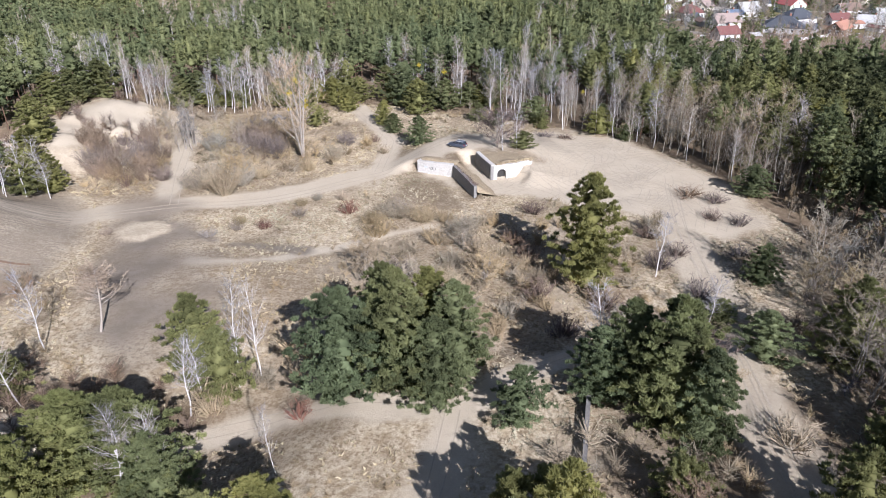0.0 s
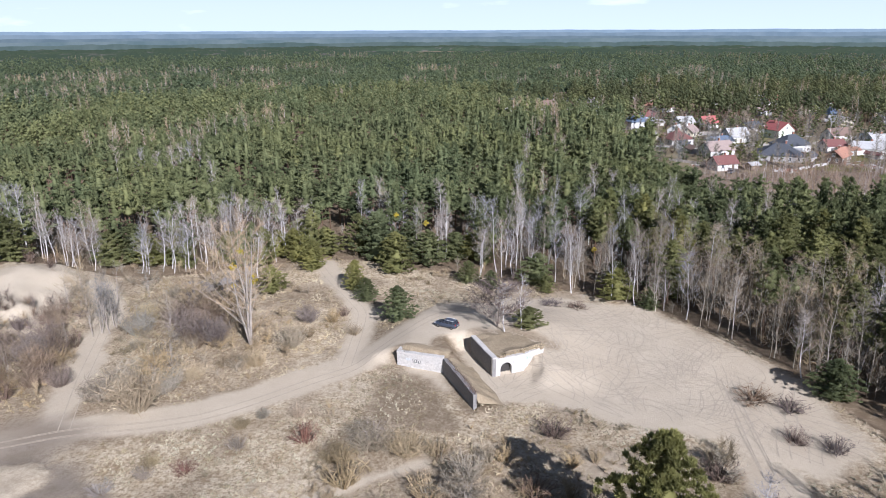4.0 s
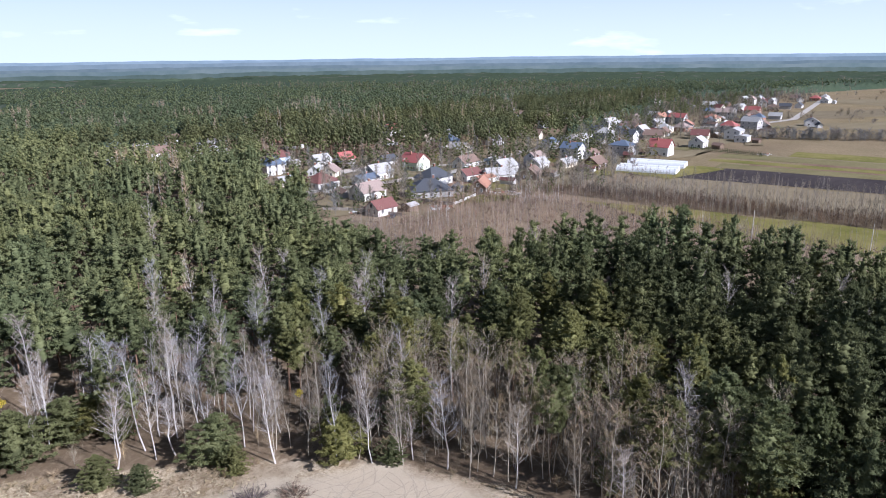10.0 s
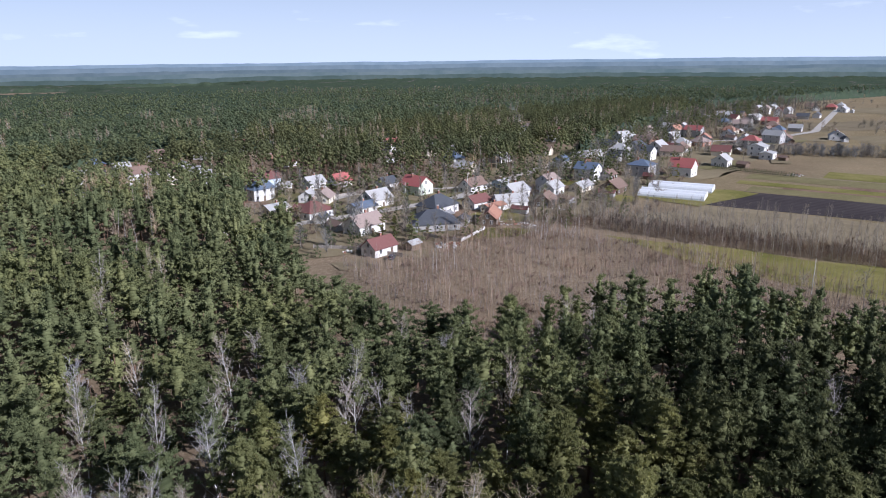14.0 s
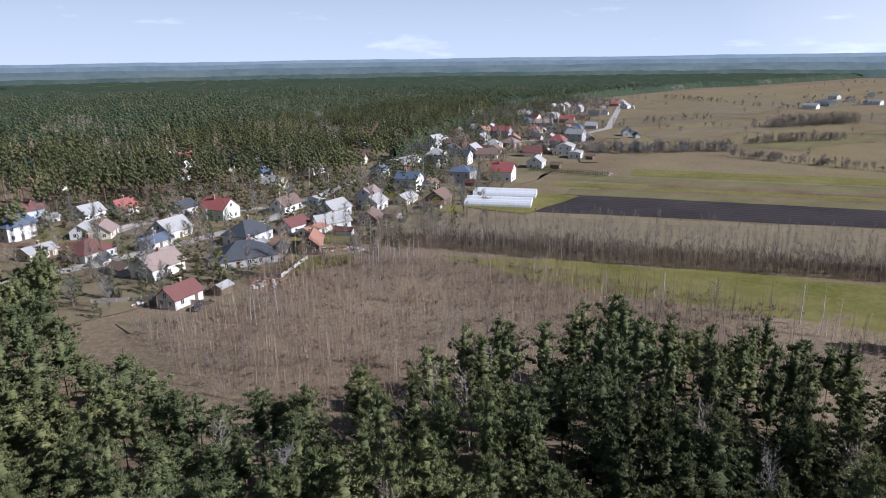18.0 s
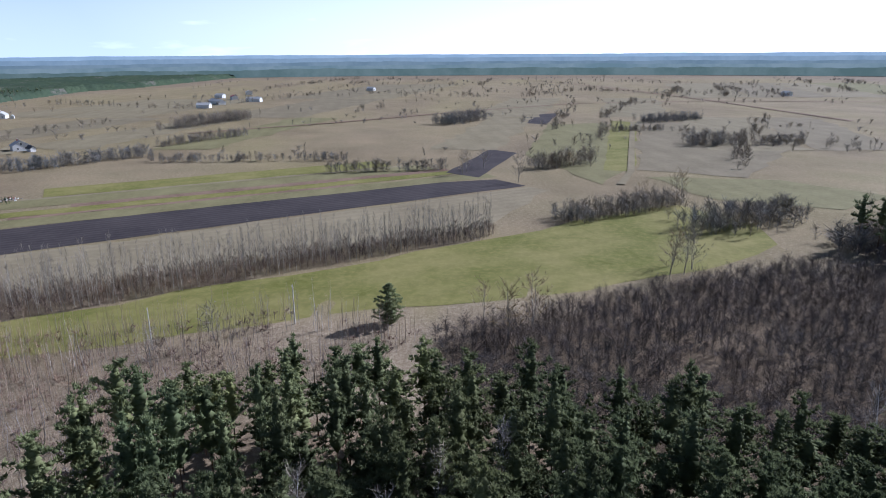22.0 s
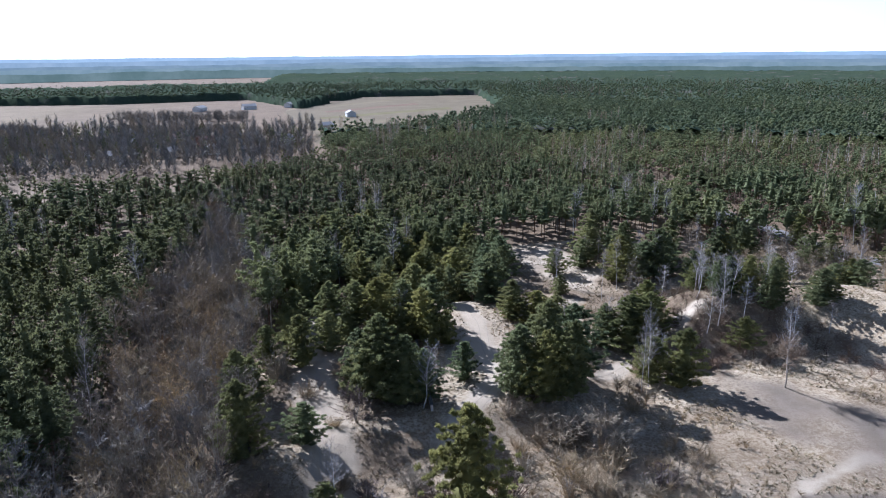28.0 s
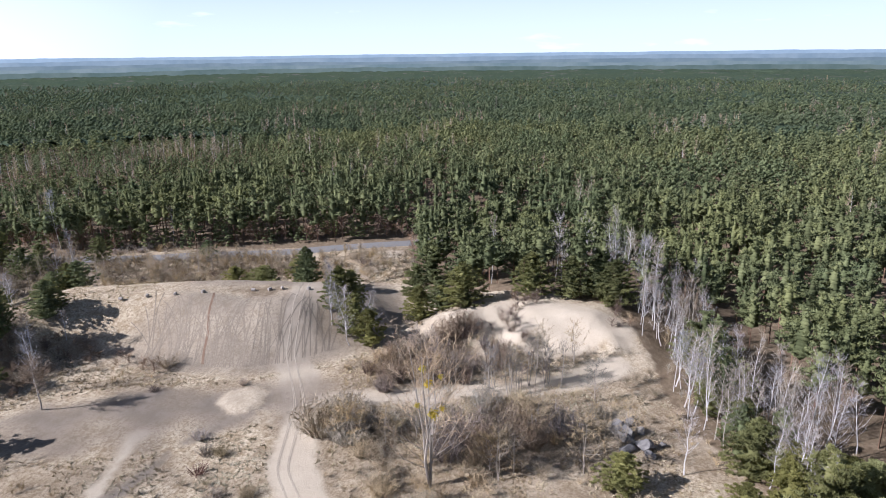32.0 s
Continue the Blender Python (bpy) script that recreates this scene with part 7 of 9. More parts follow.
# ---------------------------------------------------------------- fields and roads
def field_material(name, c1, c2, ang, gap, relief=0.4):
    m, nt, b = shader(name, 0.95, 0.1)
    tc, mp, wv = nt.nodes.new("ShaderNodeTexCoord"), nt.nodes.new("ShaderNodeMapping"), nt.nodes.new("ShaderNodeTexWave")
    mp.inputs["Rotation"].default_value = (0, 0, radians(ang))
    nt.links.new(tc.outputs["Object"], mp.inputs[0])
    nt.links.new(mp.outputs[0], wv.inputs[0])
    wv.inputs["Scale"].default_value, wv.inputs["Distortion"].default_value, wv.inputs["Detail"].default_value = 0.31 / gap, 1.5, 3
    col = mix(nt, ramp(nt, noise_out(nt, 0.045, 6, 0.65), [(0.35, (0, 0, 0)), (0.65, (1, 1, 1))]), c1, c2)
    col = mix(nt, ramp(nt, wv.outputs["Fac"], [(0.2, (0, 0, 0)), (0.8, (0.12, 0.12, 0.12))]), col, tuple(0.55 * v for v in c1))
    col = mix(nt, ramp(nt, noise_out(nt, 0.5, 4, 0.7), [(0.45, (0, 0, 0)), (0.75, (0.45, 0.45, 0.45))]), col, tuple(1.3 * v for v in c2))
    nt.links.new(col, b.inputs["Base Color"])
    bump(nt, b, wv.outputs["Fac"], relief, 0.2)
    return m


M_FIELD = {"plough": field_material("ploughed_earth", (0.036, 0.03, 0.03), (0.058, 0.048, 0.046), -31, 3), "green": field_material("winter_green", (0.115, 0.117, 0.025), (0.212, 0.183, 0.066), -31, 9, 0.1),
           "tan": field_material("stubble", (0.178, 0.144, 0.089), (0.237, 0.196, 0.122), -31, 5, 0.2), "brown": field_material("harrowed_earth", (0.145, 0.093, 0.064), (0.212, 0.145, 0.098), -31, 4, 0.2),
           "reed": field_material("reed_meadow", (0.148, 0.121, 0.073), (0.196, 0.16, 0.1), 80, 14, 0.2), "olive": field_material("pasture", (0.141, 0.124, 0.056), (0.189, 0.167, 0.08), 80, 11, 0.1),
           "straw": field_material("straw_meadow", (0.167, 0.135, 0.078), (0.218, 0.181, 0.11), 80, 12, 0.1)}
FIELD_Z = [0]


def field(outline, kind, label, rough=1.5):
    """A field with a slightly uneven outline, laid on the plain."""
    P = []
    for (x0, y0), (x1, y1) in zip(outline, outline[1:] + outline[:1]):
        n = max(1, int(math.hypot(x1 - x0, y1 - y0) / 12))
        for i in range(n):
            t = i / n
            P.append((x0 + (x1 - x0) * t + (RNG.uniform(-rough, rough) if i else 0), y0 + (y1 - y0) * t + (RNG.uniform(-rough, rough) if i else 0)))
    FIELD_Z[0] += 1
    bm = plate(P, 0.06 + 0.004 * FIELD_Z[0] if FIELD_Z[0] < 70 else 0.35 + 0.004 * (FIELD_Z[0] % 10))
    me = bpy.data.meshes.new("field")
    bm.to_mesh(me)
    bm.free()
    me.materials.append(M_FIELD[kind])
    tagged(new("field", me), label, "field", kind="structure")


U, N, O = (0.52, -0.855), (0.855, 0.52), (230, 278.2)


def band(a0, a1, b0, b1):
    return [(O[0] + U[0] * a + N[0] * b, O[1] + U[1] * a + N[1] * b) for a, b in ((a0, b0), (a1, b0), (a1, b1), (a0, b1))]


field(MEADOW, "green", "green meadow beside the leafless belt", 2.5)
field([(199, 255.1), (259.2, 169.7), (318.9, 82), (310.8, 74.2), (246.1, 101.9), (211.6, 164.9), (180.8, 221.7), (159.3, 255.9)], "tan", "strip of pale stubble beside the plough land", 2)
field([(230, 278.2), (200, 257), (265, 164.6), (320.9, 82.9), (336.1, 95.6), (317.2, 148.2), (267.9, 217.5)], "plough", "dark freshly ploughed field", 0.8)
for b0, b1, kind, a0, a1 in ((1, 14, "olive", 8, 215), (14, 18, "brown", 20, 150), (18, 27, "green", 0, 210), (27, 34, "brown", 40, 205), (34, 50, "olive", 0, 200), (50, 53, "tan", 10, 190), (53, 74, "green", 30, 185)):
    field(band(a0, a1, b0, b1), kind, {"olive": "olive pasture strip", "brown": "strip of brown harrowed earth", "green": "strip of fresh green crop", "tan": "strip of pale stubble"}[kind] + " beyond the plough land", 0.8)
field(SOUTH_FIELD, "reed", "brownish meadow south of the forest", 4)
for v in range(4):
    field([(-120 + 26 * v, -520 - 70 * v), (40 - 4 * v, -440 - 70 * v), (44 - 4 * v, -456 - 70 * v), (-118 + 26 * v, -545 - 70 * v)], ("straw", "olive", "brown", "straw")[v], "pale strip of grass in the southern meadow", 2)
field([(353.4, 119.2), (435.2, 97.1), (421, 81.4), (340.2, 103.5)], "plough", "small dark ploughed plot on the plain", 0.6)
field([(593.3, 68.9), (673.5, 58.8), (683.8, 29.4), (580, 50.1)], "plough", "far dark ploughed plot on the plain", 0.6)
field([(324.1, 49.7), (414, 77.5), (582, 49.1), (590.8, 2.6), (358.3, 33.7)], "olive", "green pasture beside a farm track", 2)
field([(358.2, 28.7), (600, -25.8), (608.5, -5.9), (361.6, 42.7)], "green", "green strip along a farm track", 1)
field([(363.1, 26.6), (609.9, -28.1), (588.6, -77.8), (429.6, -73.6), (341.8, -19.1)], "reed", "brownish reed meadow on the plain", 3)
field([(293.1, 10.3), (343.3, 27.1), (336.5, -31), (300.7, -60.2), (276.8, -29.4)], "olive", "olive pasture behind the bushes", 3)
field([(265.6, -242.2), (318.1, -235.7), (327.6, -272.2), (271.8, -285.6)], "green", "bright green patch by the woods", 2)
KINDS = ("straw", "reed", "straw", "straw", "olive", "straw", "reed", "straw")
k = 0
for ring, (u0, u1) in enumerate(((430, 640), (640, 900), (900, 1300), (1300, 1900))):
    wide = 46 + 26 * ring
    v = -430
    while v < 560:
        w = wide * RNG.uniform(0.6, 1.4)
        pts = [(u0 + 3, -0.18 * u0 + v + 90), (u1, -0.18 * u1 + v + 90), (u1, -0.18 * u1 + v + w + 88), (u0 + 3, -0.18 * u0 + v + w + 88)]
        mx, my = sum(p[0] for p in pts) / 4, sum(p[1] for p in pts) / 4
        if all(depth_in(np.array([p[0]]), np.array([p[1]]), EAST)[0] > 15 for p in pts) and RNG.uniform() < 0.45:
            field(pts, KINDS[k % 8], {"straw": "pale straw-coloured meadow on the plain", "reed": "brownish reed meadow on the plain", "olive": "olive-green pasture on the plain"}[KINDS[k % 8]], 4)
            k += 1
        v += w


def ribbon(name, label, line, wide, mat, lift=0.07, step_m=4.0, ground=True, category="road"):
    """A strip along a line, draped on the ground."""
    P = []
    for (x0, y0), (x1, y1) in zip(line, line[1:]):
        n = max(1, int(math.hypot(x1 - x0, y1 - y0) / step_m))
        P += [(x0 + (x1 - x0) * i / n, y0 + (y1 - y0) * i / n) for i in range(n)]
    P = np.array(P + [line[-1]])
    d = unit(np.gradient(P, axis=0))
    s = np.stack([-d[:, 1], d[:, 0]], -1) * wide / 2
    L, R = P + s, P - s
    V = np.concatenate([L, R])
    V = np.concatenate([V, (terrain(V[:, 0], V[:, 1]) + lift)[:, None]], 1)
    n, i = len(P), np.arange(len(P) - 1)
    F = np.stack([i, i + n, i + n + 1, i + 1], -1)
    return tagged(new(name, np_mesh(name, V, F, mat, True)), label, category, kind="structure")


ribbon("road", "pale asphalt road through the pine forest", ROAD_ASPHALT, 6.0, M_ASPHALT, 0.09)
ribbon("road", "village street between houses", [(20, 286.2), (50, 291.7), (73, 296.2), (92.9, 301.8), (116.9, 309.3), (150.9, 334.5), (192.8, 366.4), (254.8, 402.9), (329.5, 414.3), (399, 407.8), (457.8, 423.4), (558.8, 493.8), (694, 588.4)], 5.5, M_GRAVEL, 0.42)
ribbon("road", "narrow lane between gardens", [(48.1, 313.5), (80.1, 334.8), (100.1, 336.4), (127.9, 330.9), (149.9, 334.5)], 4, M_GRAVEL, 0.43)
ribbon("farm_track", "pale farm track across the plain", [(323.8, 41.7), (357.3, 30.5), (599.1, -21.5)], 3.5, M_FIELD["straw"], 0.44)
ribbon("ditch", "dark drainage ditch across the plain", [(516.7, 315.1), (594.7, 223.2), (692.6, 130.6), (809.3, -3.1), (844.7, -165), (818.7, -355.6)], 5, M_FIELD["brown"], 0.45)
ribbon("ditch", "dark drainage ditch across the plain", [(604.6, -198.9), (844.7, -165), (1185.5, -93.4), (1486.5, 19.7)], 5, M_FIELD["brown"], 0.46)
field([(111.5, 245), (89.6, 247.4), (107.6, 258.9), (121.5, 250.7)], "green", "unmown garden lawn beside the barn", 1.0)
for pts in ([(83.7, 257.4), (101.6, 251.1), (105.6, 257), (89.7, 262.2)], [(59.8, 251.9), (75.7, 251.6), (75.8, 259.5), (61.9, 263.7)], [(195, 255.2), (234.8, 264.2), (230.9, 276.2), (199.3, 292.8), (185.3, 283.2)]):
    field(pts, "green", "garden lawn beside the houses", 0.6)
field([(35.9, 246.4), (69.7, 247.7), (109.6, 262.9), (149.3, 256.1), (199.3, 292.8), (249, 301.7), (298.9, 330.4), (418.8, 397.4), (439.5, 486.6), (329.9, 469), (230, 421.3), (130.1, 365.6), (60.3, 355), (36.1, 325.6)], "straw", "bare gardens and yards between the houses", 3)


# greenhouses: hooped tunnels and a bare frame
def greenhouse(x, y, ang, length, wide, tall, label, covered=True):
    e = tagged(new("greenhouse"), label, "greenhouse", "greenhouses")
    e.matrix_basis = pose(x, y, 0, 0, 0, ang)
    a = np.linspace(0, np.pi, 9)
    arc = np.stack([0 * a, -np.cos(a) * wide / 2, np.sin(a) * tall], -1)
    n = int(length / 2)
    for i in range(n + 1):
        part("hoop", limb(arc + [i * length / n - length / 2, 0, 0], np.full(9, 0.06), 4), M_FRAME if covered else M_BOARD, e)
    if covered:
        x0, x1 = -length / 2, length / 2
        V = np.concatenate([arc * 0.985 + [x0, 0, 0], arc * 0.985 + [x1, 0, 0], arc * 0.96 + [x0, 0, 0], arc * 0.96 + [x1, 0, 0]])
        k = np.arange(8)
        F = np.concatenate([np.stack([k, k + 9, k + 10, k + 1], -1), np.stack([k + 18, k + 19, k + 28, k + 27], -1)])
        part("cover", (V, F), M_FOIL, e)
        for xx in (x0, x1):
            P = arc * 0.97 + [xx, 0, 0]
            m = len(P)
            V = np.concatenate([P, P + [0.03, 0, 0], [[xx, 0, 0], [xx + 0.03, 0, 0]]])
            F = [(2 * m, i, i + 1) for i in range(m - 1)] + [(2 * m + 1, m + i + 1, m + i) for i in range(m - 1)]
            part("end_wall", (V, np.array(F)), M_FOIL, e)
    return e


M_FOIL = surface("milky_foil", (0.62, 0.64, 0.65), (0.74, 0.76, 0.77), 0.6, 6, 0.35, 0.5, 0.1)
for i in range(4):
    greenhouse(197.7 + 4.6 * i + (5 if i > 1 else 0), 273.8 + 4.0 * i + (3 if i > 1 else 0), -52, 26, 5.6, 2.6, "long milky foil tunnel greenhouse beside the field" if i > 1 else "glazed tunnel greenhouse with white hoops", True)
for i in range(3):
    greenhouse(120.5 + 3.0 * i, 241.4 + 2.4 * i, -47, 17, 3.2, 1.9, "bare hooped greenhouse frame without cover", False)


# ---------------------------------------------------------------- village greenery, fences, rubble
SPRUCE = [(np_mesh("spruce_trunk", *limb([[0, 0, -0.2], [0, 0, 8.5]], [0.16, 0.03], 5), M_PTRUNK), np_mesh("spruce_crown", *pine_crown(RNG, 9.0, 2.1, 110, 9, 0.4, 0.03), M_PINE)) for _ in range(2)]
for x, y in ((73.8, 257.6), (77.7, 253.5), (79.7, 249.5), (132.7, 294.1), (227.3, 310.1), (231.2, 308), (71.8, 263.5), (96, 314.6), (111.9, 312.4), (88.1, 332.6), (50, 295.6), (58.1, 311.4), (48.2, 321.5), (127.8, 306.1), (175.4, 285.4), (169.4, 277.5), (163.4, 269.7), (247.3, 331.5), (149.6, 293.8), (45.9, 264.1), (53.9, 257.9), (40, 272.1), (44, 287.9), (120, 334)):
    put_tree("spruce_tree", SPRUCE, x + RNG.uniform(-1, 1), y + RNG.uniform(-1, 1), RNG.uniform(0.7, 1.1), RNG.uniform(0.6, 1.1), RNG.uniform(0, 6), "dark green spruce in a village garden", "spruce tree", "garden spruces")
for x, y, h in ((78, 313, 7), (89.9, 294.9, 6), (127.7, 297.2, 7), (136.7, 291.1, 6), (111.8, 296.5, 6), (151.7, 311.6, 8), (169.6, 315.2, 8), (181.5, 309.1, 7), (159.5, 283.7, 7), (229.4, 336.9, 9), (245.2, 321.6, 9), (299, 335.4, 8), (96.1, 346.4, 11), (125, 338.9, 11), (140, 343.6, 12), (62.1, 317.2, 7), (139.7, 162.8, 8), (150.2, 154.6, 9), (99.2, 185.7, 6), (83.3, 182.1, 7), (152.9, 97.3, 13), (159.7, 92.1, 13), (166.9, 102, 9), (200, 49.9, 12), (203.9, 46.8, 12),
                (208, 50.7, 11), (198.2, 54, 10), (328.9, 85.7, 13), (347.3, 111.4, 12), (353.2, 109.2, 12), (366.9, 100.8, 11), (293.6, 26.4, 11), (297.5, 23.3, 11), (289.1, 40.5, 8), (429, -425.3, 14), (261.9, -29, 9), (179.8, 344.8, 10), (209.7, 352.2, 10)):
    put_tree("garden_tree", OPENTREE, x, y, h / 9, h / 9, RNG.uniform(0, 6), "bare grey tree standing alone in a field or garden", "tree", "bare garden and field trees")
put_tree("pine_tree", PINE_MID, 163.8, 121.9, 1.0, 1.05, 0.4, "lone young pine at the meadow's edge", "pine tree", "")
M_THUJA = foliage("thuja", (0.035, 0.06, 0.025), (0.05, 0.08, 0.03), (0.075, 0.105, 0.04))
THUJA = np_mesh("thuja_shrub", *pine_crown(RNG, 2.2, 0.5, 30, 8, 0.2, 0.0), M_THUJA)
for (x0, y0), (x1, y1), h in (((60.7, 279.5), (68.8, 288.9), 1.2), ((61.6, 261.2), (68.3, 264.6), 1.1), ((269.1, 325.1), (284, 286.9), 0.9), ((265.1, 322.2), (279.6, 285), 0.8), ((78.2, 340.8), (90.2, 346.5), 1.0)):
    n = int(math.hypot(x1 - x0, y1 - y0) / 1.15)
    for i in range(n):
        ob = tagged(new("thuja_shrub", THUJA), "dark clipped thuja in a hedge row", "hedge plant", "thuja hedge rows")
        ob.matrix_basis = Matrix.LocRotScale((x0 + (x1 - x0) * i / n, y0 + (y1 - y0) * i / n, 0.03), Euler((0, 0, i * 1.7)), (1, 1, h * (0.9 + 0.2 * ((i * 7) % 5) / 5)))


def fence(line, tall, mat, label, gap=2.4):
    e = tagged(new("fence"), label, "fence", "garden fences")
    for (x0, y0), (x1, y1) in zip(line, line[1:]):
        ln = math.hypot(x1 - x0, y1 - y0)
        n, a = max(1, int(ln / gap)), math.atan2(y1 - y0, x1 - x0)
        for i in range(n):
            t = (i + 0.5) / n
            part("panel", box(x0 + (x1 - x0) * t, y0 + (y1 - y0) * t, 0.05, ln / n - 0.14, 0.06, tall - 0.1, a), mat, e)
            part("post", box(x0 + (x1 - x0) * i / n, y0 + (y1 - y0) * i / n, -0.2, 0.14, 0.14, tall + 0.25, a), M_CONCRETE, e)


fence([(91.9, 246), (105.9, 257.5)], 1.3, M_FRAME, "white panel fence at the lawn's edge")
fence([(83.7, 257.4), (91.9, 246)], 1.3, M_BOARD, "weathered board fence behind the bungalow")
fence([(70.2, 331), (84.1, 337.7), (100.1, 339.4)], 1.5, M_BOARD, "grey board fence along a lane")
fence([(83.9, 297), (95.9, 304.7)], 1.2, M_BOARD, "low board fence along the street")
fence([(47.9, 258), (57.8, 251.9), (69.7, 237.8)], 1.3, M_BOARD, "grey board fence at the edge of the woods")
fence([(139.8, 309.9), (149.8, 317.6)], 1.2, M_FRAME, "pale fence along the street")


def rubble(x, y, r, n, label):
    e = tagged(new("rubble_pile"), label, "rubble")
    e.matrix_basis = pose(x, y, float(terrain(x, y)))
    mats = (M_CONCRETE, M_BOARD, M_BRICK, M_FRAME)
    for i in range(n):
        a, d = RNG.uniform(0, 6.28), r * math.sqrt(RNG.uniform())
        part("block", box(d * math.cos(a), d * math.sin(a), 0.0, RNG.uniform(0.3, 1.4), RNG.uniform(0.2, 0.7), RNG.uniform(0.15, 0.7), RNG.uniform(0, 3)), mats[int(RNG.integers(4))], e)


rubble(86.6, 244, 4, 34, "heap of pale boards and broken blocks")
rubble(116.6, 262.7, 4.5, 36, "heap of timber and scrap beside the barn")
rubble(121.5, 256.7, 3.5, 24, "scattered planks and scrap on the grass")
rubble(146.5, 275, 4, 26, "farmyard clutter beside a barn")
rubble(183.6, 328.9, 6, 34, "stacked boards in a yard")
rubble(299.5, 390.1, 12, 60, "builder's yard with stacked material")
rubble(286.6, 290.9, 4, 20, "pale stones and boards at the hedge's end")
rubble(321.1, 361.8, 8, 30, "pale clutter in a yard")
rubble(56.5, 249, 1.6, 12, "pale broken blocks in a garden")

# garden plots and sheds
SPOTS = list(HOUSES) + [row[:2] for row in FAR if row[1] > 340 and row[0] > 60]
for i, (hx, hy) in enumerate(SPOTS):
    for side in (1, -1):
        a = radians(30 + 8 * ((i * 5) % 7 - 3))
        cx, cy = hx + side * 11 * math.cos(a) - 5 * math.sin(a) * ((i % 3) - 1), hy + side * 11 * math.sin(a) + 7 * math.cos(a) * ((i % 3) - 1)
        w, d = 5 + (i * 7) % 5, 4 + (i * 11) % 5
        pts = [(cx + u * math.cos(a) - v * math.sin(a), cy + u * math.sin(a) + v * math.cos(a)) for u, v in ((-w, -d), (w, -d), (w, d), (-w, d))]
        kind = ("olive", "straw", "green", "brown", "straw", "olive", "tan")[(2 * i + side) % 7]
        field(pts, kind, {"olive": "olive garden lawn", "straw": "pale bare yard", "green": "green garden lawn", "brown": "dug-over garden bed", "tan": "dry garden plot"}[kind] + " beside a village house", 1.2)
    if i % 5 < 4:
        a = 30 + 25 * ((i * 3) % 5)
        sx, sy = hx + 10.5 * math.cos(i * 2.4), hy + 10.5 * math.sin(i * 2.4)
        if min(math.hypot(sx - ox, sy - oy) for ox, oy in SPOTS) > 8:
            house(sx, sy, a, 4 + (i * 3) % 4, 3 + i % 2, 2.2, 0.8 + 0.3 * (i % 3), ("wood", "grey", "white", "wood")[i % 4], ("grey", "brown", "dark", "maroon", "grey")[i % 5], ("dark wooden", "grey", "white", "dark wooden")[i % 4] + " garden shed in a yard", False, 1, False, False, "shed", "garden sheds")

# bare trees and pines between the houses
x, y = spread(RNG, (36, 240, 720, 660), 6.4, lambda x, y: inside(x, y, EAST) & (y > 245 + 0 * x) & (y > np.where(x < 350, 0.85 * x + 112, 0.62 * x + 170)) & (np.min([np.hypot(x - row[0], y - row[1]) for row in FAR] + [np.hypot(x - a, y - b) for a, b in list(HOUSES) + FILL], axis=0) > 7.5) & (vnoise(x, y, 18, 112) > 0.25))
bare_stand("village_trees", "leafless trees between the houses", x[::2], y[::2], 10.0, 3.4, 110, 0.11, M_GREYBARK, M_TWIG_GREY, 0.5, 1.25, low=0.1)
bare_stand("village_bushes", "leafless garden bushes", x[1::2] + 3, y[1::2] - 3, 3.2, 1.9, 60, 0.1, M_TWIG_BROWN, M_TWIG_BROWN, 0.5, 1.3, low=0.03)
x, y = spread(RNG, (40, 300, 700, 660), 7.0, lambda x, y: inside(x, y, EAST) & (y > np.where(x < 350, 0.85 * x + 140, 0.62 * x + 215)) & (vnoise(x, y, 40, 111) > 0.34) & (np.min([np.hypot(x - row[0], y - row[1]) for row in FAR] + [np.hypot(x - a, y - b) for a, b in HOUSES], axis=0) > 9))
P = np.stack([x, y, 0 * x], -1)
tagged(new("village_pines", np_mesh("village_pines", *tile(*tuft_crown(RNG, 11.0, 2.4, 10, 2, 0.8, 0.15), P, RNG.uniform(0, 6, len(x)), RNG.uniform(0.7, 1.2, len(x)), RNG.uniform(0.6, 1.2, len(x))), M_FOREST_DARK)), "dark pines between the village houses", "pines", kind="stuff")

x, y = spread(RNG, (40, 244, 560, 560), 7.5, lambda x, y: inside(x, y, EAST) & (y > 0.85 * x + 118) & (y > 246) & (vnoise(x, y, 16, 113) > 0.5) & (np.min([np.hypot(x - row[0], y - row[1]) for row in FAR] + [np.hypot(x - a, y - b) for a, b in HOUSES], axis=0) > 8))
P = np.stack([x, y, 0 * x], -1)
tagged(new("garden_conifers", np_mesh("garden_conifers", *tile(*tuft_crown(RNG, 6.0, 1.7, 12, 4, 0.5, 0.03), P, RNG.uniform(0, 6, len(x)), RNG.uniform(0.5, 1.1, len(x)), RNG.uniform(0.4, 1.2, len(x))), M_FOREST_DARK)), "dark conifers in the village gardens", "conifers", kind="stuff")


# ---------------------------------------------------------------- bunkers
M_PAINT = surface("whitewashed_concrete", (0.36, 0.335, 0.295), (0.6, 0.575, 0.53), 0.55, 3, relief=0.6, dist=0.04)
M_SPRAY = surface("spray_paint", (0.03, 0.035, 0.04), (0.07, 0.075, 0.08), 3, 10, relief=0)
M_SPRAY_G = surface("green_spray_paint", (0.25, 0.4, 0.3), (0.36, 0.52, 0.42), 3, 10, relief=0)
# old concrete darkened by the shade of walls turned from the sun
M_SHADEWALL = surface("shaded_old_concrete", (0.16, 0.155, 0.145), (0.27, 0.255, 0.235), 0.5, 5, relief=0.6, dist=0.05)
# the bunker room's shade is put into this near-black wall colour
M_DARKROOM = surface("dark_shade_wall", (0.03, 0.028, 0.026), (0.06, 0.055, 0.05), 1, 6)


M_BOULDER = surface("grey_boulder", (0.13, 0.122, 0.114), (0.24, 0.226, 0.208), 0.5, 3, relief=0.4, dist=0.05)


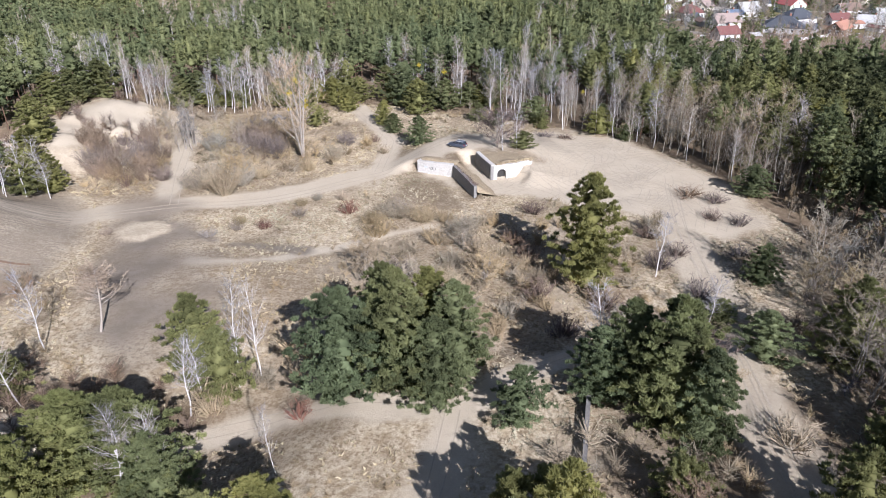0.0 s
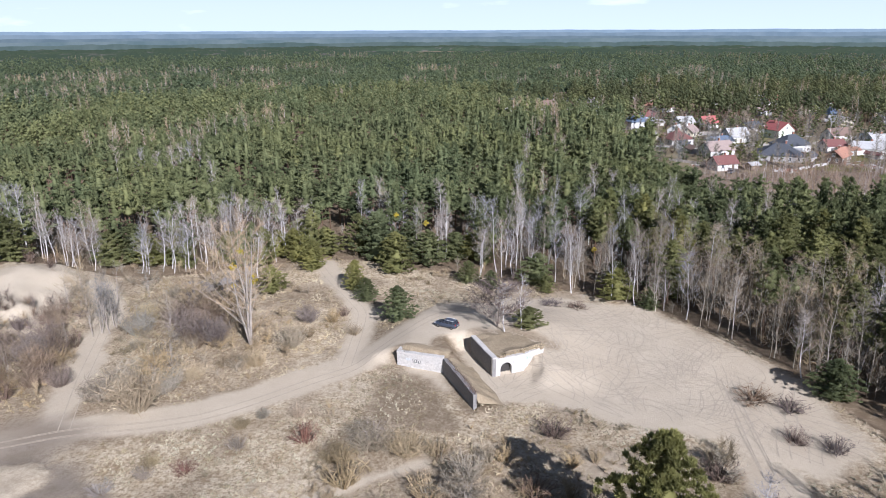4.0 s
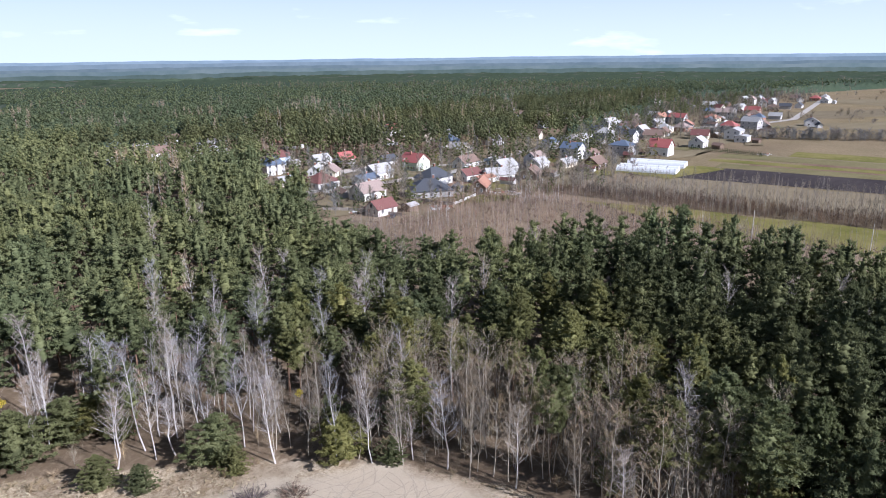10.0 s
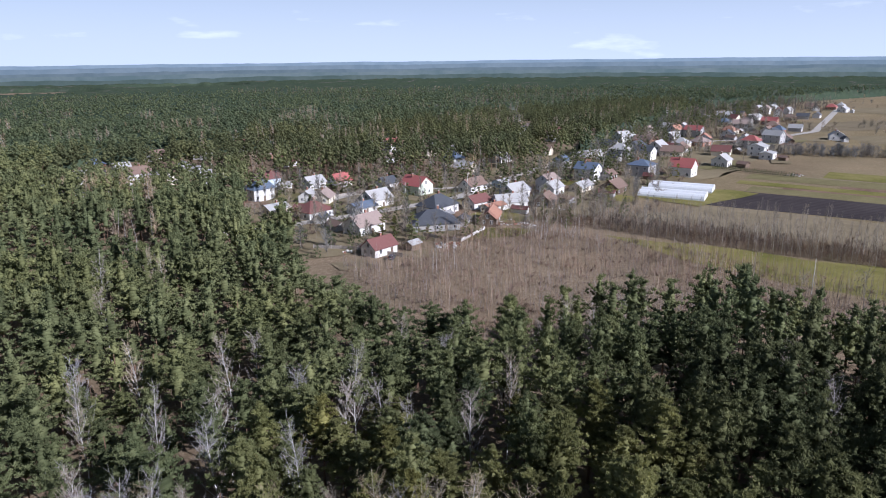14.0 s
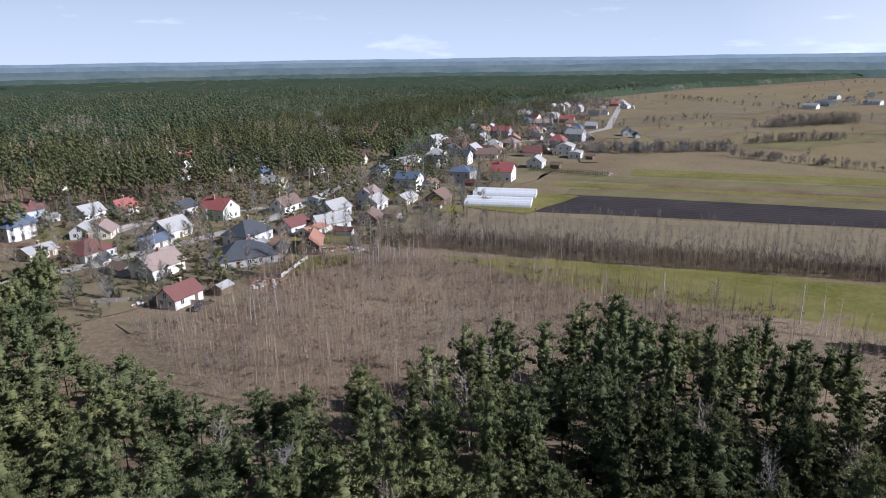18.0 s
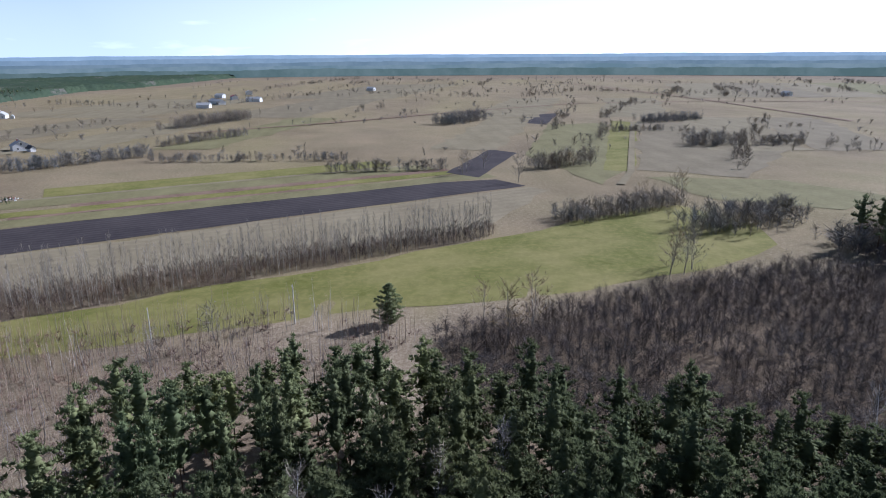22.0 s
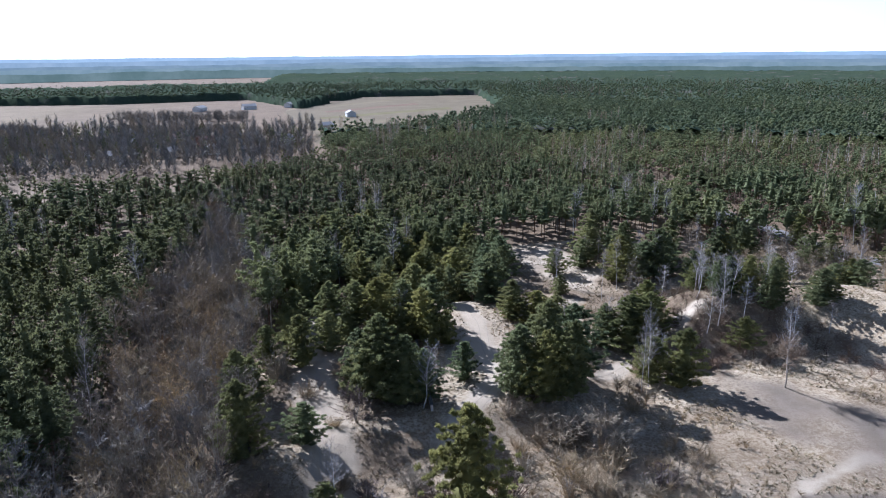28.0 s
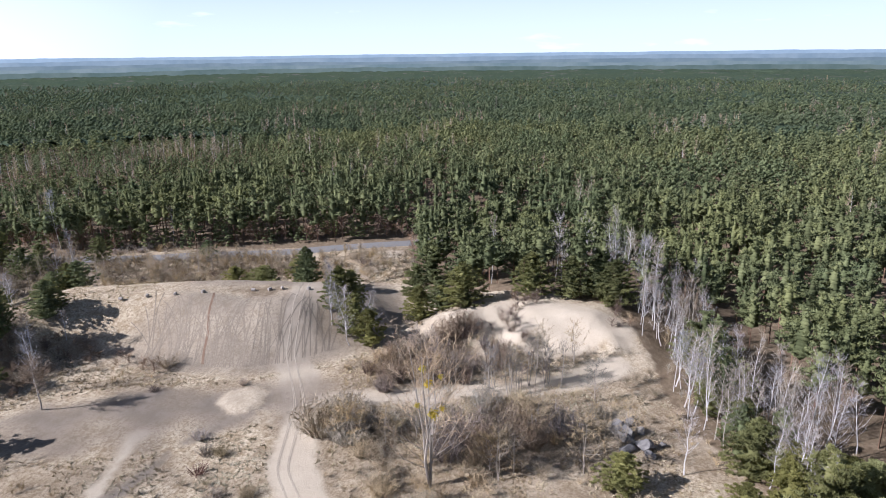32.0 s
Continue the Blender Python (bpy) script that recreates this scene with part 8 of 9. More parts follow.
def wall_between(p, q, z0, z1, thick, steps=10, ragged=0.0):
    """An upright wall from p to q, its thickness to the left of the way, with a worn top."""
    (x0, y0), (x1, y1) = p, q
    ln = math.hypot(x1 - x0, y1 - y0)
    d, nn = ((x1 - x0) / ln, (y1 - y0) / ln), (-(y1 - y0) / ln, (x1 - x0) / ln)
    V = []
    for i in range(steps + 1):
        t = ln * i / steps
        top = (z1[0] + (z1[1] - z1[0]) * i / steps) + RNG.uniform(-ragged, ragged)
        for s, z in ((0, z0), (thick, z0), (thick, top), (0, top)):
            V.append((x0 + d[0] * t + nn[0] * s, y0 + d[1] * t + nn[1] * s, z))
    F = []
    for i in range(steps):
        for k in range(4):
            a, b, c, e = 4 * i + k, 4 * i + (k + 1) % 4, 4 * i + 4 + (k + 1) % 4, 4 * i + 4 + k
            F += [(a, b, c), (a, c, e)]
    n = 4 * steps
    F += [(0, 2, 1), (0, 3, 2), (n, n + 1, n + 2), (n, n + 2, n + 3)]
    return np.array(V), np.array(F)[:, ::-1]


def arched_wall(p, q, z0, z1, thick, u0, u1, spring):
    """A wall with an arched opening between u0 and u1 metres along it."""
    (x0, y0), (x1, y1) = p, q
    ln = math.hypot(x1 - x0, y1 - y0)
    d, nn = ((x1 - x0) / ln, (y1 - y0) / ln), (-(y1 - y0) / ln, (x1 - x0) / ln)
    r, mid = (u1 - u0) / 2, (u0 + u1) / 2
    arch = [(u0, z0)] + [(mid - r * math.cos(a), spring + r * math.sin(a)) for a in np.linspace(0, math.pi, 11)] + [(u1, z0)]
    outline = [(0, z0)] + arch + [(ln, z0), (ln, z1), (0, z1)]
    bm = bmesh.new()
    f = bm.faces.new([bm.verts.new((x0 + d[0] * u, y0 + d[1] * u, z)) for u, z in outline])
    out = bmesh.ops.extrude_face_region(bm, geom=[f])
    for v in [g for g in out["geom"] if isinstance(g, bmesh.types.BMVert)]:
        v.co += Vector((nn[0] * thick, nn[1] * thick, 0))
    bmesh.ops.triangulate(bm, faces=bm.faces[:])
    bmesh.ops.recalc_face_normals(bm, faces=bm.faces[:])
    return bm


def scrawl(parent, p, q, u, z, size, mat, n=5, label=""):
    """Loops of sprayed lines on a wall face from p to q, u metres along it."""
    (x0, y0), (x1, y1) = p, q
    ln = math.hypot(x1 - x0, y1 - y0)
    d, nn = np.array([(x1 - x0) / ln, (y1 - y0) / ln]), np.array([(y1 - y0) / ln, -(x1 - x0) / ln])
    pieces = []
    for k in range(n):
        c = u + (k - n / 2) * size * 0.62
        t = np.linspace(0, 2 * np.pi * RNG.uniform(0.6, 1.1), 9) + RNG.uniform(0, 6)
        uu, zz = c + size * 0.42 * np.cos(t) * RNG.uniform(0.5, 1), z + size * 0.6 * np.sin(t + RNG.uniform(-0.5, 0.5))
        P = np.stack([x0 + d[0] * uu + nn[0] * 0.02, y0 + d[1] * uu + nn[1] * 0.02, zz], -1)
        pieces.append(limb(P, np.full(9, 0.028), 4))
    part("graffiti", heap(*pieces), mat, parent, label)


def berm(p, q, tops, wide):
    """Earth heaped against a wall from p to q, falling away to the left of the way."""
    (x0, y0), (x1, y1) = p, q
    ln = math.hypot(x1 - x0, y1 - y0)
    d, nn = ((x1 - x0) / ln, (y1 - y0) / ln), (-(y1 - y0) / ln, (x1 - x0) / ln)
    n, m = 26, 12
    uu, vv = np.meshgrid(np.linspace(0, 1, n), np.linspace(0, 1, m), indexing="ij")
    far = wide * (0.85 + 0.3 * vnoise(uu * 9, uu * 0 + x0, 2.0, 6)) * vv
    X, Y = x0 + d[0] * ln * uu + nn[0] * far, y0 + d[1] * ln * uu + nn[1] * far
    top = tops[0] + (tops[1] - tops[0]) * uu
    Z = top * (0.5 + 0.5 * np.cos(np.pi * vv)) * np.clip((1.03 - uu) / 0.12, 0, 1) ** 0.5 + 0.4 * (vnoise(X, Y, 1.1, 7) - 0.45)
    Z = np.maximum(Z, terrain(X + 0.15, Y - 2.0) + 0.06 + 0.25 * (vnoise(X, Y, 0.9, 9) - 0.4))
    Z[:, -1] = terrain(X[:, -1] + 0.15, Y[:, -1] - 2.0) - 0.15
    i = np.arange(n * m).reshape(n, m)
    F = np.stack([i[:-1, :-1], i[1:, :-1], i[1:, 1:], i[:-1, 1:]], -1).reshape(-1, 4)
    return np.stack([X, Y, Z], -1).reshape(-1, 3), F


def fringe(line, z, n, tall):
    """Withered blades that stand along a wall's top."""
    (x0, y0), (x1, y1) = line
    t = RNG.uniform(0, 1, n)
    A = np.stack([x0 + (x1 - x0) * t + RNG.normal(0, 0.22, n), y0 + (y1 - y0) * t + RNG.normal(0, 0.22, n), np.full(n, z)], -1)
    return slivers(A, A + RNG.normal(0, 0.25, (n, 3)) * [1, 1, 0] + np.stack([0 * t, 0 * t, tall * RNG.uniform(0.3, 1.0, n)], -1), np.full(n, 0.09), RNG)


def bunker_a():
    e = tagged(new("bunker"), "low whitewashed concrete bunker front with graffiti, covered by earth", "bunker", "bunkers")
    e.location = (0.15, -2.0, 0)
    p, q, w = (-19.1, 77.4), (-11.7, 75.9), (-5.9, 66.4)
    part("front_wall", wall_between(p, q, -0.5, (2.15, 2.5), 0.55, 12, 0.05), M_PAINT, e, "whitewashed front wall")
    part("wing_wall", wall_between(q, w, -0.5, (2.5, 2.3), 0.55, 14, 0.08), M_SHADEWALL, e, "bare wing wall, shade painted into its dark grey")
    part("end_wall", wall_between((-18.9, 78.1), (-18.6, 80.6), -0.5, (2.1, 2.0), 0.5, 5, 0.05), M_CONCRETE, e)
    part("coping", wall_between((p[0] - 0.1, p[1] + 0.0), (q[0], q[1]), 2.18, (2.4, 2.62), 0.75, 12, 0.06), M_CONCRETE, e, "crumbling concrete coping")
    part("earth_cover", berm((-18.9, 78.0), (-11.3, 76.5), (2.2, 2.45), 3.2), M_GROUND_EARTH, e, "earth with dry grass behind the wall")
    part("earth_cover", berm((-11.3, 76.4), (-5.2, 66.2), (2.4, 2.0), 4.6), M_GROUND_EARTH, e, "earth ridge with dry grass along the wing wall")
    part("grass_fringe", fringe(((-18.9, 77.9), (-11.4, 76.4)), 2.25, 260, 0.4), M_DRY, e, "dry grass along the wall's top")
    part("grass_fringe", fringe(((-11.2, 76.1), (-5.6, 66.8)), 2.3, 420, 0.5), M_TWIG_BROWN, e, "dark withered growth on the wing wall")
    scrawl(e, p, q, 3.4, 1.25, 0.5, M_SPRAY, 4, "black graffiti scrawl")
    scrawl(e, p, q, 5.5, 1.1, 0.42, M_CONCRETE, 5, "grey graffiti scrawl")
    scrawl(e, p, q, 1.9, 1.4, 0.3, M_WALL["blue"], 4, "pale blue graffiti scrawl")


def bunker_b():
    e = tagged(new("bunker"), "whitewashed concrete bunker with an arched doorway and earth roof", "bunker", "bunkers")
    e.location = (0.15, -2.0, 0)
    c0, c1, c2, c3 = (-8.4, 83.4), (-4.2, 76.0), (0.3, 78.7), (3.2, 81.9)
    part("west_wall", wall_between(c0, c1, -0.5, (2.8, 2.85), 0.6, 14, 0.07), M_SHADEWALL, e, "bare side wall, shade painted into its dark grey")
    part("front_wall", arched_wall(c1, c2, -0.5, 2.8, 0.6, 1.35, 3.25, 1.0), M_PAINT, e, "whitewashed front with an arched doorway")
    part("east_wall", wall_between(c2, c3, -0.5, (2.8, 2.6), 0.6, 8, 0.1), M_PAINT, e, "broken whitewashed flank")
    part("coping", wall_between((c0[0], c0[1]), c1, 2.84, (3.0, 3.05), 0.8, 12, 0.05), M_CONCRETE, e, "crumbling concrete coping")
    # dark plate added close behind the arch to stand for the shade inside
    part("inner_door", wall_between((c1[0] - 0.34, c1[1] + 0.56), (c2[0] - 0.34, c2[1] + 0.56), -0.5, (2.4, 2.4), 0.2, 2), M_DARKROOM, e, "dark plate for the shade inside the doorway")
    part("grass_fringe", fringe(((-3.6, 76.9), (3.2, 82.2)), 2.75, 420, 0.45), M_DRY, e, "dry grass along the roof rim")
    part("room", heap(wall_between((-4.6, 80.2), (-0.4, 82.6), -0.5, (2.5, 2.5), 0.3, 2), wall_between((-4.6, 80.2), (-3.4, 77.2), -0.5, (2.5, 2.5), 0.3, 2), wall_between((-0.4, 82.6), (0.4, 79.6), -0.5, (2.5, 2.5), 0.3, 2)), M_DARKROOM, e, "inner walls with the shade of the room painted in")
    n = 12
    uu, vv = np.meshgrid(np.linspace(0, 1, n), np.linspace(0, 1, n))
    A, B, C, D = (np.array(q) for q in ((-8.5, 83.9, 2.8), (-3.9, 76.4, 2.8), (3.4, 82.3, 2.55), (-2.4, 88.6, 2.15)))
    G = (A * ((1 - uu) * (1 - vv))[..., None] + B * (uu * (1 - vv))[..., None] + C * (uu * vv)[..., None] + D * ((1 - uu) * vv)[..., None])
    G[..., 2] += 0.35 * (vnoise(G[..., 0], G[..., 1], 1.6, 5) - 0.5) + 0.35 * np.exp(-((uu - 0.92) / 0.1) ** 2) * (vv > 0.2)
    i = np.arange(n * n).reshape(n, n)
    F = np.stack([i[:-1, :-1], i[:-1, 1:], i[1:, 1:], i[1:, :-1]], -1).reshape(-1, 4)
    part("roof_earth", (G.reshape(-1, 3), F), M_GROUND_EARTH, e, "earth and dry grass on the roof")
    for i in range(10):
        part("earth_clod", box(-3.4 + 6.2 * i / 9 + RNG.uniform(-.2, .2), 77.2 + 4.6 * i / 9 + RNG.uniform(-.2, .2), 2.5, 0.9, 0.7, RNG.uniform(0.3, 0.6), RNG.uniform(0, 3), 0.6), M_GROUND_EARTH, e, "grassy clod of earth" if i == 0 else "")
    scrawl(e, c2, c3, 1.2, 1.9, 0.4, M_SPRAY_G, 4, "green graffiti scrawl")
    scrawl(e, c1, c2, 3.7, 1.9, 0.35, M_WALL["grey"], 3, "grey graffiti scrawl")


M_GROUND_EARTH = surface("grassy_earth", (0.17, 0.125, 0.075), (0.38, 0.31, 0.205), 1.6, 7, relief=0.6, dist=0.08)
bunker_a()
bunker_b()


def ruin_wall():
    e = tagged(new("ruin_wall"), "long low concrete wall of a ruined trench in shade", "wall")
    e.location = (0, 0, float(terrain(15, -4)) + 0.2)
    part("wall", wall_between((15.4, 12.5), (14.6, -20), -0.5, (0.6, 0.7), 0.35, 20, 0.06), M_CONCRETE, e)
    part("coping", wall_between((15.36, 12.5), (14.56, -20), 0.62, (0.74, 0.84), 0.43, 20, 0.04), M_BOULDER, e, "grey worn coping")


ruin_wall()


# ---------------------------------------------------------------- the parked car
def car(x, y, z, ang):
    e = tagged(new("car"), "dark blue-grey estate car parked on sand", "car")
    e.matrix_basis = pose(x, y, z, 0, 0, ang) @ Matrix.Scale(0.92, 4)
    paint = shader("car_paint", 0.3, 0.5, 0.5)[0]
    paint.node_tree.nodes["Principled BSDF"].inputs["Base Color"].default_value = (0.085, 0.1, 0.13, 1)
    rubber = surface("tyre_rubber", (0.02, 0.02, 0.02), (0.035, 0.035, 0.035), 4, 20, 0.9, 0.2, 0.1)
    alloy = surface("wheel_alloy", (0.4, 0.4, 0.41), (0.5, 0.5, 0.51), 4, 20, 0.35, 0.5, 0, metal=0.9)
    lamp_m = surface("lamp_glass", (0.6, 0.6, 0.6), (0.75, 0.75, 0.75), 4, 20, 0.15, 0.6, 0)
    tail_m = surface("tail_lamp", (0.3, 0.02, 0.02), (0.4, 0.03, 0.03), 4, 20, 0.2, 0.5, 0)

    def loft(sections, mat, name, parent, label=""):
        """Rounded hull through cross-sections (x, half width, z low, z high)."""
        bm = bmesh.new()
        rings = []
        for sx, hw, zl, zh in sections:
            c = 0.16 * (zh - zl)
            rings.append([bm.verts.new((sx, v, w)) for v, w in ((-hw + c * .4, zl), (-hw, zl + c), (-hw * 0.98, zh - 2 * c), (-hw * 0.86, zh), (hw * 0.86, zh), (hw * 0.98, zh - 2 * c), (hw, zl + c), (hw - c * .4, zl))])
        for a, b in zip(rings, rings[1:]):
            for i in range(8):
                bm.faces.new((a[i], a[(i + 1) % 8], b[(i + 1) % 8], b[i]))
        bm.faces.new(rings[0])
        bm.faces.new(rings[-1][::-1])
        bmesh.ops.recalc_face_normals(bm, faces=bm.faces[:])
        for f in bm.faces:
            f.smooth = True
        return part(name, bm, mat, parent, label)
    body = loft([(-2.2, 0.78, 0.42, 0.85), (-2.05, 0.86, 0.3, 0.95), (-1.3, 0.89, 0.26, 0.98), (0.0, 0.9, 0.26, 0.97), (1.0, 0.89, 0.26, 0.95), (1.75, 0.85, 0.28, 0.85), (2.15, 0.72, 0.36, 0.7)], paint, "body", e)
    cabin = loft([(-2.1, 0.72, 0.9, 1.1), (-1.85, 0.76, 0.92, 1.42), (-1.2, 0.78, 0.92, 1.5), (-0.1, 0.78, 0.92, 1.5), (0.45, 0.76, 0.92, 1.34), (1.15, 0.72, 0.9, 0.98)], M_GLASS, "greenhouse_glass", e, "dark tinted glass")
    part("roof", slab([(-1.75, -0.66, 1.53), (0.15, -0.66, 1.53), (0.15, 0.66, 1.53), (-1.75, 0.66, 1.53)], 0.06), paint, e)
    for s in (-1, 1):
        for u in (-1.65, -0.75, 0.1):
            part("pillar", box(u, 0.755 * s, 0.93, 0.09, 0.06, 0.52), paint, e)
        part("roof_rail", limb([[-1.7, 0.62 * s, 1.58], [0.1, 0.62 * s, 1.58]], [0.025, 0.025], 5), M_FRAME, e)
        part("mirror", box(0.62, 0.98 * s, 0.98, 0.14, 0.2, 0.14), paint, e)
        part("headlight", box(2.02, 0.58 * s, 0.6, 0.16, 0.34, 0.16), lamp_m, e)
        part("tail_light", box(-2.13, 0.66 * s, 0.74, 0.1, 0.22, 0.3), tail_m, e)
        for u in (-1.35, 1.35):
            a = np.linspace(0, 2 * np.pi, 15)
            ring = np.stack([u + 0.24 * np.cos(a), np.full(15, 0.82 * s), 0.31 + 0.24 * np.sin(a)], -1)
            wheel = part("wheel", limb(ring, np.full(15, 0.09), 7), rubber, e, "black tyre")
            part("rim", heap(box(u, 0.86 * s, 0.27, 0.36, 0.04, 0.09), box(u, 0.865 * s, 0.13, 0.09, 0.04, 0.36), limb([[u, 0.78 * s, 0.31], [u, 0.88 * s, 0.31]], [0.12, 0.1], 8)), alloy, wheel)
    part("bumper", box(-2.2, 0, 0.38, 0.12, 1.5, 0.2), rubber, e)
    part("bumper", box(2.14, 0, 0.34, 0.12, 1.4, 0.18), rubber, e)
    part("number_plate", box(-2.265, 0, 0.62, 0.02, 0.5, 0.11), M_FRAME, e, "plain pale plate")
    return e


car(-12.9, 85.9, float(terrain(-12.9, 85.9)) - 0.02, 161)
car2 = car(66.2, 237.4, 0.03, 60)
tagged(car2, "dark car parked on the grass behind a house")

# ---------------------------------------------------------------- stones, logs, tracks
def boulder(x, y, s, mat, name, label, squash=0.7):
    bm = bmesh.new()
    bmesh.ops.create_icosphere(bm, subdivisions=3, radius=1.0)
    for v in bm.verts:
        p = v.co.copy()
        for k in range(9):
            d = Vector((math.sin(2.4 * k + x), math.cos(2.4 * k + y), 0.9 - 0.2 * k)).normalized()
            over = p.dot(d) - 0.6 - 0.16 * math.sin(3.1 * k + x + y)
            if over > 0:
                p -= d * over
        v.co = p * (1 + 0.12 * noise.noise(v.co * 2.6 + Vector((x, y, 0))) + 0.05 * noise.noise(v.co * 7))
        v.co.z *= squash
        v.co *= s
    me = bpy.data.meshes.new(name)
    bm.to_mesh(me)
    bm.free()
    me.materials.append(mat)
    ob = tagged(new(name, me), label, "boulder" if name == "boulder" else "log", "")
    ob.location = (x, y, float(terrain(x, y)) + 0.25 * s)
    return ob


for x, y, s in ((-65.1, 100.3, 2.2), (-62, 103.8, 1.9), (-67.8, 101.2, 1.6), (-60.5, 101.4, 1.2), (-63.2, 101.2, 1.3), (-66.2, 103, 1.1), (-60, 104.6, 1.0), (-102.5, 65.8, 1.8), (-101.6, 68.2, 1.1), (-88.5, 69.5, 0.9), (-63.4, 106.2, 0.9)):
    boulder(x, y, s, M_BOULDER, "boulder", "large grey concrete boulder among leafless bushes")


def stump(x, y, label="short sawn log lying on the bank"):
    bm = bmesh.new()
    bmesh.ops.create_cone(bm, cap_ends=True, segments=10, radius1=0.34, radius2=0.31, depth=0.8)
    bmesh.ops.bevel(bm, geom=bm.edges[:], offset=0.03, segments=1, affect="EDGES")
    me = bpy.data.meshes.new("log")
    bm.to_mesh(me)
    bm.free()
    me.materials.append(M_BOARD)
    ob = tagged(new("log", me), label, "log", "logs on the bank")
    ob.matrix_basis = pose(x, y, float(terrain(x, y)) + 0.3, 90, 0, RNG.uniform(0, 180))


for x, y in ((-79, 2.7), (-81.2, 8), (-83.4, 13.3), (-87.3, 22.9), (-88.6, 26.1), (-90, 28.3), (-91.7, 33.6), (-76.2, -1.6)):
    stump(x, y)

M_RUT = surface("rutted_sand", (0.2, 0.163, 0.12), (0.28, 0.232, 0.172), 0.6, 5, relief=0.5, dist=0.05)
M_TRACK = surface("tyre_print", (0.33, 0.275, 0.205), (0.5, 0.428, 0.325), 0.6, 5, relief=0.5, dist=0.05)


def strips(lines, wide):
    out = []
    for P in lines:
        P = np.asarray(P)
        d = unit(np.gradient(P, axis=0))
        s = np.stack([-d[:, 1], d[:, 0]], -1) * wide / 2
        V = np.concatenate([P + s, P - s])
        V = np.concatenate([V, (terrain(V[:, 0], V[:, 1]) + 0.035)[:, None]], 1)
        n, i = len(P), np.arange(len(P) - 1)
        F = np.concatenate([np.stack([i, i + n, i + n + 1], -1), np.stack([i, i + n + 1, i + 1], -1)])
        out.append((V, F))
    return heap(*out)


def tyre_tracks():
    """Pairs of wheel marks: loops on the sand, along the roads, and up the bank."""
    lines = []
    for k in range(420):
        x, y = RNG.uniform(-2, 44), RNG.uniform(60, 104)
        if depth_in(np.array([x]), np.array([y]), PARKING)[0] < 3:
            continue
        a, r, n = RNG.uniform(0, 6.28), RNG.uniform(3, 40) * RNG.choice([-1, 1]), int(RNG.integers(4, 11))
        t = a + np.arange(n) * 0.9 / r
        c = np.stack([x + np.cumsum(np.cos(t)) * 0.9, y + np.cumsum(np.sin(t)) * 0.9], -1)
        c = c[depth_in(c[:, 0], c[:, 1], PARKING) > 0.5]
        if len(c) > 4 and np.linalg.norm(np.diff(c, axis=0), axis=1).max() < 2:
            nn = np.stack([-np.sin(t[:len(c)]), np.cos(t[:len(c)])], -1)
            lines += [c + 0.72 * nn, c - 0.72 * nn]
    for road, n in ((ROAD_MAIN, 2), (ROAD_WEST, 1), (ROAD_NORTH, 1), (TRACK_EAST, 3), (ROAD_FORK, 1), (ROAD_FORK2, 1)):
        P = []
        for (x0, y0), (x1, y1) in zip(road, road[1:]):
            m = max(2, int(math.hypot(x1 - x0, y1 - y0) / 1.2))
            P += [(x0 + (x1 - x0) * i / m, y0 + (y1 - y0) * i / m) for i in range(m)]
        P = np.array(P)
        for _ in range(3):
            P[1:-1] = (P[:-2] + P[1:-1] * 2 + P[2:]) / 4
        d = unit(np.gradient(P, axis=0))
        nn = np.stack([-d[:, 1], d[:, 0]], -1)
        for k in range(n):
            off = RNG.uniform(-1.2, 1.2) + 0.35 * np.sin(np.arange(len(P)) * 0.13 + RNG.uniform(0, 6))
            lines += [P + nn * (off + 0.72)[:, None], P + nn * (off - 0.72)[:, None]]
    tagged(new("tyre_tracks", np_mesh("tyre_tracks", *strips(lines, 0.13), M_TRACK)), "tyre marks in pale sand", "tyre tracks", kind="stuff")
    lines = []
    for k in range(90):
        t = RNG.uniform(0, 1)
        fx, fy = np.interp(t, (0, 0.35, 0.65, 0.85, 1), (-64.5, -64.2, -66, -70, -77)), 13 + 33 * t
        a = math.atan2(-0.42, -0.9) + RNG.normal(0, 0.13)
        n = int(RNG.integers(14, 27))
        th = a + np.arange(n) * RNG.normal(0, 0.016)
        c = np.stack([fx + np.cumsum(np.cos(th)) * 0.8, fy + np.cumsum(np.sin(th)) * 0.8], -1)
        lines.append(c)
    tagged(new("tyre_tracks", np_mesh("tyre_tracks", *strips(lines, 0.15), M_RUT)), "tyre ruts up the sandy bank", "tyre tracks", kind="stuff")
    c = np.stack([np.linspace(-66, -84, 26) + 0.3 * np.sin(np.arange(26) * 0.5), np.linspace(25.5, 15.5, 26)], -1)
    tagged(new("tyre_tracks", np_mesh("tyre_tracks", *strips([c], 0.45), M_FIELD["brown"])), "deep dark rut up the bank", "tyre tracks", kind="stuff")


tyre_tracks()

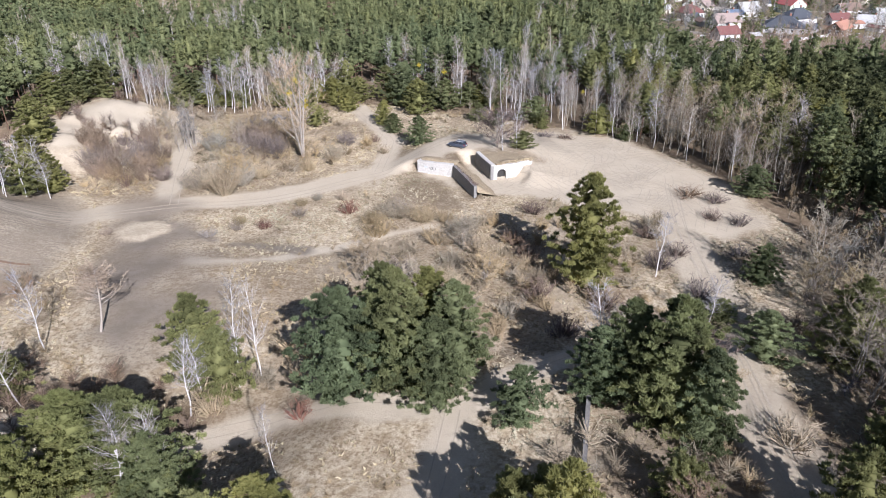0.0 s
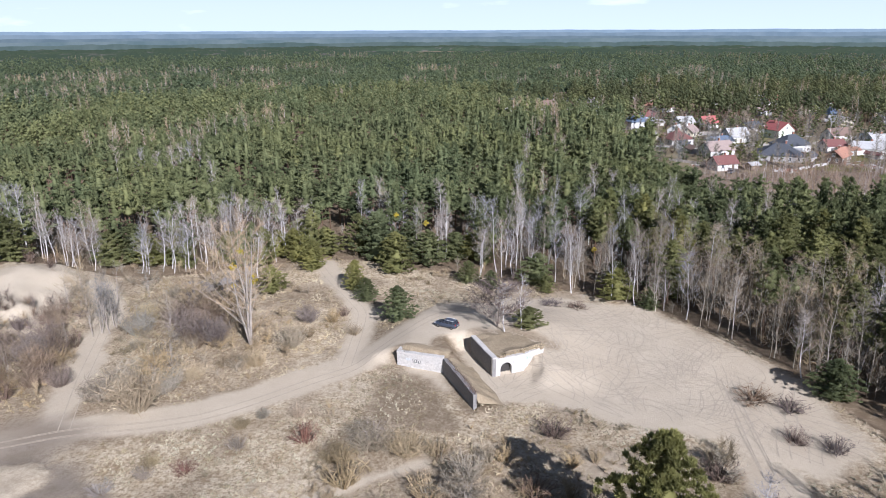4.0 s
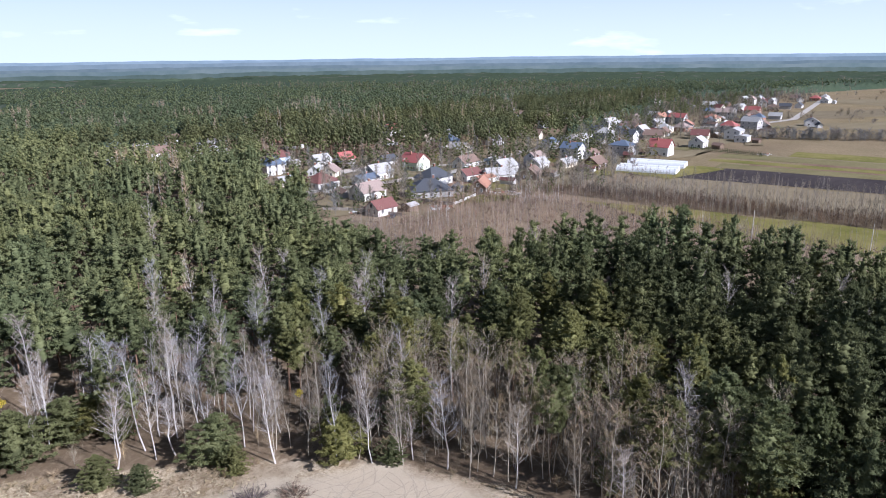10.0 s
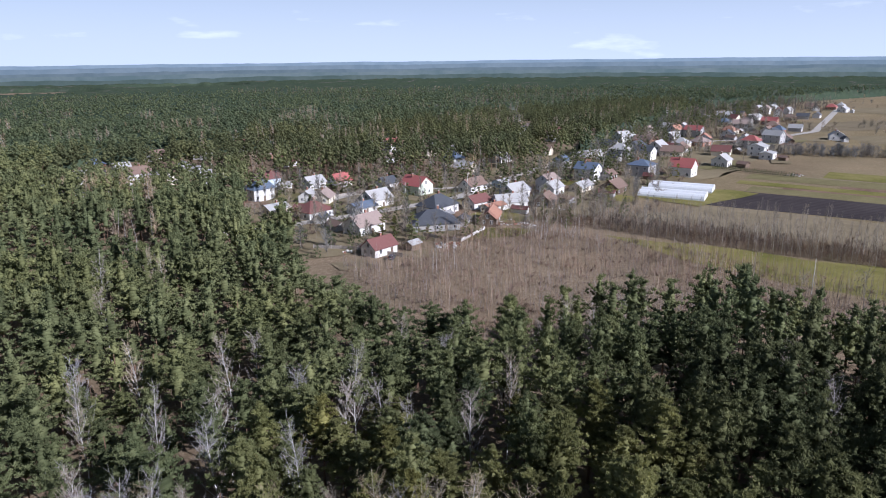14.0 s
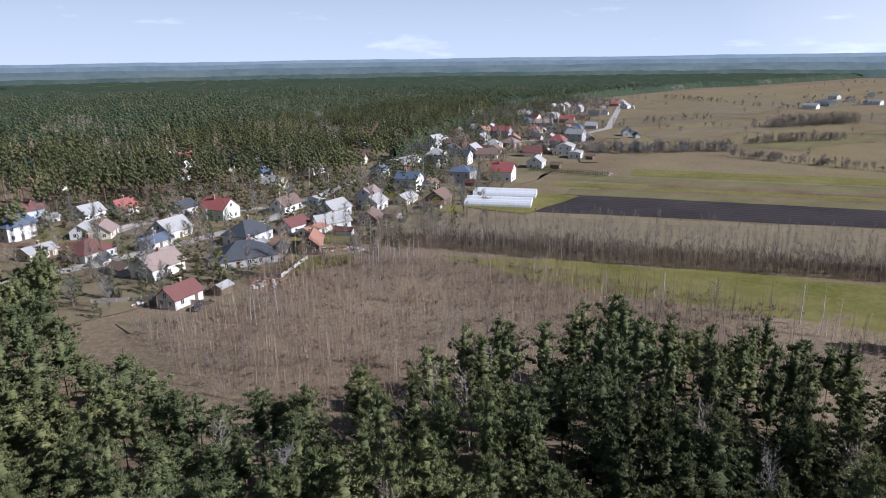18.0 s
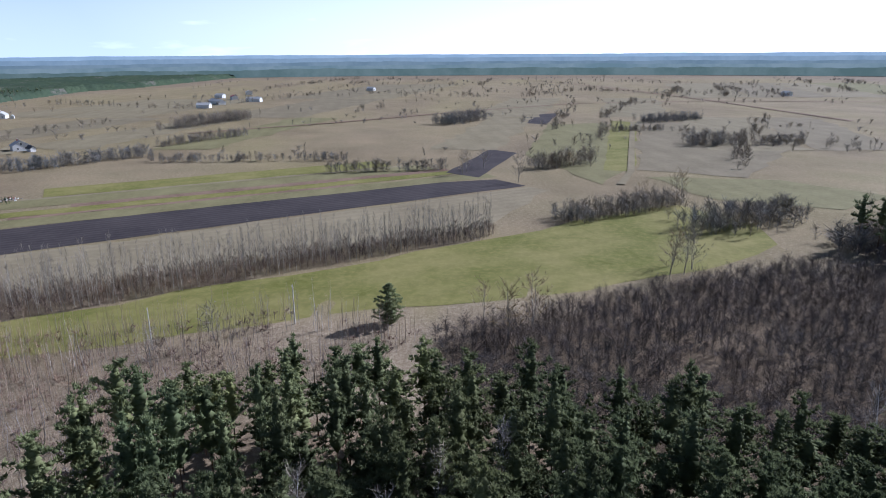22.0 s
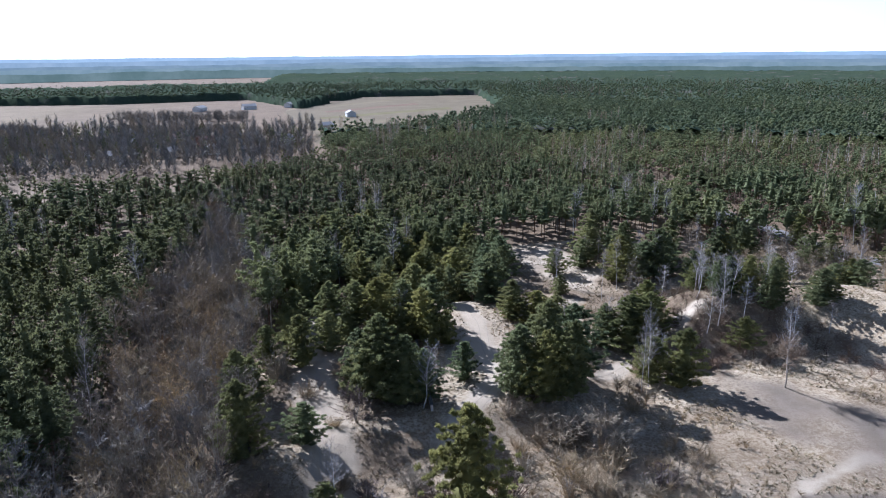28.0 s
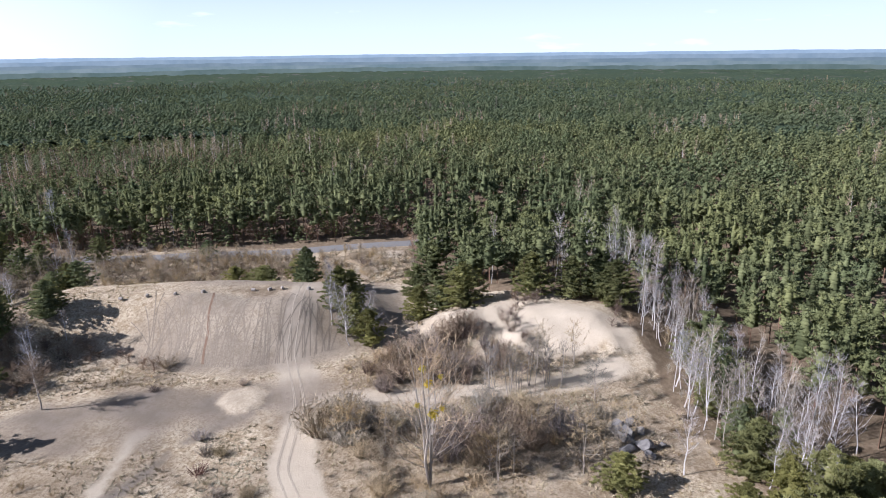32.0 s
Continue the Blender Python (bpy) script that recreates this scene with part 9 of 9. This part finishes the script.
# mistletoe in the large tree and along the forest edge
MISTLE = np_mesh("mistletoe", *flakes(RNG, unit(RNG.normal(size=(90, 3))) * RNG.uniform(0.2, 0.5, (90, 1)), unit(RNG.normal(size=(90, 3))), 0.13), M_MISTLE)
for x, y, z, s in ((-45.5, 77, 14.2, 1.3), (-43, 78.5, 11.5, 1.4), (-44, 76.8, 17, 1.0), (-46.5, 78.5, 10.5, 0.9), (-42, 76.8, 13, 0.8), (-44.5, 79, 16, .8), (-23, 121, 10, 1.3), (-30, 123, 11, 1.2), (12, 110.8, 9, 1.1)):
    ob = tagged(new("mistletoe", MISTLE), "yellow-green ball of mistletoe in a bare tree", "mistletoe", "mistletoe balls")
    ob.matrix_basis = Matrix.LocRotScale((x, y, z), None, (s, s, s))

# open water in the thicket, wet spots on the plain
M_WATER = surface("pale_pool", (0.3, 0.31, 0.3), (0.58, 0.6, 0.62), 0.35, 3, 0.45, 0.4, 0.2)
for pts in ([(150, -31.9), (153.1, -30), (157, -33.1), (155.8, -37.1), (151.8, -36)], [(148.8, -36.9), (151.7, -39), (150.6, -42)], [(150.6, -64), (154.6, -64.1), (154.5, -67.1), (151.4, -68)], [(377.2, -243.8), (389.4, -242.3), (391.2, -244.6), (378.5, -246.6)], [(320.6, -274.4), (330.6, -273.8), (330.4, -276.5)], [(401.7, -410.7), (419.8, -409.9), (418.8, -413.5)]):
    bm = plate(pts, 0.25)
    me = bpy.data.meshes.new("water")
    bm.to_mesh(me)
    bm.free()
    me.materials.append(M_WATER)
    tagged(new("water", me), "small pool with a pale surface", "water", kind="structure")
# utility poles of the village and the meadow
for x, y in ((73, 291.3), (94.9, 306.7), (125.9, 316.1), (159.8, 339.2), (189.8, 360.5), (148.4, 166.6), (162.8, 142.2), (209.6, 337.3), (244.6, 363.4)):
    e = tagged(new("utility_pole"), "grey concrete utility pole beside the street", "pole", "utility poles")
    e.location = (x, y, 0)
    part("mast", limb([[0, 0, -0.3], [0, 0, 9]], [0.15, 0.09], 6), M_CONCRETE, e)
    part("crossarm", box(0, 0, 8.4, 1.6, 0.1, 0.1, 0.6), M_CONCRETE, e)
